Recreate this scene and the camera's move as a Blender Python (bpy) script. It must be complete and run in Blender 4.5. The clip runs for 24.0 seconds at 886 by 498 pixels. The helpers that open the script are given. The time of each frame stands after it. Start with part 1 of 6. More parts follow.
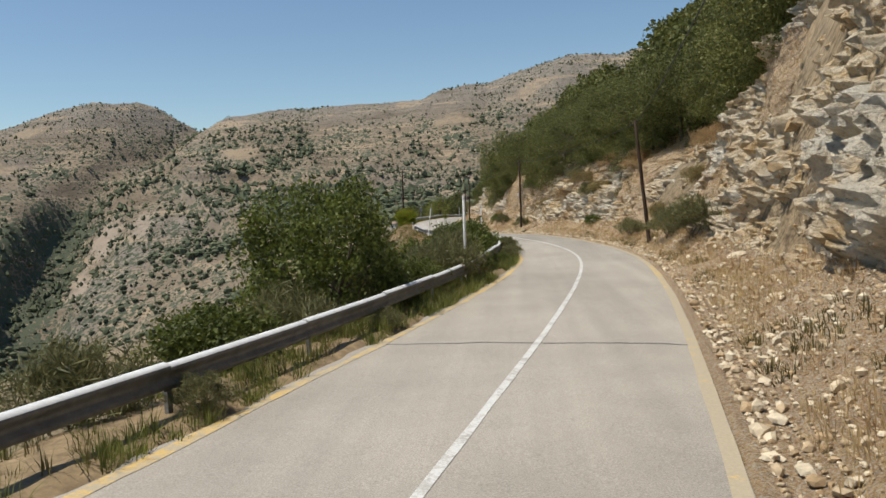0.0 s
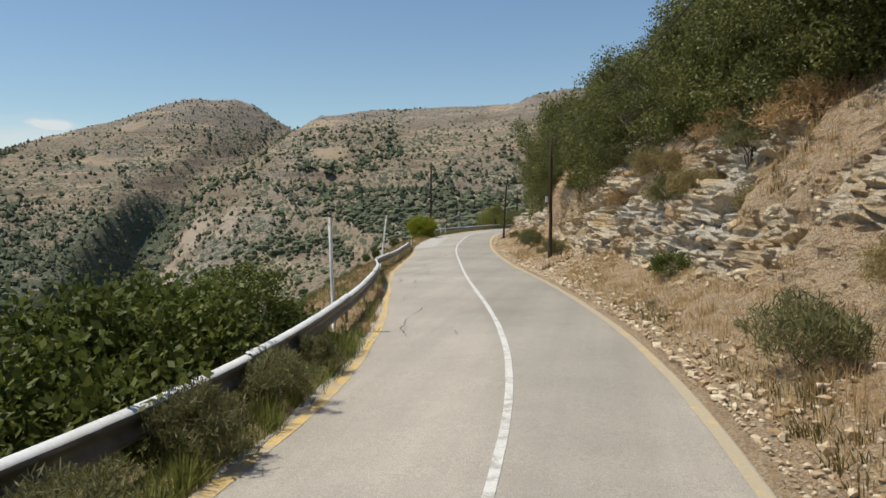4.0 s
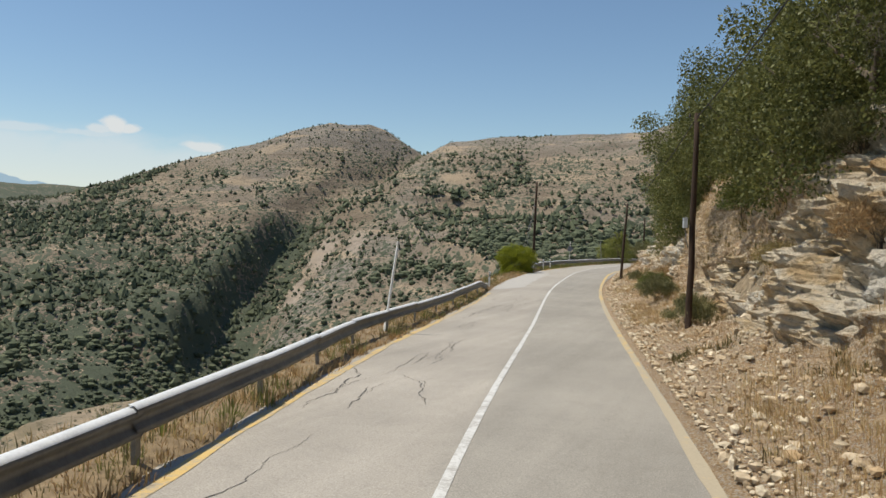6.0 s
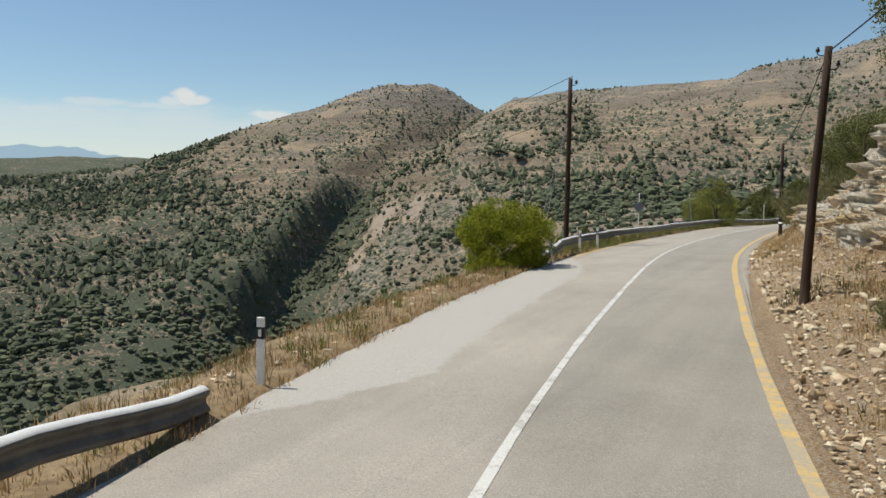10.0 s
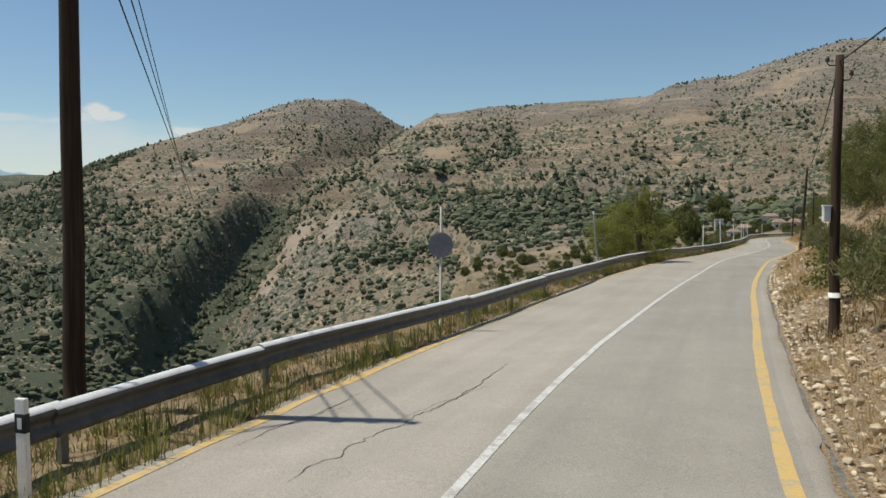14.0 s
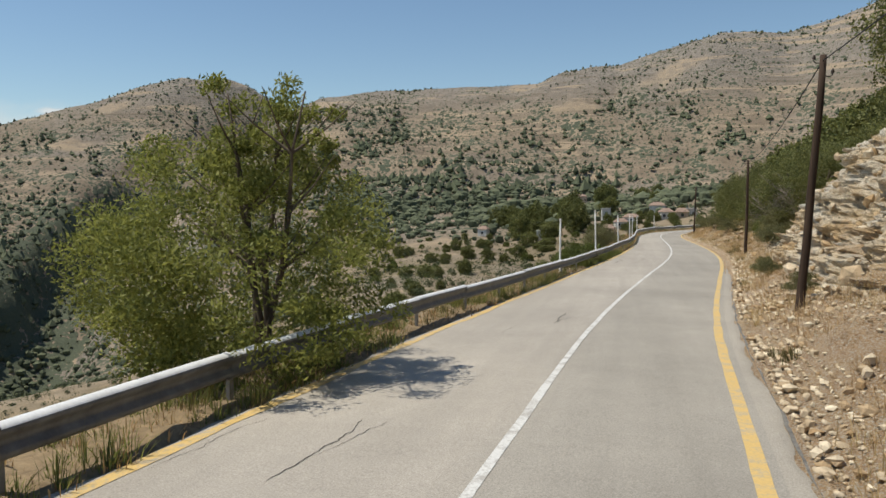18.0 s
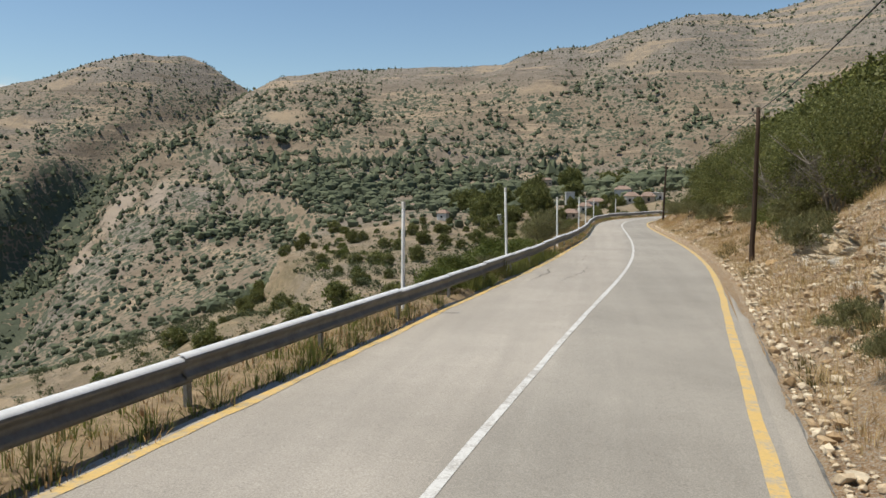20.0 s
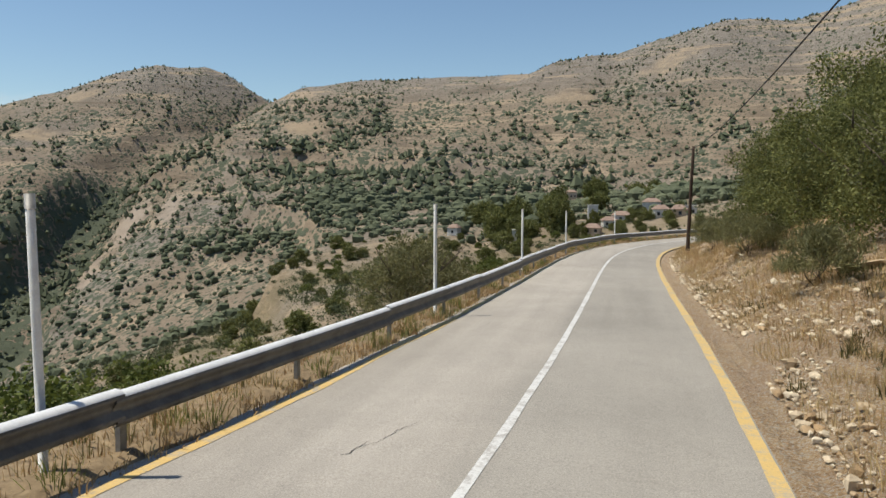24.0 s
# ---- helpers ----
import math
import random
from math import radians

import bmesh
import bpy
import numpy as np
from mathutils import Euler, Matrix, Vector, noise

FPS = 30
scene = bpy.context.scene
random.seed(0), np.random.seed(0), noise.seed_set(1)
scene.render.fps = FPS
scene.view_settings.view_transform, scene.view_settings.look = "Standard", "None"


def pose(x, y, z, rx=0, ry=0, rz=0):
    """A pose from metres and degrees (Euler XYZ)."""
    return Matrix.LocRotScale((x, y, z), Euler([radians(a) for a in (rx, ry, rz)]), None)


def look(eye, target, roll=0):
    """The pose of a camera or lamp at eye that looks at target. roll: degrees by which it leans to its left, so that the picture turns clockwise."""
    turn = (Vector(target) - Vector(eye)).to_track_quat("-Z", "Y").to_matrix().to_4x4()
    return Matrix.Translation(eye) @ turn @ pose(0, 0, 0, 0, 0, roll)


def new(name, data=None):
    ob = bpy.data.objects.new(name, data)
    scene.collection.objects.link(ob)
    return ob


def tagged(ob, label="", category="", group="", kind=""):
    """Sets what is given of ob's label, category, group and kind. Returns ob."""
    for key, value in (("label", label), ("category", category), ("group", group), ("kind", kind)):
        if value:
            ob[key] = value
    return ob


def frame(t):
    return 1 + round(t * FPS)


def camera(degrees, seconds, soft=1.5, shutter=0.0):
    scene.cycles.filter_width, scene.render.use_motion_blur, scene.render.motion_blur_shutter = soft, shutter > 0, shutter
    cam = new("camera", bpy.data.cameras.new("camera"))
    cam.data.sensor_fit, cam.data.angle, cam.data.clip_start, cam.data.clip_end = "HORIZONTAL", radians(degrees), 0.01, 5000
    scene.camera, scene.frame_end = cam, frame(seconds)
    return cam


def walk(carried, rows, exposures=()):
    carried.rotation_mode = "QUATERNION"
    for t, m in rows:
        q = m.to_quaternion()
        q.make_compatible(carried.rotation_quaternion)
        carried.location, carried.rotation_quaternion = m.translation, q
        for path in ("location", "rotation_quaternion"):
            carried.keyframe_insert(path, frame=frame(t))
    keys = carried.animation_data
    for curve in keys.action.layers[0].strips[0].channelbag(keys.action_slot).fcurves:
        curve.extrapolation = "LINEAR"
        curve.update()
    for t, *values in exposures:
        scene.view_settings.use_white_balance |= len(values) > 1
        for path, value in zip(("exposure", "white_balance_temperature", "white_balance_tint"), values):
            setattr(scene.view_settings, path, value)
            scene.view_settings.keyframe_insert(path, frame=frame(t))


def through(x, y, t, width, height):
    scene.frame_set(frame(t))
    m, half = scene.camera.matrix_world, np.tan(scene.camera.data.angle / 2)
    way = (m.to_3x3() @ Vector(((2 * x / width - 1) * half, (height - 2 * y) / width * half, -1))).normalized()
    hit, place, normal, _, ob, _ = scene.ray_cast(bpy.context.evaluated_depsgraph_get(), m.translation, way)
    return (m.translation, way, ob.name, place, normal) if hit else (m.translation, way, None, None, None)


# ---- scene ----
# ---------------------------------------------------------------- camera
cam = camera(60.45, 24.0, soft=1.55)
ROWS = [
    (0.0, 0.02, 0.00, -0.03, 4.82, -4.14, 2.95),
    (0.5, 0.56, 4.45, -0.08, 2.28, -4.16, 2.58),
    (1.0, 1.65, 8.36, -0.14, 5.00, -2.90, 2.39),
    (1.5, 2.01, 12.24, -0.22, 5.03, -2.50, 1.90),
    (2.0, 2.72, 16.05, -0.32, 8.48, -3.55, 2.01),
    (2.5, 3.10, 19.84, -0.39, 10.39, -5.01, 1.86),
    (4.5, 4.08, 35.60, -0.66, 13.11, -2.58, -0.31),
    (5.0, 3.87, 39.84, -0.73, 15.82, -1.68, -0.77),
    (5.5, 3.39, 44.15, -0.79, 18.66, -1.09, -0.96),
    (6.0, 2.62, 48.69, -0.82, 21.59, -1.46, -1.36),
    (6.5, 1.86, 53.20, -0.93, 23.14, -1.94, -1.66),
    (7.0, 0.92, 57.86, -1.00, 23.56, -2.76, -1.23),
    (7.5, -0.04, 62.16, -1.06, 24.24, -3.81, -0.71),
    (8.0, -0.84, 66.50, -1.24, 25.37, -4.93, -0.61),
    (8.5, -1.80, 71.01, -1.40, 25.79, -5.32, -0.34),
    (9.0, -2.69, 75.59, -1.51, 26.73, -4.82, 0.10),
    (9.5, -3.76, 80.36, -1.57, 26.89, -4.54, 0.32),
    (11.5, -6.89, 96.08, -1.62, 25.88, -3.96, -0.45),
    (12.0, -7.11, 99.95, -1.57, 23.54, -4.91, 0.28),
    (12.5, -7.56, 103.84, -1.58, 24.77, -4.85, 0.32),
    (13.0, -8.10, 107.63, -1.63, 26.22, -3.24, 0.03),
    (13.5, -8.63, 111.51, -1.69, 23.02, -3.10, 0.61),
    (14.0, -8.81, 115.42, -1.79, 21.37, -3.03, 0.52),
    (14.5, -9.00, 119.37, -1.87, 20.51, -3.03, 0.58),
    (15.0, -9.26, 123.86, -1.94, 19.77, -3.10, 0.43),
    (15.5, -9.39, 128.31, -1.98, 18.91, -3.31, 0.13),
    (16.0, -9.47, 132.89, -2.01, 18.11, -3.22, -0.14),
    (16.5, -9.42, 137.55, -2.08, 17.35, -2.93, -0.17),
    (17.0, -9.33, 142.30, -2.15, 16.68, -2.64, -0.13),
    (17.5, -9.09, 147.07, -2.26, 16.42, -2.18, 0.26),
    (18.0, -8.93, 152.05, -2.36, 13.62, -3.94, 0.27),
    (18.5, -8.71, 156.78, -2.54, 12.90, -3.60, -0.14),
    (19.0, -8.55, 161.83, -2.62, 12.17, -4.66, -0.17),
    (19.5, -8.15, 166.48, -2.75, 11.60, -5.30, -0.14),
    (21.5, -6.60, 184.37, -3.42, 10.91, -4.46, -0.20),
    (22.0, -6.19, 188.58, -3.52, 11.13, -4.37, -0.07),
    (22.5, -5.74, 192.71, -3.57, 11.52, -4.47, 0.01),
    (23.0, -5.22, 196.76, -3.62, 12.06, -4.51, 0.14),
    (23.5, -4.75, 200.76, -3.72, 12.78, -4.46, -0.16),
    (24.0, -4.33, 204.92, -3.78, 13.66, -4.19, -0.14),
]
walk(cam, [(t, pose(x, y, z, 90 + pitch, roll, yaw)) for t, x, y, z, yaw, pitch, roll in ROWS], [(0.0, 0.12, 6750, 6), (7.0, 0.12, 6750, 6), (12.0, 0.04, 6750, 4), (15.0, -0.03, 6750, 4), (19.0, 0.14, 6750, 6), (24.0, 0.16, 6750, 6)])

# ---------------------------------------------------------------- sky and sun
SUN_AZ, SUN_EL = -103.0, 64.0        # degrees clockwise from +y, degrees up
world = bpy.data.worlds.new("world")
scene.world = world
world.use_nodes = True
wn, wl = world.node_tree.nodes, world.node_tree.links
sky = wn.new("ShaderNodeTexSky")
sky.sky_type = "NISHITA"
sky.sun_disc = False
sky.sun_elevation, sky.sun_rotation = radians(SUN_EL), radians(SUN_AZ)
sky.altitude, sky.air_density, sky.dust_density, sky.ozone_density = 900, 1.15, 0.1, 4.0
wn["Background"].inputs["Strength"].default_value = 0.10
wl.new(sky.outputs[0], wn["Background"].inputs["Color"])
sun_data = bpy.data.lights.new("sun", "SUN")
sun_data.energy, sun_data.angle, sun_data.color = 4.2, radians(0.6), (1.0, 0.94, 0.86)
sun = new("sun", sun_data)
sa, se = radians(SUN_AZ), radians(SUN_EL)
SUN_DIR = Vector((math.sin(sa) * math.cos(se), math.cos(sa) * math.cos(se), math.sin(se)))
sun.matrix_world = look(SUN_DIR * 300, (0, 0, 0))

rng = np.random.default_rng(7)


# ---------------------------------------------------------------- numeric helpers
def hash3(i, j, k, seed):
    n = (i * 374761393 + j * 668265263 + k * 2147483647 + seed * 1274126177) & 0x7FFFFFFF
    n = (n ^ (n >> 13)) * 1103515245 & 0x7FFFFFFF
    n = (n ^ (n >> 16)) * 1664525 & 0x7FFFFFFF
    return ((n ^ (n >> 15)) & 0xFFFFFF) / float(0xFFFFFF)


def vnoise(x, y, z=0.0, seed=0):
    """Smooth value noise in -1..1."""
    x, y, z = np.broadcast_arrays(np.asarray(x, float), np.asarray(y, float), np.asarray(z, float))
    xi, yi, zi = np.floor(x).astype(np.int64), np.floor(y).astype(np.int64), np.floor(z).astype(np.int64)
    u, v, w = x - xi, y - yi, z - zi
    u, v, w = u * u * (3 - 2 * u), v * v * (3 - 2 * v), w * w * (3 - 2 * w)
    out = 0
    for a in (0, 1):
        for b in (0, 1):
            for c in (0, 1):
                out = out + hash3(xi + a, yi + b, zi + c, seed) * (u if a else 1 - u) * (v if b else 1 - v) * (w if c else 1 - w)
    return out * 2 - 1


def fbm(x, y, z=0.0, octaves=4, seed=0, gain=0.5):
    total, amp, f = 0, 1.0, 1.0
    for o in range(octaves):
        total = total + amp * vnoise(np.asarray(x) * f, np.asarray(y) * f, np.asarray(z) * f, seed + o * 17)
        amp, f = amp * gain, f * 2.03
    return total


def cells(x, y, z, seed=0):
    """Cell noise: distance to the nearest site, to the second nearest, and the nearest cell's own random value."""
    xi, yi, zi = np.floor(x).astype(np.int64), np.floor(y).astype(np.int64), np.floor(z).astype(np.int64)
    d1, d2, val = np.full(x.shape, 9.0), np.full(x.shape, 9.0), np.zeros(x.shape)
    for a in (-1, 0, 1):
        for b in (-1, 0, 1):
            for c in (-1, 0, 1):
                i, j, k = xi + a, yi + b, zi + c
                px, py, pz = i + hash3(i, j, k, seed), j + hash3(i, j, k, seed + 1), k + hash3(i, j, k, seed + 2)
                d = (px - x) ** 2 + (py - y) ** 2 + (pz - z) ** 2
                near = d < d1
                d2 = np.where(near, d1, np.minimum(d2, d))
                val = np.where(near, hash3(i, j, k, seed + 3), val)
                d1 = np.where(near, d, d1)
    return np.sqrt(d1), np.sqrt(d2), val


def smooth(a, b, x):
    u = np.clip((np.asarray(x, float) - a) / (b - a), 0, 1)
    return u * u * (3 - 2 * u)


def spline(xs, ys):
    """Natural cubic through the knots, straight beyond them."""
    xs, ys = np.array(xs, float), np.array(ys, float)
    n = len(xs)
    h = np.diff(xs)
    A, r = np.eye(n), np.zeros(n)
    for i in range(1, n - 1):
        A[i, i - 1:i + 2] = h[i - 1], 2 * (h[i - 1] + h[i]), h[i]
        r[i] = 6 * ((ys[i + 1] - ys[i]) / h[i] - (ys[i] - ys[i - 1]) / h[i - 1])
    m = np.linalg.solve(A, r)
    s0 = (ys[1] - ys[0]) / h[0] - h[0] * m[1] / 6
    s1 = (ys[-1] - ys[-2]) / h[-1] + h[-1] * m[-2] / 6

    def value(x):
        x = np.asarray(x, float)
        i = np.clip(np.searchsorted(xs, x) - 1, 0, n - 2)
        a, b = xs[i + 1] - x, x - xs[i]
        inside = (m[i] * a ** 3 + m[i + 1] * b ** 3) / (6 * h[i]) + (ys[i] / h[i] - m[i] * h[i] / 6) * a + (ys[i + 1] / h[i] - m[i + 1] * h[i] / 6) * b
        return np.where(x < xs[0], ys[0] + (x - xs[0]) * s0, np.where(x > xs[-1], ys[-1] + (x - xs[-1]) * s1, inside))
    return value


# ---------------------------------------------------------------- the road's plan
road_x = spline([-40.0, -15.0, 5.0, 15.0, 25.0, 35.0, 45.0, 55.0, 65.0, 75.0, 85.0, 95.0, 105.0, 115.0, 126.6, 136.5, 146.5, 159.8, 169.8, 179.8, 189.8, 199.8, 209.8, 219.8, 234.8, 249.8, 261.8, 271.8],
                [-7.43, -4.22, -1.09, 0.72, 2.24, 3.03, 2.26, 0.07, -2.15, -4.25, -6.38, -8.25, -9.57, -10.71, -11.37, -11.2, -10.87, -10.21, -9.67, -8.81, -7.69, -6.51, -5.78, -5.48, -5.36, -4.75, -2.64, 0.88])
road_z = spline([-40, 0.0, 13.7, 27.3, 41.0, 54.6, 68.3, 82.0, 95.6, 109.3, 122.9, 136.6, 150.3, 163.9, 177.6, 191.3, 204.9, 240, 275],
                [-2.0, -2.5, -2.73, -2.98, -3.22, -3.38, -3.88, -4.21, -4.23, -4.15, -4.37, -4.57, -4.86, -5.14, -5.63, -6.02, -6.29, -7.01, -7.6899999999999995])
half_left = spline([-40, 5, 20, 38, 55, 70, 85, 100, 115, 128, 137, 146, 170, 190, 208, 222, 232, 270],
                  [3.66, 3.17, 2.65, 2.48, 2.77, 3.36, 3.13, 3.43, 3.12, 3.04, 3.13, 3.46, 3.07, 3.23, 3.11, 2.68, 2.5, 2.35])
half_right = spline([-40, 5, 30, 45, 60, 75, 95, 110, 125, 145, 170, 190, 205, 225, 270],
                [2.79, 2.67, 2.45, 2.47, 2.82, 2.84, 2.86, 2.78, 2.94, 2.58, 2.73, 3.06, 2.91, 2.48, 2.4])
rail_off = spline([-40, 6, 12, 18, 24, 32, 39, 46, 52, 58, 62, 66, 71, 77, 83, 90, 96, 104, 110, 113, 118, 121, 125, 130, 137, 143, 150, 158, 165, 172, 180, 195, 204, 210, 216, 224, 240, 300],
                  [0.95, 1.0, 0.85, 0.85, 0.95, 1.15, 0.97, 0.87, 0.62, 0.45, 0.55, 0.8, 0.76, 0.7, 0.64, 0.5, 0.4, 0.3, 0.3, 0.42, 0.78, 0.92, 0.9, 0.45, 0.38, 0.3, 0.48, 0.56, 0.62, 0.55, 0.52, 0.45, 0.55, 0.52, 0.42, 0.32, 0.3, 0.3])
ROAD_END = 302.0


def slant(y):
    """Cosine of the road's heading, and its slope dx/dy."""
    k = (road_x(np.asarray(y, float) + 0.5) - road_x(np.asarray(y, float) - 0.5))
    return 1 / np.sqrt(1 + k * k), k


def on_road(y, d):
    """The place d metres right of the centre line, square to it, at station y."""
    co, k = slant(y)
    return road_x(y) + d * co, y - d * k * co


def across(x, y):
    """Station and offset right of the centre line for any place near the road."""
    s = np.asarray(y, float).copy()
    for _ in range(3):
        co, k = slant(s)
        s = y + (x - road_x(s)) * k * co * co
    co, k = slant(s)
    return s, (x - road_x(s)) / co


# ---------------------------------------------------------------- the land
# Landforms as seen from the road's middle: bearing (degrees right of +y), elevation (degrees), distance (m).
BASE = (-8.7, 112.8, -1.7)


def landform(rows):
    out = []
    for az, el, dist in rows:
        a = radians(az)
        out.append((BASE[0] + dist * math.sin(a), BASE[1] + dist * math.cos(a), BASE[2] + dist * math.tan(radians(el))))
    return out


RIDGES = [
    landform([(-65.2, 0.58, 1259), (-55.3, 1.18, 1312), (-50.3, 1.67, 1313), (-47.6, 2.53, 1304), (-44.3, 3.77, 1275), (-40.8, 5.09, 1246), (-37.2, 6.25, 1206), (-33.8, 7.62, 1177), (-31.6, 8.13, 1162), (-28.0, 8.1, 1158), (-26.2, 7.37, 1148), (-24.8, 6.58, 1139)]),
    landform([(-22.5, 6.34, 1129), (-21.4, 7.02, 1109), (-17.2, 7.46, 1079), (-9.0, 7.69, 1060), (-6.7, 7.79, 1050), (-4.9, 8.62, 1030), (-3.1, 8.91, 1020), (-1.1, 8.88, 1020), (2.5, 10.04, 1010), (5.2, 10.78, 1000), (7.0, 10.73, 1010), (9.3, 10.44, 1020), (12.7, 11.23, 1019), (17.6, 12.8, 999), (29.4, 12.62, 947), (48.9, 9.7, 862)]),
    landform([(-75, 2.0, 2000), (-60, 2.3, 2200), (-47, 2.5, 2300)]),
    [(170, -400, 90), (150, 0, 85), (120, 200, 62), (140, 330, 48), (230, 470, 60)],
]
VALLEYS = [
    landform([(-110, -27, 330), (-75, -22.5, 420), (-52, -17.0, 545), (-43.5, -13.2, 640), (-41.0, -9.2, 705), (-38.6, -5.6, 800), (-36.0, -2.6, 880), (-33.6, 0.2, 960), (-28.5, 3.3, 1040), (-23.4, 5.5, 1150), (-22.4, 3.8, 1700)]),
    landform([(-50, -15, 520), (-41, -14, 500), (-33, -12, 400), (-26, -9.8, 320), (-20, -8.0, 270), (-14, -6.0, 265), (-6, -3.4, 420), (-1, -1.2, 600)]),
    landform([(-9, -0.9, 640), (-2, -0.3, 640), (6, -0.4, 600)]),
    [(-140, -150, -128), (-152, 0, -132), (-150, 100, -126), (-128, 170, -98), (-92, 235, -66)],
    [(-290, -150, -150), (-295, 50, -152), (-280, 180, -140), (-235, 300, -116), (-170, 350, -88)],
    [(-900, 1900, 60), (-400, 1750, 70), (0, 2000, 120), (600, 2000, 150)],
]
GORGE = VALLEYS[0][3:9]
ROADSIDE = [(-45 + road_x(q), q, float(road_z(q)) - fall) for q, fall in ((-200, 85), (-40, 90), (0, 95), (50, 98), (100, 94), (150, 74), (200, 48), (250, 36))] + [(-20, 330, -26), (40, 480, -6)]


def along(poly, x, y):
    """Distance from a broken line, and the line's height at the nearest place."""
    best, height = np.full(x.shape, 1e9), np.zeros(x.shape)
    for (ax, ay, az), (bx, by, bz) in zip(poly[:-1], poly[1:]):
        dx, dy = bx - ax, by - ay
        u = np.clip(((x - ax) * dx + (y - ay) * dy) / (dx * dx + dy * dy), 0, 1)
        d = np.hypot(x - ax - u * dx, y - ay - u * dy)
        near = d < best
        best, height = np.where(near, d, best), np.where(near, az + u * (bz - az), height)
    return best, height


def beside(poly, x, y):
    """Distance from a broken line, positive to the left of its course, and how far along it (0..1)."""
    best, side, at = np.full(x.shape, 1e9), np.ones(x.shape), np.zeros(x.shape)
    n = len(poly) - 1
    for i, ((ax, ay, _), (bx, by, _)) in enumerate(zip(poly[:-1], poly[1:])):
        dx, dy = bx - ax, by - ay
        u = np.clip(((x - ax) * dx + (y - ay) * dy) / (dx * dx + dy * dy), 0, 1)
        d = np.hypot(x - ax - u * dx, y - ay - u * dy)
        near = d < best
        turn = np.sign(dx * (y - ay) - dy * (x - ax))
        best, side, at = np.where(near, d, best), np.where(near, turn, side), np.where(near, (i + u) / n, at)
    return best * side, at


def far_land(x, y):
    num, den = 0, 0
    wob = 60 * fbm(x / 320, y / 320, octaves=3, seed=5)
    wob2 = 60 * fbm(x / 320, y / 320, octaves=3, seed=9)
    big = smooth(150, 500, np.hypot(x, y - 120))
    for k, poly in enumerate(RIDGES + VALLEYS + [ROADSIDE]):
        soft = 0.25 if k < 3 else 0.6
        d, h = along(poly, x + wob * big * soft, y + wob2 * big * soft)
        w = 1 / (d + 9.0) ** 1.7
        num, den = num + w * h, den + w
    z = num / den
    # the shaded gorge: a cliff on its far side, a long scree slope on the near one
    wx, wy = 9 * fbm(x / 45, y / 45, octaves=3, seed=25), 9 * fbm(x / 45, y / 45, octaves=3, seed=26)
    g, at = beside(GORGE, x + wx, y + wy)
    ends = smooth(0.0, 0.15, at) * (1 - 0.75 * smooth(0.55, 1.0, at))
    cliff = np.where(g > 0, -30 * (1 - smooth(2, 24, g)) + 16 * smooth(6, 26, g) * (1 - smooth(34, 130, g)), -30 * (1 - smooth(0, 90, -g)))
    z = z + ends * cliff
    r = np.hypot(x, y - 120)
    amp = smooth(120, 700, r)
    rough = fbm(x / 170, y / 170, octaves=5, seed=21, gain=0.52)
    gul = 1 - np.abs(fbm(x / 120, y / 190, octaves=3, seed=33))
    crest = smooth(60, 130, z)
    z = z + amp * (1 - 0.75 * crest) * (4.5 * rough - 6 * smooth(0.55, 1.0, gul)) + 0.8 * fbm(x / 22, y / 22, octaves=3, seed=41) * smooth(30, 120, r)
    return z


# height of the rock cut, steepness in metres of width, how much bare rock shows
cut_h = spline([-30, 0, 15, 24, 31, 36, 42, 52, 62, 72, 82, 92, 97, 103, 108, 115, 126, 141, 157, 168, 180, 190, 202, 215, 235, 260, 290],
               [8.0, 8.6, 9.2, 9.0, 7.0, 5.0, 4.2, 4.2, 4.6, 5.4, 5.4, 4.6, 4.6, 5.6, 4.6, 3.4, 2.8, 2.6, 2.6, 3.6, 4.6, 4.2, 2.4, 1.8, 1.8, 2.0, 1.8])
cut_w = spline([-30, 0, 30, 60, 90, 111.7, 157.1, 180.0, 204.6, 234.6, 289.6], [3.2, 3.0, 2.6, 2.6, 2.8, 3.0, 4.0, 2.6, 4.0, 4.5, 4.0])
toe = spline([-30, 0, 15, 30, 60, 75, 95, 109.1, 129.8, 157.1, 180.0, 209.6, 249.6, 289.6], [2.6, 2.4, 2.0, 1.8, 1.7, 2.0, 2.2, 1.9, 1.7, 1.7, 1.5, 1.8, 1.7, 1.7])


def bank(s, e):
    """Rise of the uphill side, e metres beyond the road's edge."""
    t, h, w = toe(s), cut_h(s), cut_w(s)
    apron = 0.02 * np.clip(e, 0, 0.35) + 0.44 * np.clip(e - 0.35, 0, t + 0.35)
    u = np.clip((e - 0.7 - t) / w, 0, 1)
    face = h * (0.72 * u + 0.28 * u * u * (3 - 2 * u))
    back = 0.60 * np.clip(e - 0.7 - t - w, 0, 400)
    return apron + face + back


def drop(e):
    """Fall of the valley side, e metres beyond the road's edge."""
    return 0.03 * np.clip(e, 0, 0.9) + 0.18 * np.clip(e - 0.9, 0, 1.0) + 1.25 * np.clip(e - 1.9, 0, 400)


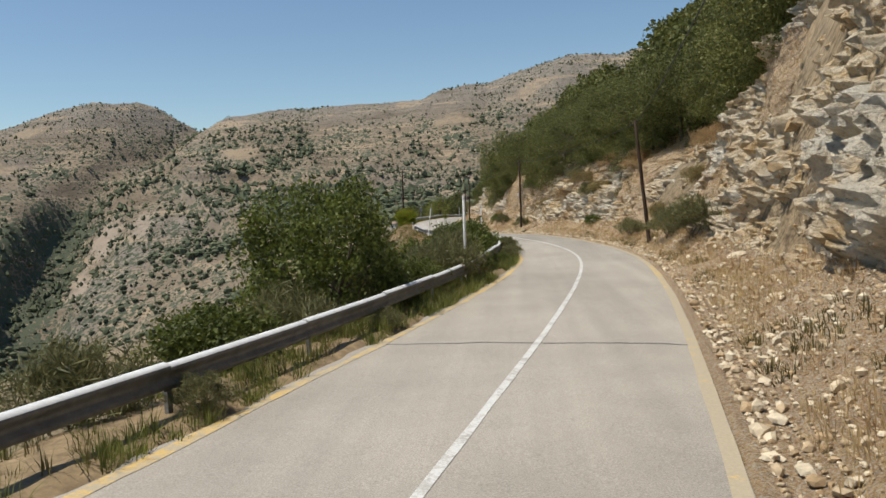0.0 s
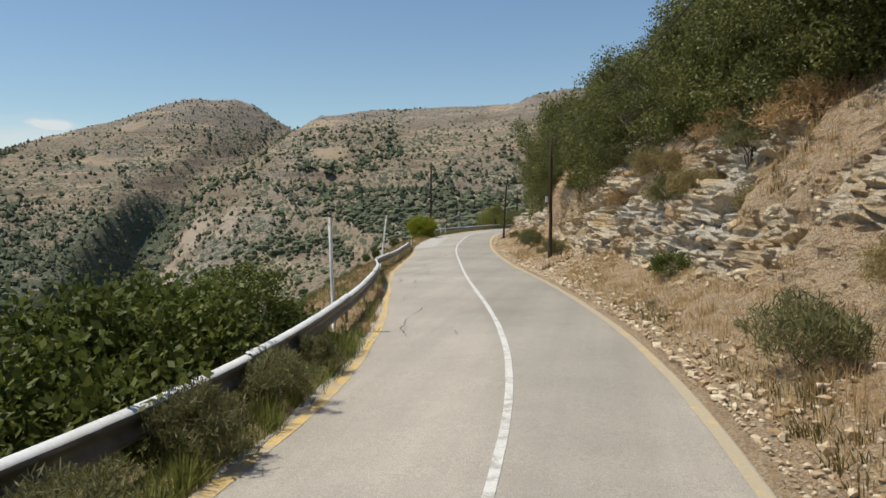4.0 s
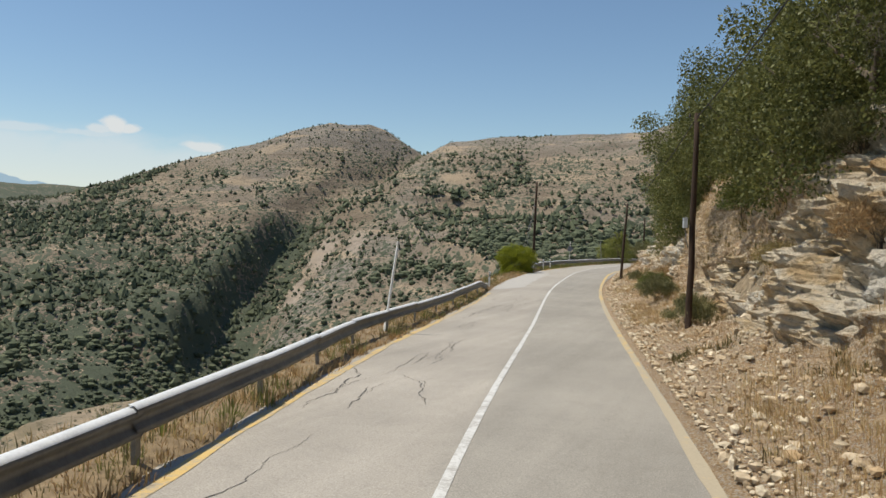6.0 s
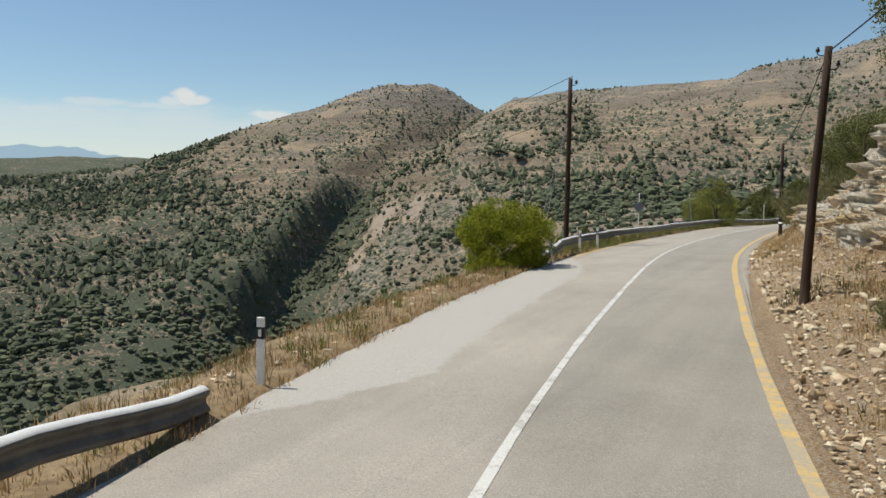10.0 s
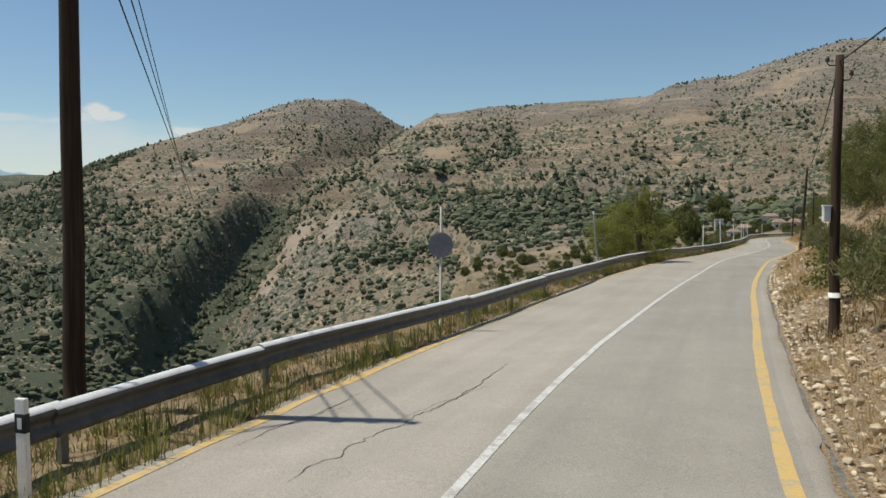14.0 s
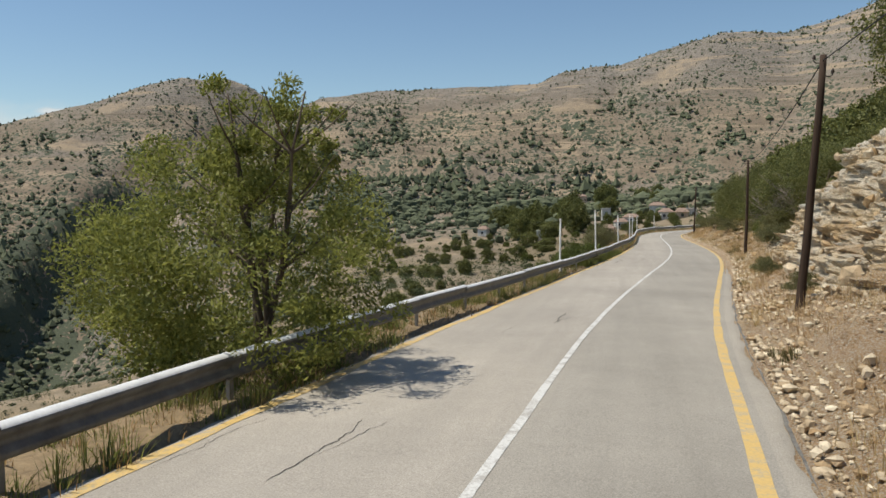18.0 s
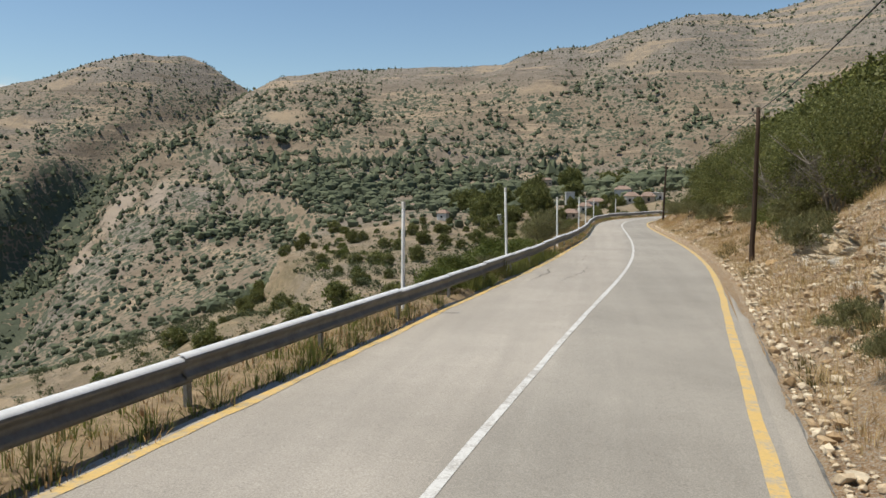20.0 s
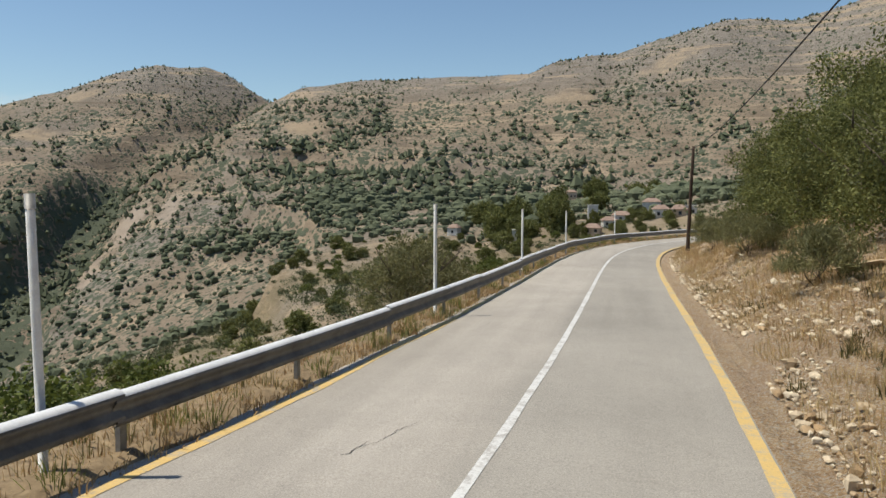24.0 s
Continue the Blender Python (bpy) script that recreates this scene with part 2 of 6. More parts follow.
def land(x, y, sheet=True):
    x, y = np.asarray(x, float), np.asarray(y, float)
    ys = np.clip(y, -60, 295)
    s, d = across(x, ys)
    s = np.clip(s, -60, 298)
    el, er = -d - half_left(s) - 0.4, d - half_right(s) - 0.4
    zr = road_z(s)
    far = far_land(x, y)
    off = np.abs(y - ys)
    left = zr - drop(np.clip(el, 0, None))
    right = zr + bank(s, np.clip(er, 0, None))
    w = np.where(d < 0, smooth(10, 75, el + off), smooth(26, 110, er + off))
    z = np.where(d < 0, left, right) * (1 - w) + far * w
    z = z + 0.22 * fbm(x / 2.6, y / 2.6, octaves=3, seed=3) * smooth(0.8, 3.0, np.maximum(el, er))
    if sheet:
        z = z - 0.30 * (1 - smooth(0.0, 0.5, np.maximum(el, er))) * (off < 8)
        z = z - 0.9 * smooth(0.5, 1.4, er) * (1 - smooth(19, 25, er)) * smooth(-16, -11, s) * (1 - smooth(282, 287, s))
    return z


# ---------------------------------------------------------------- mesh helpers
def mesh_of(name, verts, faces, material, smooth_shade=True, attrs=()):
    """A mesh from numpy arrays; faces is an (n, 3) or (n, 4) array."""
    me = bpy.data.meshes.new(name)
    verts, faces = np.asarray(verts, np.float32), np.asarray(faces, np.int32)
    me.vertices.add(len(verts))
    me.vertices.foreach_set("co", verts.ravel())
    n, k = faces.shape
    me.loops.add(n * k)
    me.loops.foreach_set("vertex_index", faces.ravel())
    me.polygons.add(n)
    me.polygons.foreach_set("loop_start", np.arange(0, n * k, k, dtype=np.int32))
    me.polygons.foreach_set("use_smooth", np.full(n, smooth_shade))
    for key, values in attrs:
        a = me.attributes.new(key, "FLOAT", "POINT")
        a.data.foreach_set("value", np.asarray(values, np.float32))
    me.update(calc_edges=True)
    me.validate()
    if material:
        me.materials.append(material)
    return me


def grid_faces(rows, cols):
    i = np.arange(rows - 1)[:, None] * cols + np.arange(cols - 1)[None, :]
    return np.stack([i, i + 1, i + cols + 1, i + cols], -1).reshape(-1, 4)


def part(name, me, parent, label=""):
    ob = new(name, me)
    ob.parent = parent
    return tagged(ob, label) if label else ob


def thing(name, m, label, category, group="", kind=""):
    ob = new(name)
    ob.empty_display_size = 0.2
    ob.matrix_world = m
    return tagged(ob, label, category, group, kind)


def tube(points, radii, segs=8, cap=True):
    """Vertices and quads of a bent, tapered tube."""
    pts = [Vector(p) for p in points]
    V, F = [], []
    ref = Vector((1, 0, 0))
    for i, p in enumerate(pts):
        t = (pts[min(i + 1, len(pts) - 1)] - pts[max(i - 1, 0)]).normalized()
        if abs(t.dot(ref)) > 0.9:
            ref = Vector((0, 1, 0))
        a = t.cross(ref).normalized()
        b = t.cross(a)
        for k in range(segs):
            q = 2 * math.pi * k / segs
            V.append(p + float(radii[i]) * (math.cos(q) * a + math.sin(q) * b))
    n = len(pts)
    for i in range(n - 1):
        for k in range(segs):
            F.append((i * segs + k, i * segs + (k + 1) % segs, (i + 1) * segs + (k + 1) % segs, (i + 1) * segs + k))
    if cap:
        for base in (0, (n - 1) * segs):
            V.append(pts[0] if base == 0 else pts[-1])
            c = len(V) - 1
            for k in range(segs):
                F.append((base + k, base + (k + 1) % segs, c, c))
    return V, F


def py_mesh(name, V, F, material, shade=True):
    me = bpy.data.meshes.new(name)
    me.from_pydata([tuple(v) for v in V], [], [tuple(dict.fromkeys(f)) for f in F])
    me.polygons.foreach_set("use_smooth", np.full(len(me.polygons), shade))
    me.materials.append(material)
    me.update()
    return me


def merge(items):
    V, F = [], []
    for v, f in items:
        n = len(V)
        V += list(v)
        F += [tuple(i + n for i in q) for q in f]
    return V, F


def box_mesh(name, size, material, bevel=0.0, centre=(0, 0, 0)):
    bm = bmesh.new()
    bmesh.ops.create_cube(bm, size=1.0)
    for v in bm.verts:
        v.co = Vector((v.co.x * size[0] + centre[0], v.co.y * size[1] + centre[1], v.co.z * size[2] + centre[2]))
    if bevel:
        bmesh.ops.bevel(bm, geom=bm.edges[:], offset=bevel, segments=2, affect="EDGES", profile=0.6)
    me = bpy.data.meshes.new(name)
    bm.to_mesh(me)
    bm.free()
    me.materials.append(material)
    return me


# ---------------------------------------------------------------- materials
def mat(name, rough=0.9):
    m = bpy.data.materials.new(name)
    m.use_nodes = True
    n = m.node_tree.nodes
    b = n["Principled BSDF"]
    b.inputs["Roughness"].default_value = rough
    b.inputs["Specular IOR Level"].default_value = 0.25
    return m, n, m.node_tree.links, b


def coords(n, l, scale, kind="Object"):
    t = n.new("ShaderNodeTexCoord")
    mp = n.new("ShaderNodeMapping")
    mp.inputs["Scale"].default_value = scale if isinstance(scale, tuple) else (scale,) * 3
    l.new(t.outputs[kind], mp.inputs["Vector"])
    return mp.outputs[0]


def noise_node(n, l, scale, detail=4, rough=0.55, dist=0.0, vec=None):
    t = n.new("ShaderNodeTexNoise")
    t.inputs["Scale"].default_value, t.inputs["Detail"].default_value = scale, detail
    t.inputs["Roughness"].default_value, t.inputs["Distortion"].default_value = rough, dist
    l.new(vec if vec is not None else coords(n, l, 1.0), t.inputs["Vector"])
    return t.outputs["Fac"]


def ramp(n, l, fac, stops, ease="LINEAR"):
    r = n.new("ShaderNodeValToRGB")
    r.color_ramp.interpolation = ease
    e = r.color_ramp.elements
    while len(e) < len(stops):
        e.new(0.5)
    for k, (p, c) in enumerate(stops):
        e[k].position = p
        e[k].color = (*c, 1) if len(c) == 3 else c
    l.new(fac, r.inputs["Fac"])
    return r.outputs["Color"]


def grey(v):
    return (v, v, v)


def mix(n, l, fac, a, b, mode="MIX"):
    m = n.new("ShaderNodeMix")
    m.data_type, m.blend_type = "RGBA", mode
    for sock, v in ((m.inputs[0], fac), (m.inputs[6], a), (m.inputs[7], b)):
        if isinstance(v, (int, float)):
            sock.default_value = v
        elif isinstance(v, tuple):
            sock.default_value = (*v, 1)
        else:
            l.new(v, sock)
    return m.outputs[2]


def math_node(n, l, op, a, b=0.0, clamp=False):
    m = n.new("ShaderNodeMath")
    m.operation, m.use_clamp = op, clamp
    for sock, v in ((m.inputs[0], a), (m.inputs[1], b)):
        if isinstance(v, (int, float)):
            sock.default_value = v
        else:
            l.new(v, sock)
    return m.outputs[0]


def bump(n, l, b, height, strength=0.4, dist=0.05):
    k = n.new("ShaderNodeBump")
    k.inputs["Strength"].default_value, k.inputs["Distance"].default_value = strength, dist
    l.new(height, k.inputs["Height"])
    l.new(k.outputs[0], b.inputs["Normal"])


def attr(n, key):
    a = n.new("ShaderNodeAttribute")
    a.attribute_name = key
    return a.outputs["Fac"]


def make_asphalt(name, tint, patchy):
    m, n, l, b = mat(name, 0.88)
    big = noise_node(n, l, 0.22, 4, 0.6)
    mid = noise_node(n, l, 1.7, 5, 0.65, 0.6)
    fine = noise_node(n, l, 55, 2, 0.7)
    streak = noise_node(n, l, 1.0, 4, 0.6, 0.0, coords(n, l, (1.5, 0.06, 1.0)))
    c = ramp(n, l, big, [(0.3, tuple(v * 0.86 for v in tint)), (0.7, tuple(v * 1.1 for v in tint))])
    c = mix(n, l, 0.22, c, ramp(n, l, mid, [(0.25, grey(0.74)), (0.75, grey(1.16))]), "MULTIPLY")
    c = mix(n, l, patchy, c, ramp(n, l, streak, [(0.3, grey(0.72)), (0.7, grey(1.15))]), "MULTIPLY")
    c = mix(n, l, math_node(n, l, "MULTIPLY", attr(n, "lane"), 0.8), c, mix(n, l, 1.0, c, (0.80, 0.815, 0.82), "MULTIPLY"))
    worn = ramp(n, l, math_node(n, l, "ADD", attr(n, "pale"), math_node(n, l, "MULTIPLY", math_node(n, l, "SUBTRACT", mid, 0.5), 0.9)), [(0.42, grey(0)), (0.62, grey(0.85))])
    c = mix(n, l, worn, c, (0.445, 0.42, 0.385))
    c = mix(n, l, 0.75, c, ramp(n, l, fine, [(0.25, grey(0.55)), (0.75, grey(1.38))]), "MULTIPLY")
    speck = noise_node(n, l, 14, 4, 0.8)
    c = mix(n, l, 0.4, c, ramp(n, l, speck, [(0.28, grey(0.6)), (0.42, grey(0.98)), (0.75, grey(1.1))]), "MULTIPLY")
    l.new(c, b.inputs["Base Color"])
    bump(n, l, b, fine, 0.35, 0.012)
    return m


def make_paint(name, colour, under, wear):
    m, n, l, b = mat(name, 0.7)
    w = noise_node(n, l, 3.2, 6, 0.7, 0.4)
    f = noise_node(n, l, 26, 3, 0.7)
    mask = ramp(n, l, math_node(n, l, "SUBTRACT", math_node(n, l, "ADD", math_node(n, l, "MULTIPLY", w, 0.75), math_node(n, l, "MULTIPLY", f, 0.3)), math_node(n, l, "MULTIPLY", attr(n, "worn"), 0.17)), [(wear, grey(0)), (wear + 0.12, grey(1))])
    c = mix(n, l, mask, under, colour)
    c = mix(n, l, 0.5, c, ramp(n, l, f, [(0.2, grey(0.7)), (0.8, grey(1.15))]), "MULTIPLY")
    l.new(c, b.inputs["Base Color"])
    return m


def dots(n, l, vec, spacing, size, density):
    """Round bushes as seen from afar: a mask of dots whose size follows a density."""
    t = n.new("ShaderNodeTexVoronoi")
    t.inputs["Scale"].default_value = 1.0 / spacing
    l.new(vec, t.inputs["Vector"])
    reach = math_node(n, l, "MULTIPLY", density, size)
    gap = math_node(n, l, "SUBTRACT", reach, t.outputs["Distance"])
    return ramp(n, l, math_node(n, l, "MULTIPLY", gap, 6.0), [(0.0, grey(0)), (0.5, grey(1))])


def make_ground():
    """Dry hillside: brown soil, straw grass, grey stone and dark scrub."""
    m, n, l, b = mat("dry_hillside", 0.95)
    v = coords(n, l, 1.0)
    wide = noise_node(n, l, 0.0045, 5, 0.6, 0.3, v)
    mid = noise_node(n, l, 0.021, 6, 0.66, 0.5, v)
    small = noise_node(n, l, 0.13, 6, 0.7, 0.3, v)
    tiny = noise_node(n, l, 1.6, 5, 0.7, 0.0, v)
    terr = noise_node(n, l, 1.0, 5, 0.62, 0.8, coords(n, l, (0.008, 0.008, 0.11)))
    soil = ramp(n, l, mid, [(0.28, (0.160, 0.124, 0.088)), (0.5, (0.243, 0.190, 0.136)), (0.68, (0.32, 0.257, 0.178))])
    stone = ramp(n, l, small, [(0.3, (0.15, 0.134, 0.118)), (0.7, (0.285, 0.256, 0.222))])
    rocky = math_node(n, l, "MAXIMUM", ramp(n, l, wide, [(0.50, grey(0)), (0.66, grey(0.7))]), math_node(n, l, "MULTIPLY", attr(n, "high"), 0.8))
    c = mix(n, l, rocky, soil, stone)
    c = mix(n, l, ramp(n, l, terr, [(0.55, grey(0)), (0.60, grey(0.75))]), c, (0.37, 0.285, 0.195))
    c = mix(n, l, ramp(n, l, terr, [(0.36, grey(0.6)), (0.42, grey(0))]), c, (0.135, 0.105, 0.075))
    c = mix(n, l, math_node(n, l, "MULTIPLY", attr(n, "scree"), ramp(n, l, small, [(0.3, grey(0.35)), (0.6, grey(0.95))])), c, (0.36, 0.295, 0.235))
    c = mix(n, l, math_node(n, l, "MULTIPLY", attr(n, "field"), ramp(n, l, small, [(0.34, grey(0.1)), (0.6, grey(0.75))])), c, (0.37, 0.285, 0.19))
    close = math_node(n, l, "SUBTRACT", 1.0, attr(n, "away"))
    c = mix(n, l, math_node(n, l, "MULTIPLY", close, ramp(n, l, mid, [(0.40, grey(0.7)), (0.60, grey(0.1))])), c, ramp(n, l, small, [(0.35, (0.13, 0.115, 0.055)), (0.6, (0.25, 0.195, 0.11))]))
    c = mix(n, l, math_node(n, l, "MULTIPLY", close, ramp(n, l, small, [(0.54, grey(0)), (0.64, grey(0.5))])), c, (0.36, 0.265, 0.16))
    scrub = ramp(n, l, tiny, [(0.2, (0.050, 0.062, 0.042)), (0.8, (0.120, 0.132, 0.086))])
    bare = math_node(n, l, "SUBTRACT", 1.0, math_node(n, l, "MAXIMUM", math_node(n, l, "MULTIPLY", attr(n, "scree"), 0.8), attr(n, "field")), True)
    bare = math_node(n, l, "MULTIPLY", bare, math_node(n, l, "ADD", math_node(n, l, "MULTIPLY", attr(n, "away"), 0.75), 0.25))
    dense = math_node(n, l, "ADD", ramp(n, l, mid, [(0.32, grey(0.3)), (0.5, grey(0.75)), (0.64, grey(1.1))]), math_node(n, l, "MULTIPLY", attr(n, "green"), 0.6))
    dense = math_node(n, l, "MULTIPLY", dense, bare)
    dense = math_node(n, l, "MULTIPLY", dense, math_node(n, l, "SUBTRACT", 1.0, math_node(n, l, "MULTIPLY", attr(n, "high"), 0.35)))
    mask = math_node(n, l, "MAXIMUM", dots(n, l, v, 7.0, 0.50, dense), dots(n, l, v, 3.2, 0.50, dense))
    c = mix(n, l, mask, c, scrub)
    straw = ramp(n, l, tiny, [(0.25, (0.13, 0.09, 0.055)), (0.5, (0.22, 0.16, 0.095)), (0.75, (0.33, 0.25, 0.15))])
    c = mix(n, l, attr(n, "verge"), c, straw)
    c = mix(n, l, 0.6, c, ramp(n, l, tiny, [(0.2, grey(0.6)), (0.8, grey(1.3))]), "MULTIPLY")
    l.new(c, b.inputs["Base Color"])
    bump(n, l, b, math_node(n, l, "ADD", small, math_node(n, l, "MULTIPLY", mask, 0.5)), 0.6, 4.0)
    return m


def make_rock():
    """Layered limestone in ochre, buff and grey, with dry soil and straw in between."""
    m, n, l, b = mat("layered_limestone", 0.92)
    lay = noise_node(n, l, 1.0, 6, 0.65, 0.8, coords(n, l, (0.6, 0.6, 1.5)))
    thin = noise_node(n, l, 1.0, 5, 0.75, 0.2, coords(n, l, (3.4, 3.4, 4.4)))
    blot = noise_node(n, l, 0.38, 5, 0.6, 0.4)
    grain = noise_node(n, l, 7.0, 6, 0.75)
    fine = noise_node(n, l, 30, 3, 0.7)
    rock = ramp(n, l, lay, [(0.25, (0.42, 0.265, 0.125)), (0.42, (0.62, 0.46, 0.27)), (0.58, (0.73, 0.635, 0.49)), (0.75, (0.58, 0.42, 0.235))])
    rock = mix(n, l, ramp(n, l, blot, [(0.48, grey(0)), (0.62, grey(0.8))]), rock, (0.70, 0.655, 0.57))
    rock = mix(n, l, ramp(n, l, blot, [(0.30, grey(0.7)), (0.44, grey(0))]), rock, (0.47, 0.285, 0.13))
    rock = mix(n, l, 0.85, rock, ramp(n, l, grain, [(0.26, grey(0.3)), (0.46, grey(0.92)), (0.8, grey(1.3))]), "MULTIPLY")
    rock = mix(n, l, ramp(n, l, thin, [(0.30, grey(0.85)), (0.40, grey(0))]), rock, (0.085, 0.055, 0.035))
    soil = ramp(n, l, grain, [(0.25, (0.25, 0.150, 0.075)), (0.5, (0.46, 0.300, 0.155)), (0.72, (0.60, 0.44, 0.25))])
    soil = mix(n, l, ramp(n, l, blot, [(0.45, grey(0)), (0.7, grey(0.6))]), soil, (0.38, 0.235, 0.135))
    soil = mix(n, l, ramp(n, l, fine, [(0.48, grey(0)), (0.60, grey(0.85))]), soil, (0.53, 0.48, 0.40))
    soil = mix(n, l, ramp(n, l, fine, [(0.34, grey(0.6)), (0.44, grey(0))]), soil, (0.13, 0.085, 0.05))
    mask = ramp(n, l, math_node(n, l, "ADD", attr(n, "rock"), math_node(n, l, "MULTIPLY", math_node(n, l, "SUBTRACT", grain, 0.5), 0.7)), [(0.4, grey(0)), (0.6, grey(1))])
    c = mix(n, l, mask, soil, rock)
    l.new(c, b.inputs["Base Color"])
    height = math_node(n, l, "ADD", grain, math_node(n, l, "ADD", math_node(n, l, "MULTIPLY", fine, 0.35), math_node(n, l, "MULTIPLY", thin, 1.3)))
    bump(n, l, b, height, 1.0, 0.14)
    return m


def make_stone(name, lo, hi):
    m, n, l, b = mat(name, 0.92)
    g = noise_node(n, l, 4.0, 6, 0.7, 0.3)
    geo = n.new("ShaderNodeNewGeometry")
    info = n.new("ShaderNodeObjectInfo")
    r = math_node(n, l, "FRACT", math_node(n, l, "ADD", geo.outputs["Random Per Island"], info.outputs["Random"]))
    c = mix(n, l, r, lo, hi)
    c = mix(n, l, 0.8, c, ramp(n, l, g, [(0.25, grey(0.42)), (0.6, grey(1.1))]), "MULTIPLY")
    l.new(c, b.inputs["Base Color"])
    bump(n, l, b, g, 0.9, 0.06)
    return m


def make_leaf(name, lo, hi, through=0.35, rough=0.55):
    m, n, l, b = mat(name, rough)
    geo = n.new("ShaderNodeNewGeometry")
    big = noise_node(n, l, 0.9, 3, 0.5)
    r = math_node(n, l, "ADD", math_node(n, l, "MULTIPLY", geo.outputs["Random Per Island"], 0.55), math_node(n, l, "MULTIPLY", big, 0.55))
    info = n.new("ShaderNodeObjectInfo")
    c = ramp(n, l, r, [(0.15, lo), (0.85, hi)])
    c = mix(n, l, 0.5, c, ramp(n, l, info.outputs["Random"], [(0.0, grey(0.75)), (1.0, grey(1.25))]), "MULTIPLY")
    l.new(c, b.inputs["Base Color"])
    tr = n.new("ShaderNodeBsdfTranslucent")
    l.new(c, tr.inputs["Color"])
    ms = n.new("ShaderNodeMixShader")
    ms.inputs[0].default_value = through
    l.new(b.outputs[0], ms.inputs[1])
    l.new(tr.outputs[0], ms.inputs[2])
    l.new(ms.outputs[0], n["Material Output"].inputs["Surface"])
    return m


def make_plain(name, lo, hi, scale=4.0, rough=0.8, metal=0.0, stretch=(1, 1, 1), strength=0.3):
    m, n, l, b = mat(name, rough)
    b.inputs["Metallic"].default_value = metal
    g = noise_node(n, l, scale, 6, 0.65, 0.3, coords(n, l, stretch))
    f = noise_node(n, l, scale * 9, 3, 0.7, 0.0, coords(n, l, stretch))
    c = ramp(n, l, g, [(0.3, lo), (0.7, hi)])
    c = mix(n, l, 0.4, c, ramp(n, l, f, [(0.25, grey(0.7)), (0.75, grey(1.2))]), "MULTIPLY")
    l.new(c, b.inputs["Base Color"])
    bump(n, l, b, g, strength, 0.02)
    return m


ASPHALT = make_asphalt("bleached_asphalt", (0.396, 0.358, 0.308), 0.38)
EDGE = make_asphalt("edge_concrete", (0.37, 0.335, 0.285), 0.3)
WHITE_LINE = make_paint("worn_white_paint", (0.63, 0.62, 0.59), (0.42, 0.395, 0.36), 0.43)
YELLOW_LINE = make_paint("worn_yellow_paint", (0.62, 0.43, 0.165), (0.44, 0.37, 0.265), 0.42)
CRACK = make_plain("open_crack", (0.035, 0.032, 0.029), (0.14, 0.128, 0.112), 8)
TAR = make_plain("dark_tar", (0.085, 0.08, 0.074), (0.26, 0.245, 0.22), 8)
VERGE_SOIL = make_plain("litter_and_soil", (0.15, 0.105, 0.062), (0.34, 0.25, 0.145), 5.0, 0.95, 0.0, (1, 1, 1), 0.6)
GROUND = make_ground()
ROCK = make_rock()
STONE = make_stone("loose_limestone", (0.47, 0.31, 0.155), (0.74, 0.63, 0.47))
RUBBLE = make_stone("dusty_rubble", (0.40, 0.27, 0.145), (0.76, 0.65, 0.48))
OAK_LEAF = make_leaf("oak_leaves", (0.040, 0.050, 0.016), (0.235, 0.24, 0.076))
PALE_LEAF = make_leaf("pale_leaves", (0.10, 0.118, 0.026), (0.33, 0.335, 0.088), 0.45)
LIME_LEAF = make_leaf("yellow_green_leaves", (0.115, 0.135, 0.010), (0.34, 0.36, 0.036), 0.45)
GREEN_LEAF = make_leaf("fresh_green_leaves", (0.042, 0.060, 0.013), (0.172, 0.195, 0.043), 0.35)
BROOM = make_leaf("grey_green_broom", (0.085, 0.088, 0.036), (0.25, 0.235, 0.105), 0.35)
DEAD = make_leaf("bare_grey_twigs", (0.13, 0.11, 0.085), (0.27, 0.235, 0.19), 0.1)
STRAW = make_leaf("dry_straw", (0.36, 0.24, 0.11), (0.66, 0.50, 0.255), 0.3, 0.8)
BRUSH = make_leaf("dry_brown_brush", (0.25, 0.15, 0.075), (0.54, 0.375, 0.19), 0.25, 0.85)
DRY_LEAF = make_leaf("dry_olive_shrub", (0.13, 0.10, 0.045), (0.36, 0.285, 0.125), 0.3, 0.8)
WEED = make_leaf("roadside_weeds", (0.06, 0.066, 0.024), (0.25, 0.205, 0.085), 0.35, 0.8)
GREEN_WEED = make_leaf("green_verge_weeds", (0.065, 0.085, 0.022), (0.25, 0.26, 0.075), 0.4, 0.8)
# some distance haze is put into the far scrub's colour: lighter, cooler green
SCRUB = make_leaf("hazed_distant_scrub", (0.052, 0.064, 0.040), (0.135, 0.148, 0.086), 0.0, 0.95)
VALLEY_LEAF = make_leaf("valley_tree_leaves", (0.046, 0.060, 0.030), (0.135, 0.150, 0.070), 0.1, 0.8)
BARK = make_plain("grey_bark", (0.06, 0.045, 0.032), (0.17, 0.135, 0.10), 6, 0.95, 0.0, (1, 1, 0.25))
POLE_WOOD = make_plain("weathered_pole_wood", (0.026, 0.016, 0.011), (0.078, 0.050, 0.034), 5, 0.9, 0.0, (3, 3, 0.15))
# rail zinc in two tones: sunlight put into the lip's colour, shade into the face's
ZINC_SUNLIT = make_plain("sunlit_galvanised_edge", (0.66, 0.66, 0.65), (0.82, 0.82, 0.81), 3, 0.45, 0.0, (1, 1, 1), 0.05)
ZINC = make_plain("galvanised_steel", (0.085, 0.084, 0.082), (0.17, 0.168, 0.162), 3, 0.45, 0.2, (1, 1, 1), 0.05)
POST_STEEL = make_plain("dull_steel", (0.20, 0.195, 0.185), (0.36, 0.35, 0.33), 5, 0.6, 0.4)
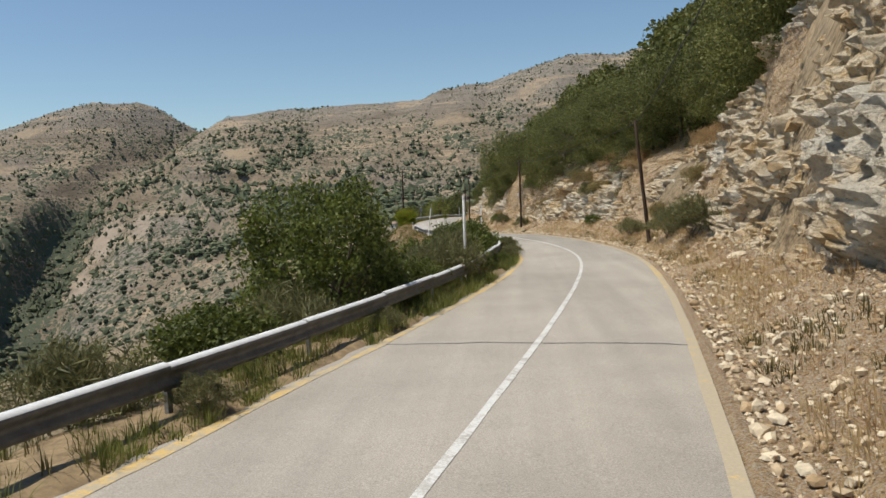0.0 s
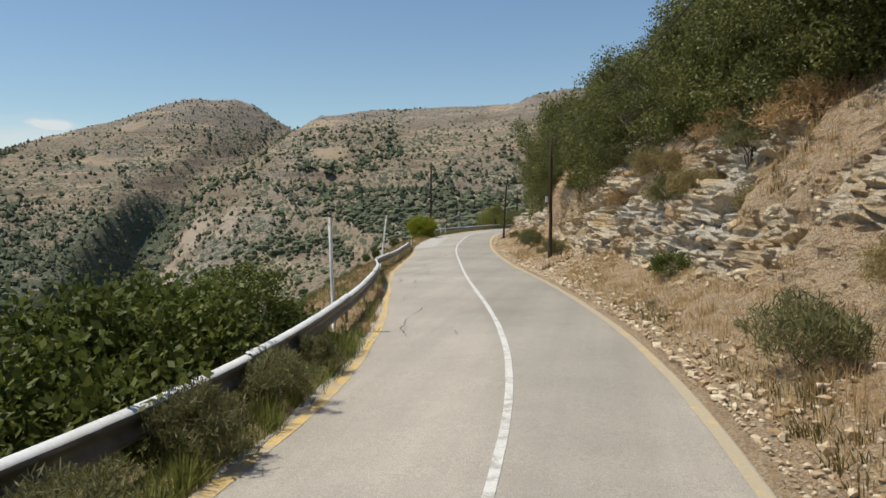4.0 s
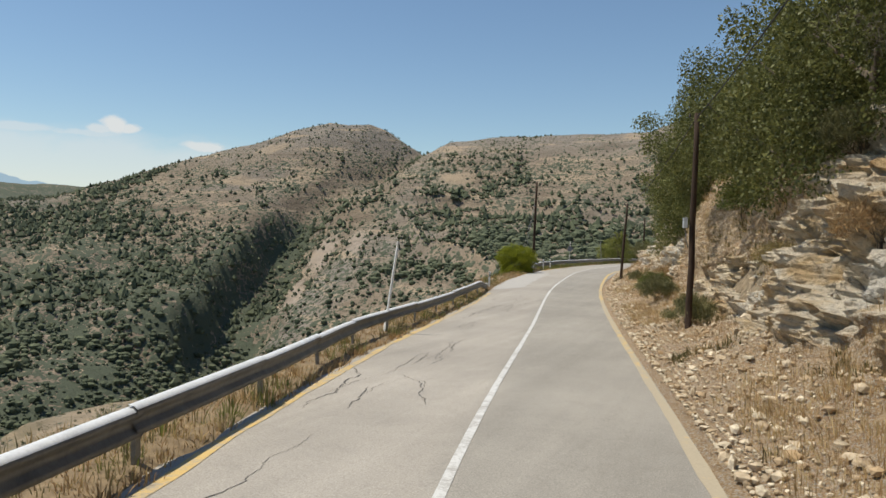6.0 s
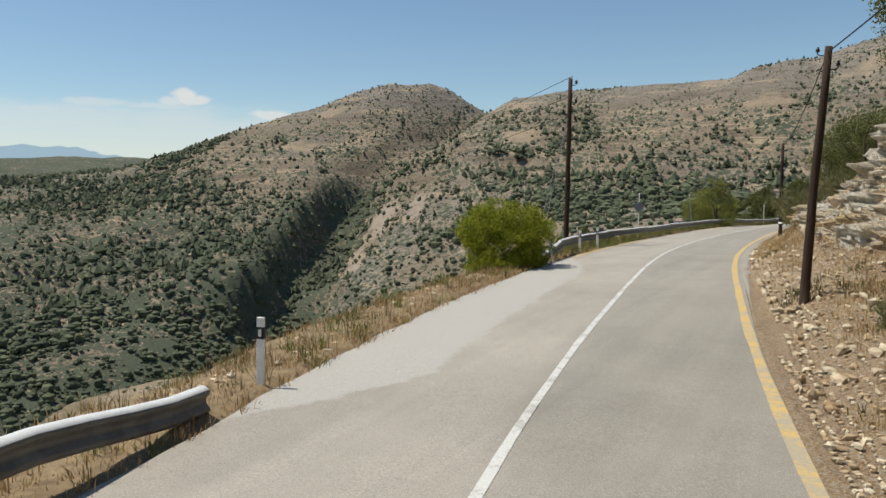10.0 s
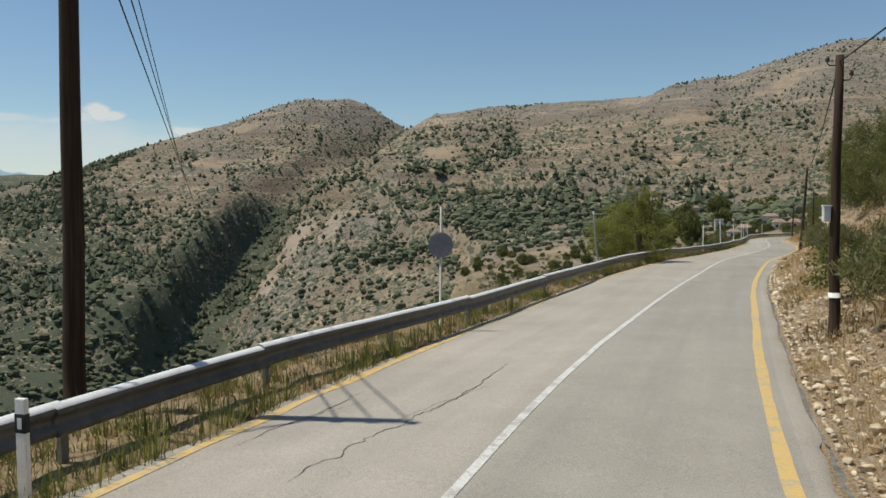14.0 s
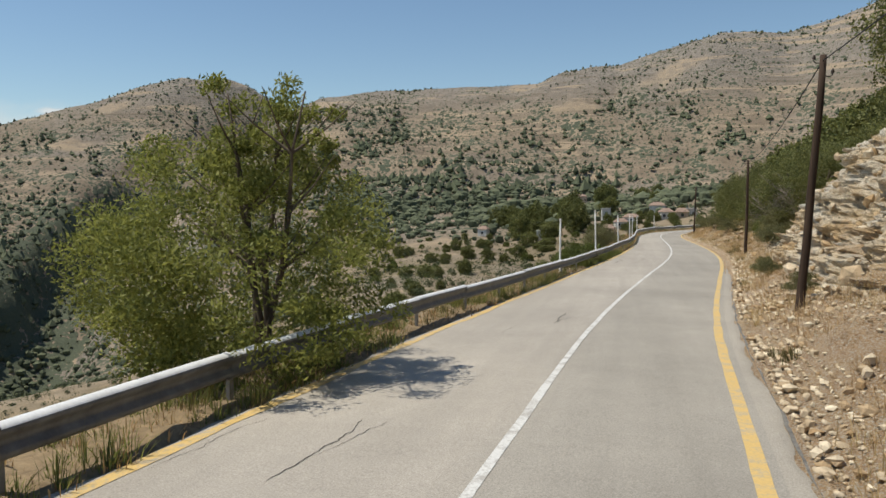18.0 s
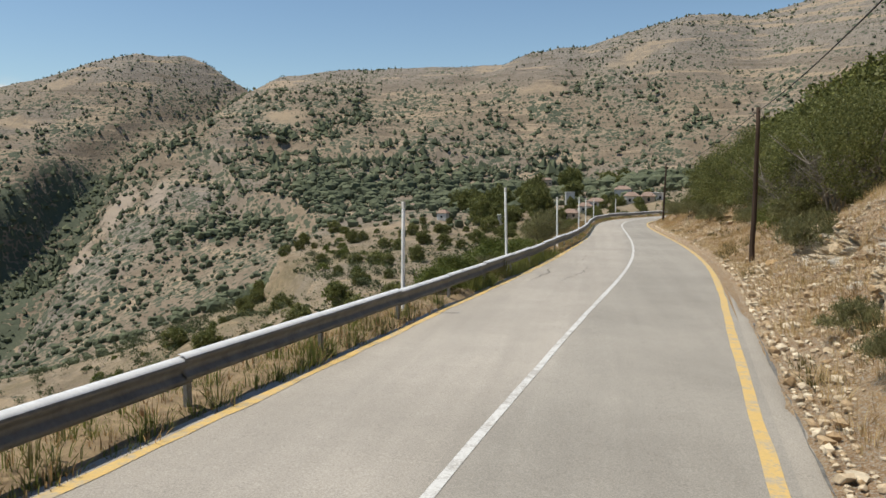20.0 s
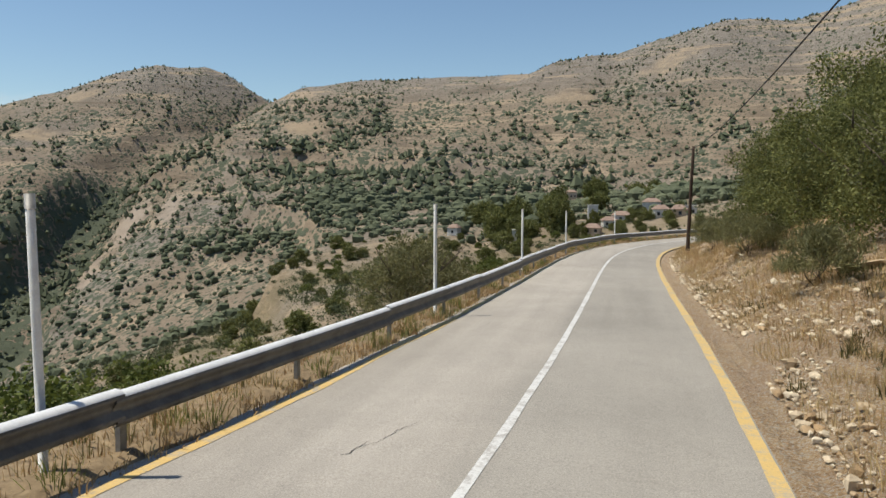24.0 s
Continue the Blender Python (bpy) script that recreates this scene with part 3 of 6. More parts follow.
POST_WHITE = make_plain("chalky_white_paint", (0.72, 0.70, 0.66), (0.85, 0.84, 0.80), 7, 0.7)
BLACK = make_plain("black_band", (0.015, 0.015, 0.016), (0.04, 0.04, 0.04), 9, 0.6)
GLASS_INS = make_plain("brown_porcelain", (0.03, 0.022, 0.018), (0.07, 0.05, 0.04), 9, 0.25)
BOX_GREY = make_plain("white_enamel", (0.55, 0.56, 0.56), (0.72, 0.72, 0.70), 6, 0.5)
SIGN_GREY = make_plain("sign_back", (0.14, 0.155, 0.18), (0.24, 0.26, 0.29), 5, 0.55, 0.3)
WIRE = make_plain("dark_cable", (0.012, 0.012, 0.013), (0.03, 0.03, 0.03), 3, 0.6)
WALL_WHITE = make_plain("whitewash", (0.50, 0.48, 0.44), (0.72, 0.70, 0.65), 0.6, 0.9)
WALL_TAN = make_plain("tan_plaster", (0.40, 0.31, 0.22), (0.55, 0.45, 0.34), 0.6, 0.9)
ROOF_TILE = make_plain("clay_roof", (0.22, 0.145, 0.11), (0.36, 0.265, 0.21), 1.2, 0.9)
WINDOW_DARK = make_plain("dark_window", (0.02, 0.025, 0.03), (0.05, 0.055, 0.06), 2, 0.2)

# ---------------------------------------------------------------- ground sheet


def steps(fine_lo, fine_hi, fine, lo, hi, grow, cap):
    mid = list(np.arange(fine_lo, fine_hi + fine / 2, fine))
    up, s = [mid[-1]], fine
    while up[-1] < hi:
        s = min(s * grow, cap)
        up.append(up[-1] + s)
    down, s = [mid[0]], fine
    while down[-1] > lo:
        s = min(s * grow, cap)
        down.append(down[-1] - s)
    return np.array(down[:0:-1] + mid + up[1:])


gx = steps(-34, 26, 0.75, -2700, 2200, 1.06, 9)
gy = steps(-20, 295, 1.5, -900, 3400, 1.06, 9)
gx = gx[(gx > -1500) | (np.arange(len(gx)) % 3 == 0)]
gx = gx[(gx < 700) | (np.arange(len(gx)) % 3 == 0)]
gy = gy[(gy < 1900) | (np.arange(len(gy)) % 4 == 0)]
gy = gy[(gy > -150) | (np.arange(len(gy)) % 4 == 0)]
GX, GY = np.meshgrid(gx, gy)
GZ = land(GX, GY)


def spots(x, y, rows):
    """Soft patches: bearing, distance, width, depth, turn (degrees)."""
    out = np.zeros(x.shape)
    for az, dist, w, dp, turn in rows:
        cx, cy = BASE[0] + dist * math.sin(radians(az)), BASE[1] + dist * math.cos(radians(az))
        q = radians(turn)
        u, v = (x - cx) * math.cos(q) + (y - cy) * math.sin(q), -(x - cx) * math.sin(q) + (y - cy) * math.cos(q)
        k = np.sqrt((u / w) ** 2 + (v / dp) ** 2) + 0.35 * fbm(x / 30, y / 30, octaves=3, seed=57)
        out = np.maximum(out, 1 - smooth(0.8, 1.1, k))
    return out


def scree(x, y):
    return spots(x, y, [(-29.5, 808, 9, 26, 30), (-32.1, 838, 14, 36, 35), (-34.4, 785, 11, 32, 30)])


def fields(x, y):
    return spots(x, y, [(-21.4, 907, 26, 10, 5), (-0.7, 1173, 36, 7, 0), (1.1, 1191, 28, 6, 0), (-6.2, 1020, 40, 9, 0), (-38.5, 1046, 26, 12, 20),
                        (-35.6, 1111, 34, 13, 10), (3.0, 940, 44, 10, 0), (-3.5, 915, 34, 8, 5), (-15.3, 1199, 60, 16, 0), (-14.5, 442, 18, 7, 10), (-11.5, 564, 22, 6, 0)])


def green(x, y, z):
    """Where the valley's lower flanks and its gully are thick with scrub."""
    a = np.degrees(np.arctan2(x - BASE[0], y - BASE[1]))
    d = along(VALLEYS[0], x, y)[0]
    return np.clip(smooth(-30, -46, a) * (1 - smooth(-40, 50, z + 30 * fbm(x / 90, y / 90, octaves=3, seed=45))) * 0.6 + (1 - smooth(12, 60, d)) * (1 - smooth(-25, 25, z)) + smooth(-35, -44, a) * smooth(1330, 1600, np.hypot(x - BASE[0], y - BASE[1])), 0, 1) * smooth(140, 300, np.hypot(x - BASE[0], y - BASE[1]))


SV, DV = across(GX, np.clip(GY, -60, 295))
VERGE = (1 - smooth(5.0, 9.0, np.abs(DV) + 2.5 * fbm(GX / 4, GY / 4, octaves=3, seed=59))) * (GY < 300) * (GY > -70)
tagged(new("ground", mesh_of("ground", np.stack([GX, GY, GZ], -1).reshape(-1, 3), grid_faces(len(gy), len(gx)), GROUND, True, [("scree", scree(GX, GY).ravel()), ("field", fields(GX, GY).ravel()), ("green", green(GX, GY, GZ).ravel()), ("high", smooth(70, 150, GZ).ravel()), ("verge", VERGE.ravel()), ("away", smooth(330, 520, np.hypot(GX + 6, GY - 120)).ravel())])),
       "dry rocky hillsides and mountains with scrub and terraces", "ground", kind="structure")

# ---------------------------------------------------------------- road
ST = np.arange(-38, ROAD_END, 0.5)


def strip(d0, d1, lift, stations=ST, cols=2, wav=0.0, seed=1):
    """A ribbon that follows the road between two offsets (functions of the station)."""
    rows = []
    for k in np.linspace(0, 1, cols):
        a = d0(stations) * (1 - k) + d1(stations) * k
        if wav:
            a = a + wav * fbm(stations / 1.3, stations * 0 + k * 3, octaves=3, seed=seed + int(k * 7))
        x, y = on_road(stations, a)
        z = road_surface(stations, a) + lift
        rows.append(np.stack([x, y, z], -1))
    P = np.stack(rows, 1)
    return P.reshape(-1, 3), grid_faces(len(stations), cols)


def road_surface(s, d):
    w = (half_left(s) + half_right(s)) / 2
    return road_z(s) - 0.03 * (d / w) ** 2 + 0.008 * fbm(d / 1.4, s / 2.2, octaves=2, seed=77)


def const(v):
    return lambda s: np.full(np.shape(s), float(v))


lo_edge, hi_edge = (lambda s: -half_left(s) - 0.25), (lambda s: half_right(s) + 0.10 + 0.12 * smooth(95, 110, s) * (1 - smooth(186, 196, s)))
COLS = 25
P, F = strip(lo_edge, hi_edge, 0.0, cols=COLS)
P = P.reshape(len(ST), COLS, 3)
P[:, 0, :2] += 0.09 * np.stack([fbm(ST / 0.9, ST * 0, octaves=3, seed=12), 0 * ST], -1)
off = np.linspace(0, 1, COLS)[None, :] * (half_left(ST) + half_right(ST) + 0.41)[:, None] - half_left(ST)[:, None] - 0.25
lane = smooth(-0.35, 0.15, off + 0.12 * fbm(ST / 3, ST * 0, octaves=3, seed=14)[:, None]) * smooth(26, 50, ST)[:, None]
pale = smooth(0.0, 1.1, 2.2 * smooth(91, 95, ST)[:, None] * (1 - smooth(107, 117, ST))[:, None] - (off + half_left(ST)[:, None]))
parts, faces, lanes, pales, base = [P.reshape(-1, 3)], [F], [lane.ravel()], [pale.ravel()], len(ST) * COLS
for col in (0, COLS - 1):
    low = P[:, col].copy()
    low[:, 2] -= 0.35
    parts.append(np.stack([P[:, col], low], 1).reshape(-1, 3))
    faces.append(grid_faces(len(ST), 2) + base)
    lanes.append(np.repeat(lane[:, col], 2))
    pales.append(np.repeat(pale[:, col], 2))
    base += 2 * len(ST)
tagged(new("road", mesh_of("road", np.concatenate(parts), np.concatenate(faces), ASPHALT, True, [("lane", np.concatenate(lanes)), ("pale", np.concatenate(pales))])),
       "sun-bleached grey asphalt road with fine cracks", "road", kind="structure")
P, F = strip(lambda s: half_right(s) + 0.20, lambda s: half_right(s) + 0.20 + (0.30 + 0.09 * fbm(s / 1.1, s * 0, octaves=3, seed=16)) * smooth(100, 114, s) * (1 - smooth(186, 196, s)), 0.005, ST[(ST > 100) & (ST < 196)], cols=4)
P = P.reshape(-1, 4, 3)
P[:, -1, 2] -= 0.03
tagged(new("road_edge", mesh_of("road_edge", P.reshape(-1, 3), F, EDGE)), "rough pale concrete edge strip beside the road", "road edge", kind="structure")


P, F = strip(lambda q: -half_left(q) - 0.17, lambda q: -half_left(q) - 3.0, 0.0, cols=11)
P = P.reshape(len(ST), 11, 3)
P[:, :, 2] = land(P[:, :, 0], P[:, :, 1], False) + 0.02 + 0.035 * fbm(P[:, :, 0] / 0.35, P[:, :, 1] / 0.35, octaves=3, seed=23)
P[:, 0, 2] = road_z(ST) - 0.12
P[:, -1, 2] -= 0.35
tagged(new("verge", mesh_of("verge", P.reshape(-1, 3), grid_faces(len(ST), 11)[:, ::-1], VERGE_SOIL)), "dry brown soil and litter under the guard rail", "verge", kind="structure")


def line(name, off, width, m, label, wav=0.02, seed=3, s0=-38, s1=ROAD_END - 2):
    s = np.arange(s0, s1, 0.4)
    P, F = strip(lambda q: off(q) - width / 2, lambda q: off(q) + width / 2, 0.006, s, 3, wav, seed)
    worn = np.repeat((0.75 + 0.5 * fbm(s / 9, s * 0, octaves=2, seed=seed)) * (1 - smooth(70, 110, s)) * (name != "centre_line") * (0.45 if name == "edge_line_downhill" else 1.0), 3)
    tagged(new(name, mesh_of(name, P, F, m, True, [("worn", worn)])), label, "road marking", kind="structure")


line("centre_line", const(0), 0.115, WHITE_LINE, "worn white centre line on the asphalt", 0.006, 3)
line("edge_line_downhill", lambda q: -half_left(q) - 0.05, 0.17, YELLOW_LINE, "worn yellow edge line along the guard rail", 0.035, 5, -38, 90)
line("edge_line_downhill", lambda q: -half_left(q) - 0.05, 0.17, YELLOW_LINE, "worn yellow edge line along the guard rail", 0.035, 5, 114.0, ROAD_END - 2)
line("edge_line_uphill", half_right, 0.17, YELLOW_LINE, "worn and faded yellow edge line below the rock cut", 0.013, 8)
# dark seam between asphalt and verge
s = np.arange(112.0, 189.0, 0.3)
P, F = strip(lambda q: half_right(q) + 0.46, lambda q: half_right(q) + 0.50 + 0.03 * fbm(q / 0.8, q * 0, octaves=3, seed=18), 0.009, s, 2, 0.03, 19)
tagged(new("edge_seam", mesh_of("edge_seam", P, F, TAR)), "dark tarred seam along the road's edge", "road seam", kind="structure")

def crack(course, width, seed):
    """A jagged crack along a course of (station, offset) points."""
    cs, cd = (np.array(v) for v in zip(*course))
    reach = np.concatenate([[0], np.cumsum(np.hypot(np.diff(cs), np.diff(cd)))])
    n = int(reach[-1] / 0.06) + 6
    u = np.linspace(0, reach[-1], n)
    s, d = np.interp(u, reach, cs), np.interp(u, reach, cd)
    wild = min(1.0, reach[-1] / 6)
    d = d + wild * (0.10 * fbm(u / 1.6, u * 0 + seed, octaves=2, seed=seed) + 0.07 * fbm(u / 0.45, u * 0 + seed, octaves=4, seed=seed + 1, gain=0.65)) + 0.025 * fbm(u / 0.14, u * 0 + 5, octaves=3, seed=seed + 2)
    s = s + 0.06 * fbm(u / 0.35, u * 0 + 3, octaves=3, seed=seed + 3)
    w = width * (0.45 + 0.75 * np.abs(fbm(u / 0.4, u * 0 + 2, octaves=3, seed=seed + 9)))
    w = w * np.sin(np.linspace(0.05, math.pi - 0.05, n)) ** 0.5
    rows = []
    for k in (-1, 1):
        x, y = on_road(s, d + k * w / 2)
        rows.append(np.stack([x, y, road_surface(s, d) + 0.005], -1))
    P = np.stack(rows, 1).reshape(-1, 3)
    tagged(new("crack", mesh_of("crack", P, grid_faces(n, 2), CRACK)), "dark jagged crack in the asphalt", "crack", kind="structure")


CRACKS = [
    ([(80.9, -1.99), (81.4, -2.14), (81.9, -1.95), (82.8, -1.86)], 0.055), ([(84.8, -2.47), (86.1, -2.53)], 0.030), ([(83.1, -0.81), (84.4, -0.77)], 0.035),
    ([(85.6, -1.00), (86.3, -1.01), (88.5, -1.41)], 0.040), ([(81.0, -1.59), (81.6, -1.55), (83.1, -1.38)], 0.030), ([(81.9, -0.94), (82.6, -0.84), (86.1, -1.65)], 0.025),
    ([(75.3, -2.79), (76.6, -2.56), (78.9, -2.39), (82.3, -1.98)], 0.040), ([(71.9, -2.14), (73.3, -2.43), (74.9, -2.06)], 0.028), ([(77.8, -1.45), (81.4, -1.29), (86.3, -1.45)], 0.030),
    ([(59.0, -2.60), (59.8, -2.76), (61.3, -2.68), (62.5, -2.70), (63.8, -3.22)], 0.045), ([(59.2, -1.97), (61.0, -2.17)], 0.035), ([(59.7, -0.91), (61.8, -1.47), (62.6, -1.95)], 0.035),
    ([(62.5, -2.31), (66.0, -2.08)], 0.025), ([(64.9, -1.69), (68.8, -1.83)], 0.030), ([(63.9, -2.05), (65.0, -1.98), (66.1, -2.07)], 0.030),
    ([(66.4, -1.59), (68.7, -1.84)], 0.040), ([(64.0, -1.66), (65.1, -1.57), (66.2, -1.81)], 0.028), ([(71.3, -2.02), (75.3, -1.94)], 0.025),
    ([(46.5, -1.94), (47.6, -2.14), (49.4, -2.03)], 0.030), ([(49.7, -1.95), (51.8, -1.64)], 0.025), ([(46.7, -0.88), (47.4, -0.99)], 0.020),
    ([(52.4, -2.24), (57.5, -2.00)], 0.025), ([(113.0, -2.88), (114.4, -2.80)], 0.035), ([(112.9, -2.24), (114.4, -2.15)], 0.030),
    ([(122.5, -2.79), (123.9, -2.56), (125.2, -2.57)], 0.030), ([(121.5, -1.68), (123.0, -1.51), (125.3, -1.21), (128.0, -1.16)], 0.035), ([(140.6, -1.99), (142.5, -2.14)], 0.032),
    ([(138.7, -2.04), (139.6, -2.17)], 0.030), ([(142.9, -2.12), (147.7, -2.35)], 0.018), ([(153.0, -2.58), (154.8, -2.17)], 0.020),
    ([(158.3, -1.94), (159.7, -1.84), (160.6, -1.83)], 0.030), ([(158.3, -3.25), (160.4, -3.02)], 0.020), ([(169.7, -0.91), (170.4, -0.94), (171.9, -0.93)], 0.045),
    ([(167.9, -1.69), (169.4, -1.67)], 0.018), ([(194.8, -2.63), (195.9, -2.73), (197.2, -2.56), (199.7, -2.85)], 0.050), ([(194.2, -1.74), (196.2, -1.63), (198.2, -1.47), (202.2, -1.70)], 0.030),
    ([(194.9, -1.63), (195.3, -1.22)], 0.025), ([(202.7, -2.00), (203.8, -2.08), (206.3, -2.06)], 0.035), ([(203.2, -2.21), (203.7, -2.30)], 0.020),
    ([(211.9, -1.41), (212.5, -1.34)], 0.030), ([(22.3, -1.62), (23.0, -1.73)], 0.015)]
for k, (course, w) in enumerate(CRACKS):
    crack(course, w * 0.62, 100 + k)
    i = len(course) // 2
    (s0, d0), (s1, d1) = course[i - 1], course[i]
    if w > 0.028:
        crack([(s0 + 0.4 * (s1 - s0), d0 + 0.4 * (d1 - d0)), (s1 + 0.2, d1 + 0.12), (s1 + 0.9, d1 + 0.3)], w * 0.3, 150 + k)
# tarred joint square across the road, and an old wheel scuff
s = np.linspace(-2.9, 2.6, 60)
P = np.stack([np.stack(on_road(13.3 + 0.05 * fbm(s, s * 0, octaves=3, seed=6) + k * 0.035, s) + (road_surface(np.full(60, 13.3), s) + 0.005,), -1) for k in (-1, 1)], 1)
tagged(new("tar_joint", mesh_of("tar_joint", P.reshape(-1, 3), grid_faces(60, 2), TAR)), "dark tarred joint across the asphalt", "tar joint", kind="structure")

# ---------------------------------------------------------------- rock cut on the uphill side
RSTEP = 0.125
rs = np.arange(-14, 286, RSTEP)
re = np.concatenate([[-0.34, -0.2, -0.06], np.arange(0.04, 2.2, 0.14), np.arange(2.2, 6.2, 0.045), np.arange(6.2, 6.6, 0.09), np.arange(6.6, 9.0, 0.16), np.arange(9.0, 25.5, 0.5)])
RS, RE = np.meshgrid(rs, re, indexing="ij")


def bank_point(S, E):
    x, y = on_road(S, half_right(S) + 0.4 + E)
    return x, y, road_z(S) + bank(S, E)


BX, BY, BZ = bank_point(RS, RE)
t0, w0, h0 = toe(RS), cut_w(RS), cut_h(RS)
steep = smooth(-0.9, 0.3, RE - 0.7 - t0) * (1 - smooth(0.2, 1.6, RE - 0.7 - t0 - w0))
cover = fbm(BY / 5.5, BZ / 3.5, RE / 5, octaves=4, seed=51)
thin = smooth(114, 126, RS) * (1 - smooth(163, 169, RS)) + smooth(192, 205, RS)
ROCKY = np.clip(steep * (1.0 - 0.5 * thin) * smooth(-0.30, 0.16, cover + 0.12 + 0.28 * (1 - smooth(30, 42, RS)) - 0.2 * thin + 0.3 * smooth(166, 172, RS) * (1 - smooth(186, 192, RS))) + 0.35 * smooth(0.35, 0.6, cover) * (1 - steep), 0, 1)
dip = BZ + 0.18 * BY - 0.10 * BX
c0a, c0b, c0v = cells(BY / 2.3 + 0.3 * fbm(BY / 2, BZ / 2, octaves=2, seed=62), BX / 2.0, dip / 1.1, 63)
c1a, c1b, c1v = cells(BY / 0.95, BX / 0.9, dip / 0.62, 61)
c2a, c2b, c2v = cells(BY / 0.5, BX / 0.5, dip / 0.36, 67)
c3a, c3b, c3v = cells(BY / 0.22, BX / 0.22, dip / 0.18, 71)
ledge = vnoise(dip / 0.42 + 0.8 * fbm(BY / 3.5, BX / 3.5, octaves=2, seed=64), BY / 7, 0.0, 65)
push = 0.42 * (c1v - 0.5) + 0.50 * (c2v - 0.5) + 0.28 * (c3v - 0.5) + 0.22 * smooth(-0.15, 0.15, ledge) - 0.11 - 0.24 * (1 - smooth(0.02, 0.2, c1b - c1a)) - 0.14 * (1 - smooth(0.0, 0.18, c2b - c2a))
push = 0.9 * push + 0.55 * fbm(BY / 2.6, BX / 2.2, BZ / 1.4, octaves=4, seed=88) + 0.40 * (c0v - 0.5) - 0.40 * (1 - smooth(0.0, 0.10, c0b - c0a)) + 0.13 * fbm(BY / 0.4, BX / 0.4, BZ / 0.22, octaves=3, seed=89, gain=0.65)
push = push * ROCKY + 0.7 * fbm(BY / 6, BZ / 6, RE / 6, octaves=3, seed=81) * smooth(0.8, 2.5, RE) + 0.16 * fbm(BY / 0.7, BX / 0.7, BZ / 0.7, octaves=4, seed=83, gain=0.62) * smooth(0.6, 1.6, RE)
push = push * smooth(0.5, 1.5, RE)
co, k = slant(RS)
lean = 0.85 * steep + 0.15
BX2, BY2, BZ2 = BX - push * lean * co, BY + push * lean * co * k, BZ + push * (1 - 0.7 * steep) * 0.8
lap = smooth(22.0, 25.4, RE)
BZ2 = BZ2 - 1.4 * lap - (0.02 + 0.045 * smooth(98, 108, RS)) * (RE < 0.1) - 0.06 * (RE < -0.3) + 0.02 * fbm(BX / 0.3, BY / 0.3, octaves=2, seed=87) * (RE > -0.1) * (RE < 1.5)
P = np.stack([BX2, BY2, BZ2], -1).reshape(-1, 3)
rock_cut = tagged(new("rock_cut", mesh_of("rock_cut", P, grid_faces(len(rs), len(re))[:, ::-1], ROCK, False, [("rock", ROCKY.ravel())])),
                  "broken ochre and grey limestone road cut with dry soil", "rock face", kind="structure")
BANK_GRID = np.stack([BX2, BY2, BZ2], -1)


def bank_at(s, e):
    """Place on the uneven bank surface."""
    i = int(np.clip(round((s - rs[0]) / RSTEP), 0, len(rs) - 1))
    j = int(np.argmin(np.abs(re - e)))
    return Vector(BANK_GRID[i, j])



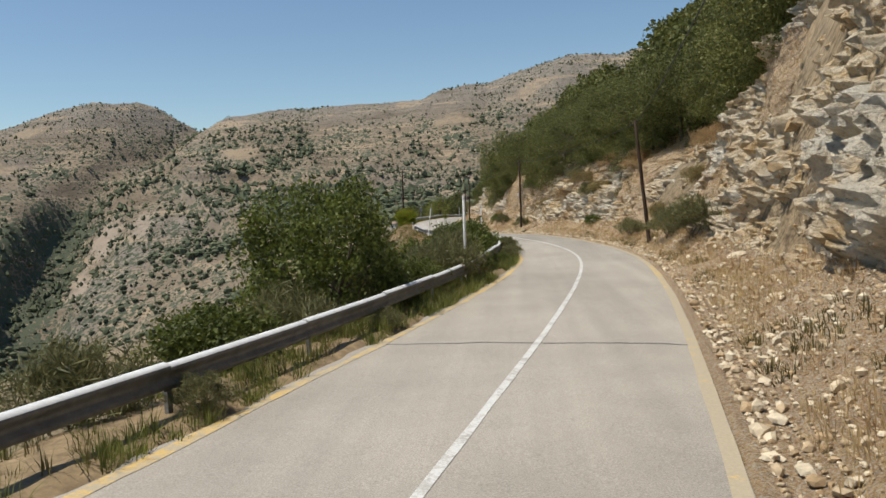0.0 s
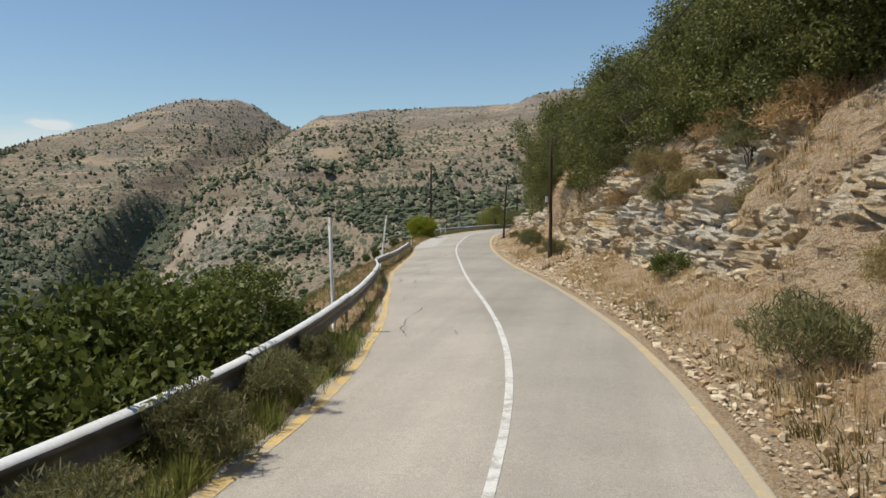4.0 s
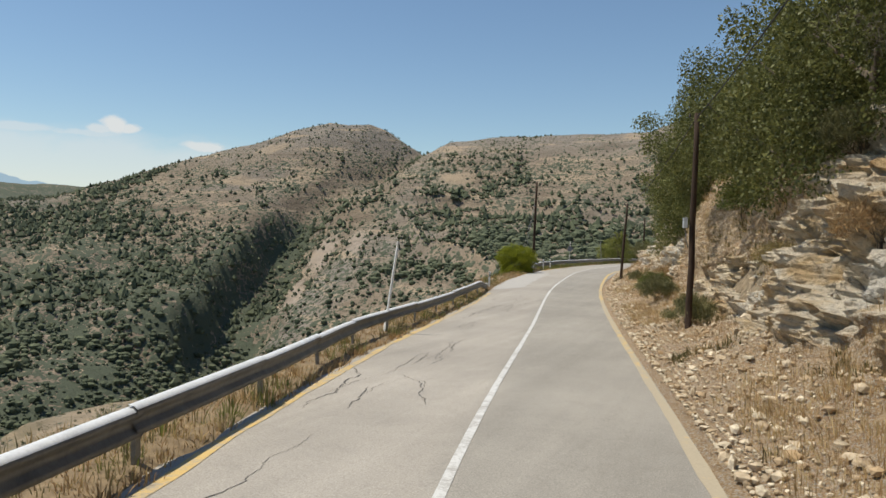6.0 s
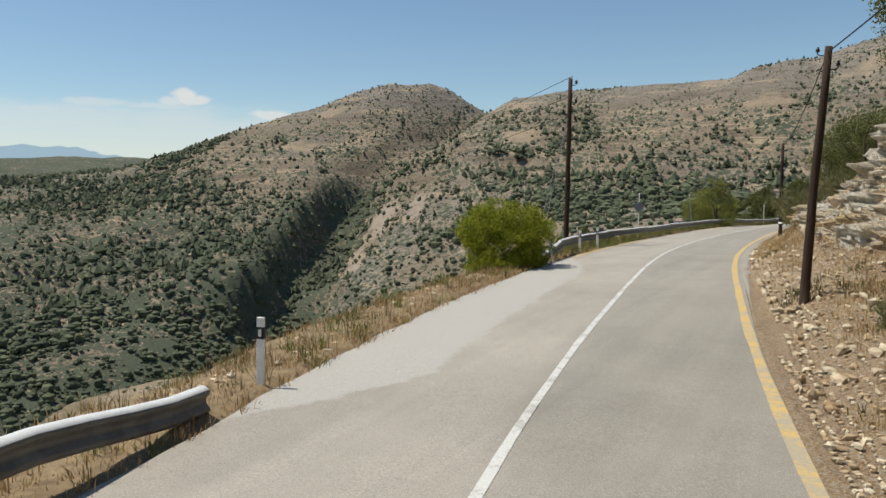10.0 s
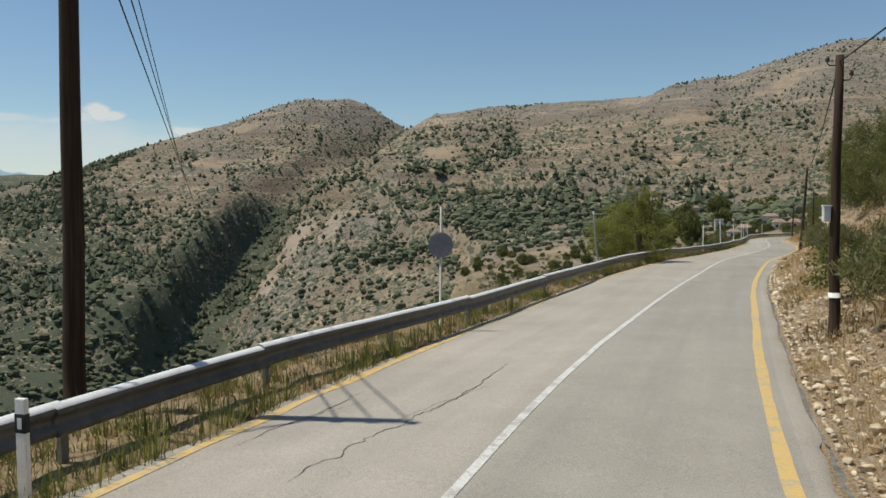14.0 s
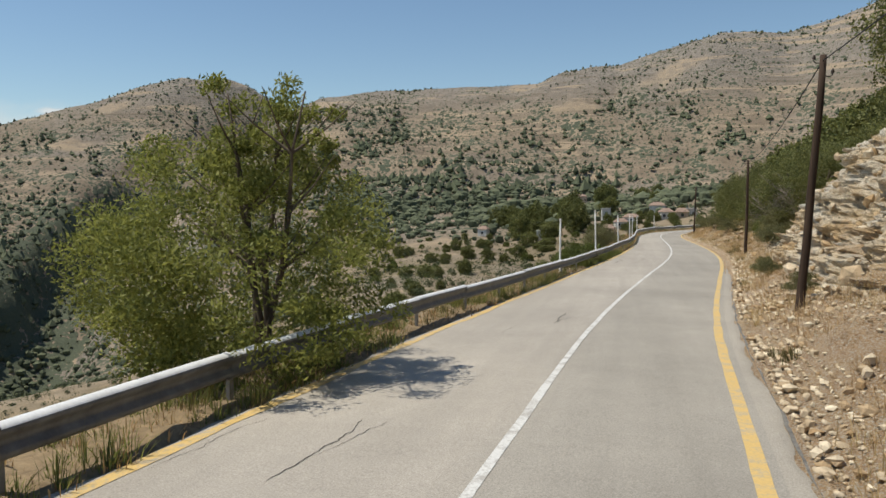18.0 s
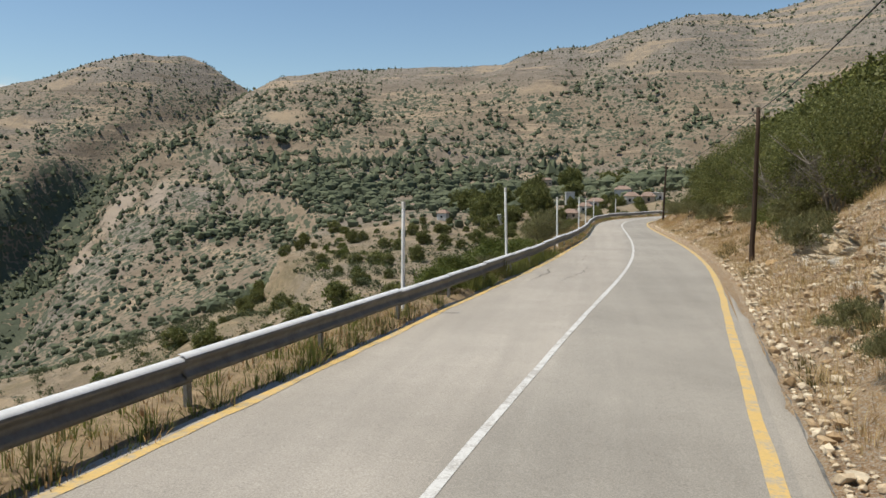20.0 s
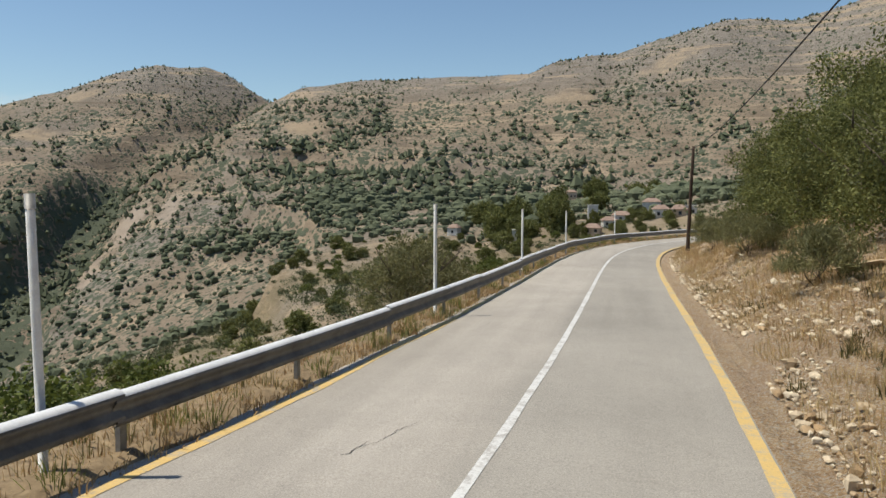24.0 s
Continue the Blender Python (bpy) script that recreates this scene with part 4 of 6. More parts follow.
# ---------------------------------------------------------------- guard rails
def guard_rail(s0, s1, label):
    """Steel W-beam barrier: 4 m beams on steel posts, following the road's valley side."""
    def place(s):
        x, y = on_road(s, -half_left(s) - rail_off(s))
        return x, y, road_z(s) - 0.03
    rail = thing("guard_rail", Matrix.Identity(4), label, "guard rail", "guard rails")
    # profile: offset towards the road, height; both faces of a 4 mm sheet
    prof = [(0.01, 0.36), (0.06, 0.365), (0.078, 0.40), (0.07, 0.435), (0.03, 0.475), (0.02, 0.515), (0.03, 0.555), (0.07, 0.595), (0.078, 0.622), (0.07, 0.648), (0.035, 0.682), (-0.03, 0.694)]
    prof = prof + [(o - 0.012, h) for o, h in prof[::-1]]
    n = int(round((s1 - s0) / 3.6))
    ends = np.linspace(s0, s1, n + 1)
    for i in range(n):
        st = np.linspace(ends[i] - 0.06, ends[i + 1] + 0.06, 7)
        x, y, z = place(st)
        co, k = slant(st)
        # toward the road is +d
        sink = 0.0
        V = []
        wob = 0.006 * math.sin(i * 2.3)
        for j in range(len(st)):
            dip = 0.0
            if s0 > -20 and i == 0:
                dip = 0.35 * (1 - (st[j] - ends[0]) / 3.6)
            if i == n - 1 and s1 < 150:
                dip = 0.30 * smooth(0.2, 1, (st[j] - ends[i]) / 3.6)
            for o, h in prof:
                off = o + wob + (0.006 if i % 2 else 0.0)
                V.append((x[j] + off * co[j], y[j] - off * co[j] * k[j], z[j] + h - dip + 0.02 * math.sin(i * 1.7)))
        m = len(prof)
        F = [(a * m + b, a * m + (b + 1) % m, (a + 1) * m + (b + 1) % m, (a + 1) * m + b) for a in range(len(st) - 1) for b in range(m)]
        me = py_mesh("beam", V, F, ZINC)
        # top lip faces take the brighter zinc, as painted sunlight
        me.materials.append(ZINC_SUNLIT)
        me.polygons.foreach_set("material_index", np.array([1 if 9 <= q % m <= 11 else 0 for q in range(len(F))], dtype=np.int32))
        part("beam", me, rail)
    for i in range(n):
        s = float(ends[i] + 0.1)
        x, y, z = place(s)
        co, k = slant(s)
        ang = -math.atan(float(k))
        w, dp, t = 0.10, 0.055, 0.008
        V, F = merge([
            ([(-dp, -w / 2, -0.9), (0, -w / 2, -0.9), (0, w / 2, -0.9), (-dp, w / 2, -0.9), (-dp, w / 2 - t, -0.9), (-t, w / 2 - t, -0.9), (-t, -w / 2 + t, -0.9), (-dp, -w / 2 + t, -0.9)]
             + [(-dp, -w / 2, 0.62), (0, -w / 2, 0.62), (0, w / 2, 0.62), (-dp, w / 2, 0.62), (-dp, w / 2 - t, 0.62), (-t, w / 2 - t, 0.62), (-t, -w / 2 + t, 0.62), (-dp, -w / 2 + t, 0.62)],
             [(q, (q + 1) % 8, 8 + (q + 1) % 8, 8 + q) for q in range(8)] + [tuple(range(8, 16))])])
        p = part("post", py_mesh("post", V, F, POST_STEEL, False), rail)
        p.matrix_world = pose(float(x), float(y), float(z), math.sin(i * 3.1) * 1.5, 0, math.degrees(ang))
    return rail


guard_rail(-28.0, 92.0, "long galvanised steel guard rail above the valley")
guard_rail(110.4, 294.0, "galvanised steel guard rail curving along the valley edge")


# ---------------------------------------------------------------- posts and poles
def marker_pole(s, d, height, lean_side, lean_along, material, label, radius=0.043):
    x, y = (float(v) for v in on_road(s, d))
    z = float(land(x, y, False))
    top = float(road_z(s)) + height - z
    pole = thing("marker_pole", pose(x, y, z - 0.15, lean_along, lean_side, 0), label, "marker pole", "snow marker poles")
    V, F = tube([(0, 0, 0), (0, 0, top * 0.5), (0, 0, top + 0.12), (0, 0, top + 0.15)], [radius, radius, radius * 0.95, radius * 0.5], 8)
    part("shaft", py_mesh("shaft", V, F, material), pole)
    V, F = tube([(0, 0, top + 0.02), (0, 0, top + 0.16)], [radius * 1.12, radius * 1.12], 8)
    part("cap", py_mesh("cap", V, F, POST_STEEL), pole, "grey metal cap")
    return pole


for s, out, h, ls, la, m, lab in [
        (24.4, 1.1, 2.8, 1.0, 0, POST_WHITE, "white snow marker pole among roadside bushes"),
        (47.3, 0.95, 2.4, -1, 0, POST_WHITE, "white snow marker pole behind the guard rail"),
        (70.3, 0.9, 2.75, 8, 0, POST_WHITE, "leaning white snow marker pole behind the guard rail"),
        (150.6, 0.72, 2.9, -5, 0, POST_STEEL, "grey steel marker pole leaning outwards behind the guard rail"),
        (187.2, 0.8, 2.5, 0.5, 0, POST_WHITE, "white snow marker pole behind the guard rail"),
        (197.0, 0.65, 2.95, -1.5, 0, POST_WHITE, "white snow marker pole behind the guard rail"),
        (210.6, 0.8, 2.6, -1.0, 0, POST_WHITE, "white snow marker pole behind the guard rail"),
        (222.2, 0.6, 2.6, 0, 0, POST_WHITE, "white snow marker pole beside an olive green tree"),
        (235.2, 0.6, 2.5, 0, 0, POST_WHITE, "white snow marker pole behind the guard rail"),
        (249.0, 0.6, 2.4, 0, 0, POST_WHITE, "white snow marker pole at the bend"),
        (262.5, 0.6, 2.4, 0, 0, POST_WHITE, "white snow marker pole at the bend")]:
    d = -float(half_left(s)) - out
    marker_pole(s, d, h, ls, la, m, lab)


def delineator(s, d, tilt):
    x, y = (float(v) for v in on_road(s, d))
    z = float(land(x, y, False))
    post = thing("delineator_post", pose(x, y, z - 0.1, 0, tilt, math.degrees(-math.atan(float(slant(s)[1])))), "white delineator post with a black band, weathered", "delineator", "delineator posts")
    part("body", box_mesh("body", (0.11, 0.05, 1.05), POST_WHITE, 0.012, (0, 0, 0.52)), post)
    part("band", box_mesh("band", (0.118, 0.058, 0.17), BLACK, 0.01, (0, 0, 0.83)), post, "black band")
    part("reflector", box_mesh("reflector", (0.05, 0.066, 0.10), BOX_GREY, 0.008, (0, 0, 0.83)), post, "pale reflector")
    return post


for s, d, tilt in [(93.4, 0.5, 2), (111.7, 0.3, -2), (116.7, 0.35, 1), (120.3, 0.35, 0)]:
    delineator(s, -float(half_left(s)) - d, tilt)

# back of a road sign behind the rail
sx, sy = (float(v) for v in on_road(131.1, -3.72))
sz = float(land(sx, sy, False))
sign = thing("road_sign", pose(sx, sy, sz, 0, 1, 14), "grey back of a round road sign on a steel post", "road sign")
hgt = float(road_z(131.4)) - sz
V, F = tube([(0, 0, -0.2), (0, 0, hgt + 2.75)], [0.032, 0.032], 8)
part("post", py_mesh("post", V, F, POST_STEEL), sign)
V, F = tube([(0, -0.085, hgt + 1.9), (0, -0.08, hgt + 1.9), (0, -0.055, hgt + 1.9), (0, -0.05, hgt + 1.9)], [0.25, 0.28, 0.28, 0.26], 28)
part("plate", py_mesh("plate", V, F, SIGN_GREY, False), sign)
part("bracket", box_mesh("bracket", (0.34, 0.03, 0.04), POST_STEEL, 0.004, (0, -0.035, hgt + 2.02)), sign)
part("bracket", box_mesh("bracket", (0.34, 0.03, 0.04), POST_STEEL, 0.004, (0, -0.035, hgt + 1.76)), sign)


def utility_pole(x, y, base_z, height, tilt, tilt_along, radius, label, hooks=2, seed=0):
    pole = thing("utility_pole", pose(x, y, base_z - 0.4, tilt_along, tilt, 0), label, "utility pole", "utility poles")
    r = np.random.default_rng(seed)
    H = height + 0.4
    pts = [(0.012 * r.normal(), 0.012 * r.normal(), H * k) for k in np.linspace(0, 1, 7)]
    V, F = tube(pts, [radius * (1 - 0.3 * k) for k in np.linspace(0, 1, 7)], 12)
    part("shaft", py_mesh("shaft", V, F, POLE_WOOD), pole)
    for q in range(hooks):
        hz, side = H - 0.18 - 0.28 * q, (1 if q % 2 else -1)
        V, F = tube([(0, 0, hz), (side * 0.16, 0, hz), (side * 0.2, 0, hz + 0.04), (side * 0.2, 0, hz + 0.1)], [0.012] * 4, 6)
        hook = part("hook", py_mesh("hook", V, F, WIRE), pole)
        V, F = tube([(side * 0.2, 0, hz + 0.07), (side * 0.2, 0, hz + 0.10), (side * 0.2, 0, hz + 0.13), (side * 0.2, 0, hz + 0.17)], [0.03, 0.042, 0.03, 0.02], 8)
        part("insulator", py_mesh("insulator", V, F, GLASS_INS), hook)
    return pole


POLES = []
for i, (s, e, height, tilt, lab) in enumerate([
        (-8.0, 1.1, 6.6, 0, "dark weathered wooden telephone pole"),
        (37.6, 1.0, 5.9, -4.6, "leaning dark wooden telephone pole below the rock cut"),
        (71.0, 1.4, 6.2, 0.6, "dark wooden telephone pole with a white box"),
        (101.8, 0.75, 5.3, 3.6, "dark wooden telephone pole at the foot of the bank"),
        (131.2, 0.95, 5.2, 0.3, "dark wooden telephone pole with a white band"),
        (170.6, 1.25, 5.6, 3.6, "dark wooden telephone pole beside pale rock"),
        (200.7, 1.0, 5.6, 0.2, "dark wooden telephone pole by dry shrubs"),
        (246.5, 1.0, 5.5, 1.6, "dark wooden telephone pole at the bend")]):
    p = bank_at(s, e)
    g = float(p.z)
    utility_pole(p.x, p.y, g, height, tilt, 0, 0.102, lab, 2, i)
    top = Vector((p.x + height * math.sin(radians(tilt)), p.y, g + height * math.cos(radians(tilt)) - 0.12))
    POLES.append((p, top))
# meter box on the third pole, pale band on the fifth
p, top = POLES[2]
mb = thing("meter_box", pose(p.x - 0.165, p.y - 0.06, p.z + 3.0, 0, 1.2, 12), "small white metal box strapped to a wooden pole", "meter box")
part("case", box_mesh("case", (0.13, 0.12, 0.27), BOX_GREY, 0.02), mb)
part("lid", box_mesh("lid", (0.15, 0.14, 0.03), BOX_GREY, 0.01, (0, 0, 0.148)), mb)
V, F = tube([(0.02, 0, -0.18), (0.05, 0, -0.5), (0.12, 0, -0.7)], [0.014] * 3, 6)
part("conduit", py_mesh("conduit", V, F, POST_STEEL), mb)
p, top = POLES[4]
V, F = tube([(0, 0, 0), (0, 0, 0.09)], [0.106, 0.106], 12)
mb = thing("pole_band", pose(p.x + 0.01, p.y, p.z + 0.75), "white painted band round a wooden pole", "pole band")
part("band", py_mesh("band", V, F, POST_WHITE), mb)
mb = thing("meter_box", pose(p.x - 0.15, p.y - 0.05, p.z + 2.3, 0, 0, 12), "small white metal box strapped to a wooden pole", "meter box")
part("case", box_mesh("case", (0.13, 0.12, 0.28), BOX_GREY, 0.02), mb)
part("lid", box_mesh("lid", (0.15, 0.14, 0.03), BOX_GREY, 0.01, (0, 0, 0.15)), mb)


def cable(a, b, sag, r=0.014, label="dark overhead telephone cable between wooden poles"):
    a, b = Vector(a), Vector(b)
    pts = [a.lerp(b, float(k)) - Vector((0, 0, sag * 4 * k * (1 - k))) for k in np.linspace(0, 1, 22)]
    V, F = tube(pts, [r] * 22, 6)
    tagged(new("overhead_cable", py_mesh("overhead_cable", V, F, WIRE)), label, "cable", "overhead cables")


for (p0, t0_), (p1, t1_) in zip(POLES[:-1], POLES[1:]):
    cable(t0_, t1_, 0.012 * (t1_ - t0_).length)

# tall power pole on the valley side, with stays
px, py_ = (float(v) for v in on_road(123.1, -5.7))
pz = float(land(px, py_, False))
rise = float(road_z(123.1)) - pz
tall = utility_pole(px, py_, pz, 8.5 + rise, 1.2, 0, 0.15, "tall dark wooden power pole with insulators and stay wires", 0, 30)
for q, (zz, side) in enumerate([(8.55, 1), (7.6, 1), (6.7, 1), (7.1, -1), (6.2, -1)]):
    hz = zz + rise
    V, F = tube([(0, 0, hz), (side * 0.26, 0, hz), (side * 0.32, 0, hz + 0.05), (side * 0.32, 0, hz + 0.14)], [0.018] * 4, 6)
    hook = part("hook", py_mesh("hook", V, F, WIRE), tall)
    V, F = tube([(side * 0.32, 0, hz + 0.06), (side * 0.32, 0, hz + 0.10), (side * 0.32, 0, hz + 0.15), (side * 0.32, 0, hz + 0.19), (side * 0.32, 0, hz + 0.24)], [0.04, 0.085, 0.05, 0.08, 0.03], 10)
    part("insulator", py_mesh("insulator", V, F, GLASS_INS), hook)
topv = Vector((px + 0.1, py_, pz + rise + 6.6))
for dx, dy in ((0.05, -4.6), (-0.45, -4.7)):
    gx_, gy_ = px + dx, py_ + dy
    gz_ = float(land(gx_, gy_, False))
    V, F = tube([(gx_, gy_, gz_ - 0.1), topv.lerp(Vector((gx_, gy_, gz_)), 0.5), topv], [0.02, 0.02, 0.014], 6)
    tagged(new("stay_wire", py_mesh("stay_wire", V, F, ZINC)), "galvanised stay wire anchoring the power pole", "stay wire", "stay wires")
for q, (zz, side) in enumerate([(8.6, 1), (7.65, 1), (6.75, 1)]):
    a = Vector((px + 0.32 * side, py_, pz + rise + zz))
    fx, fy = -554.0 + 6 * q, 782.0
    cable(a, (fx, fy, float(land(fx, fy)) + 7), 3.0, 0.016, "thin power line crossing the valley from the tall pole")
far_x, far_y = -548.0, 782.0
utility_pole(far_x, far_y, float(land(far_x, far_y)), 7.4, 0, 0, 0.15, "wooden power pole on the far valley side", 2, 41)


# ---------------------------------------------------------------- plants
def leaf_cloud(name, centres, radii, per, size, aspect, material, seed, upright=0.0, squash=0.8):
    """Many small leaves in clumps: four-cornered blades, tilted at random."""
    r = np.random.default_rng(seed)
    centres, radii = np.asarray(centres, float), np.asarray(radii, float)
    n = len(centres) * per
    c = np.repeat(centres, per, 0)
    rad = np.repeat(radii, per)
    u = r.normal(size=(n, 3))
    u /= np.linalg.norm(u, axis=1, keepdims=True)
    q = c + u * (rad * r.random(n) ** 0.45)[:, None] * np.array([1, 1, squash])
    axis = r.normal(size=(n, 3)) + u * 0.6 + np.array([0, 0, upright])
    axis /= np.linalg.norm(axis, axis=1, keepdims=True)
    other = np.cross(axis, r.normal(size=(n, 3)))
    other /= np.linalg.norm(other, axis=1, keepdims=True)
    L = size * (0.6 + 0.8 * r.random(n))[:, None]
    W = L * aspect
    V = np.stack([q - axis * L / 2, q + other * W / 2, q + axis * L / 2, q - other * W / 2], 1).reshape(-1, 3)
    F = np.arange(n * 4).reshape(-1, 4)
    return mesh_of(name, V, F, material, False)


def limbs(seed, height, spread, stems, r0, material=BARK, twigs=3):
    """Trunk with limbs, one mesh."""
    r = np.random.default_rng(seed)
    items = []
    for k in range(stems):
        a = 2 * math.pi * k / stems + r.random()
        reach = spread * (0.25 + 0.5 * r.random()) * (0.35 if stems == 1 else 1)
        pts = [Vector((0.05 * math.cos(a), 0.05 * math.sin(a), -0.4))]
        for j in range(1, 6):
            u = j / 5
            pts.append(Vector((reach * u ** 1.4 * math.cos(a) + 0.06 * r.normal(), reach * u ** 1.4 * math.sin(a) + 0.06 * r.normal(), height * u)))
        items.append(tube(pts, [r0 * (1 - 0.8 * j / 5) for j in range(6)], 7))
        for t in range(twigs):
            j = int(r.integers(2, 5))
            b = a + r.normal() * 1.3
            p0 = pts[j]
            p1 = p0 + Vector((math.cos(b), math.sin(b), 0.7)) * spread * 0.3
            p2 = p1 + Vector((math.cos(b), math.sin(b), 0.9)) * spread * 0.25
            items.append(tube([p0, p1, p2], [r0 * 0.4, r0 * 0.22, r0 * 0.08], 5))
    V, F = merge(items)
    return py_mesh("trunk", V, F, material)


def tree_limbs(seed, height, spread, r0, count=4):
    """A trunk, and its limbs as meshes of their own."""
    r = np.random.default_rng(seed)
    a = 2 * math.pi * r.random()
    pts = [Vector((0.12 * j / 5 * math.cos(a) + 0.04 * r.normal(), 0.12 * j / 5 * math.sin(a) + 0.04 * r.normal(), -0.4 + (height + 0.4) * j / 5)) for j in range(6)]
    V, F = tube(pts, [r0 * (1 - 0.75 * j / 5) for j in range(6)], 7)
    out = [("trunk", py_mesh("trunk", V, F, BARK))]
    for k in range(count):
        b, j = 2 * math.pi * (k + 0.6 * r.random()) / count, 2 + k % 3
        p1 = pts[j] + Vector((math.cos(b), math.sin(b), 0.7)) * spread * 0.4
        p2 = p1 + Vector((math.cos(b + 0.3), math.sin(b + 0.3), 0.9)) * spread * 0.3
        V, F = tube([pts[j], p1, p2], [r0 * 0.5, r0 * 0.3, r0 * 0.1], 6)
        out.append(("limb", py_mesh("limb", V, F, BARK)))
    return out


def crown_clumps(seed, n, rx, rz, cz, rmin, rmax, flat=-0.55):
    r = np.random.default_rng(seed)
    u = r.normal(size=(n * 3, 3))
    u /= np.linalg.norm(u, axis=1, keepdims=True)
    u = u[u[:, 2] > flat][:n]
    k = (0.45 + 0.55 * r.random(len(u)) ** 0.6)
    lump = 1 + 0.28 * fbm(u[:, 0] * 1.6 + seed, u[:, 1] * 1.6, u[:, 2] * 1.6, octaves=2, seed=seed)
    c = u * (k * lump)[:, None] * np.array([rx, rx, rz]) + np.array([0, 0, cz])
    return c, rmin + (rmax - rmin) * r.random(len(c))


PLANTS = {}


def plant_kind(key, trunk, crown):
    PLANTS[key] = (trunk, crown)


for v in range(3):
    c, r = crown_clumps(200 + v, 78, 2.35, 2.15, 2.05, 0.40, 0.80, -0.95)
    plant_kind(("oak", v), tree_limbs(300 + v, 2.9, 2.0, 0.14), leaf_cloud("crown", c, r, 330, 0.078, 0.62, OAK_LEAF, 400 + v))
for v in range(2):
    c, r = crown_clumps(210 + v, 85, 2.4, 2.1, 2.0, 0.5, 0.9, -0.95)
    plant_kind(("far_oak", v), tree_limbs(310 + v, 2.6, 1.9, 0.14, 2), leaf_cloud("crown", c, r, 48, 0.30, 0.7, OAK_LEAF, 410 + v))
for v in range(2):
    c, r = crown_clumps(220 + v, 80, 1.15, 0.85, 0.75, 0.22, 0.45, -0.3)
    plant_kind(("bush", v), limbs(320 + v, 0.9, 0.9, 4, 0.03), leaf_cloud("crown", c, r, 90, 0.085, 0.55, GREEN_LEAF, 420 + v))
for v in range(2):
    c, r = crown_clumps(230 + v, 60, 0.95, 0.75, 0.65, 0.2, 0.42, -0.2)
    plant_kind(("broom", v), limbs(330 + v, 0.8, 0.8, 6, 0.02), leaf_cloud("crown", c, r, 75, 0.20, 0.10, BROOM, 430 + v, 1.1))
for v in range(2):
    c, r = crown_clumps(235 + v, 60, 0.95, 0.65, 0.5, 0.2, 0.4, -0.2)
    plant_kind(("dry", v), limbs(335 + v, 0.7, 0.8, 6, 0.02), leaf_cloud("crown", c, r, 110, 0.13, 0.12, BRUSH if v else DRY_LEAF, 435 + v, 0.9))
c, r = crown_clumps(240, 330, 1.45, 1.3, 0.95, 0.2, 0.38, -0.85)
plant_kind(("lime", 0), limbs(340, 1.4, 1.3, 7, 0.03), leaf_cloud("crown", c, r, 120, 0.10, 0.3, LIME_LEAF, 440, 0.5))
c, r = crown_clumps(250, 260, 2.45, 2.1, 1.75, 0.28, 0.56, -0.95)
c = c + np.array([-0.75, 0, 0])
tips, tr = crown_clumps(251, 46, 1.3, 1.9, 2.7, 0.14, 0.30, 0.3)
plant_kind(("feathery", 0), limbs(350, 4.4, 1.9, 6, 0.06, BARK, 7), leaf_cloud("crown", np.concatenate([c, tips]), np.concatenate([r, tr]), 175, 0.09, 0.36, PALE_LEAF, 450, 0.3))
c, r = crown_clumps(260, 140, 1.5, 1.4, 1.5, 0.26, 0.5, -0.8)
plant_kind(("leafy", 0), limbs(360, 2.0, 1.6, 4, 0.06), leaf_cloud("crown", c, r, 130, 0.085, 0.55, GREEN_LEAF, 460))
c, r = crown_clumps(270, 40, 1.5, 1.2, 1.4, 0.3, 0.6, -0.6)
plant_kind(("bare", 0), limbs(370, 2.3, 2.2, 8, 0.05, DEAD, 8), leaf_cloud("crown", c, r, 60, 0.28, 0.03, DEAD, 470, 0.6))

c, r = crown_clumps(265, 120, 1.5, 1.35, 1.45, 0.22, 0.48, -0.8)
plant_kind(("olive", 0), limbs(365, 2.4, 1.7, 5, 0.05), leaf_cloud("crown", c, r, 110, 0.10, 0.25, BROOM, 465, 0.5))


def plant(key, place, scale, turn, name, label, category, group="", stretch=1.0):
    m = pose(place[0], place[1], place[2], 0, 0, turn) @ Matrix.Diagonal((scale, scale, scale * stretch, 1))
    trunk, crown = PLANTS[key]
    ob = thing(name, Matrix.Identity(4), label, category, group)
    ob.matrix_world = m
    for nm, me in (trunk if isinstance(trunk, list) else [("trunk", trunk)]):
        part(nm, me, ob)
    part("crown", crown, ob)
    return ob


# holm oaks on the bank above the cut
r = np.random.default_rng(11)


def bank_trees(s0, s1, e0, e1, count, smin, smax, near_rows):
    done = []
    tries = 0
    while len(done) < count and tries < 4000:
        tries += 1
        s, e = s0 + (s1 - s0) * r.random(), e0 + (e1 - e0) * r.random() ** 1.2
        if any((s - a) ** 2 + (e - b) ** 2 < 4.4 for a, b in done):
            continue
        done.append((s, e))
        if e < 24:
            p = bank_at(s, e)
        else:
            x, y = on_road(s, float(half_right(s)) + 0.4 + e)
            p = Vector((float(x), float(y), float(land(x, y))))
        key = ("oak", int(r.integers(3))) if e < near_rows else ("far_oak", int(r.integers(2)))
        sc = smin + (smax - smin) * r.random()
        plant(key, (p.x, p.y, p.z - 0.35 * sc), sc, 360 * r.random(), "holm_oak", "dense dark green holm oak on the rocky bank", "tree", "holm oaks on the bank", 0.9 + 0.25 * r.random())


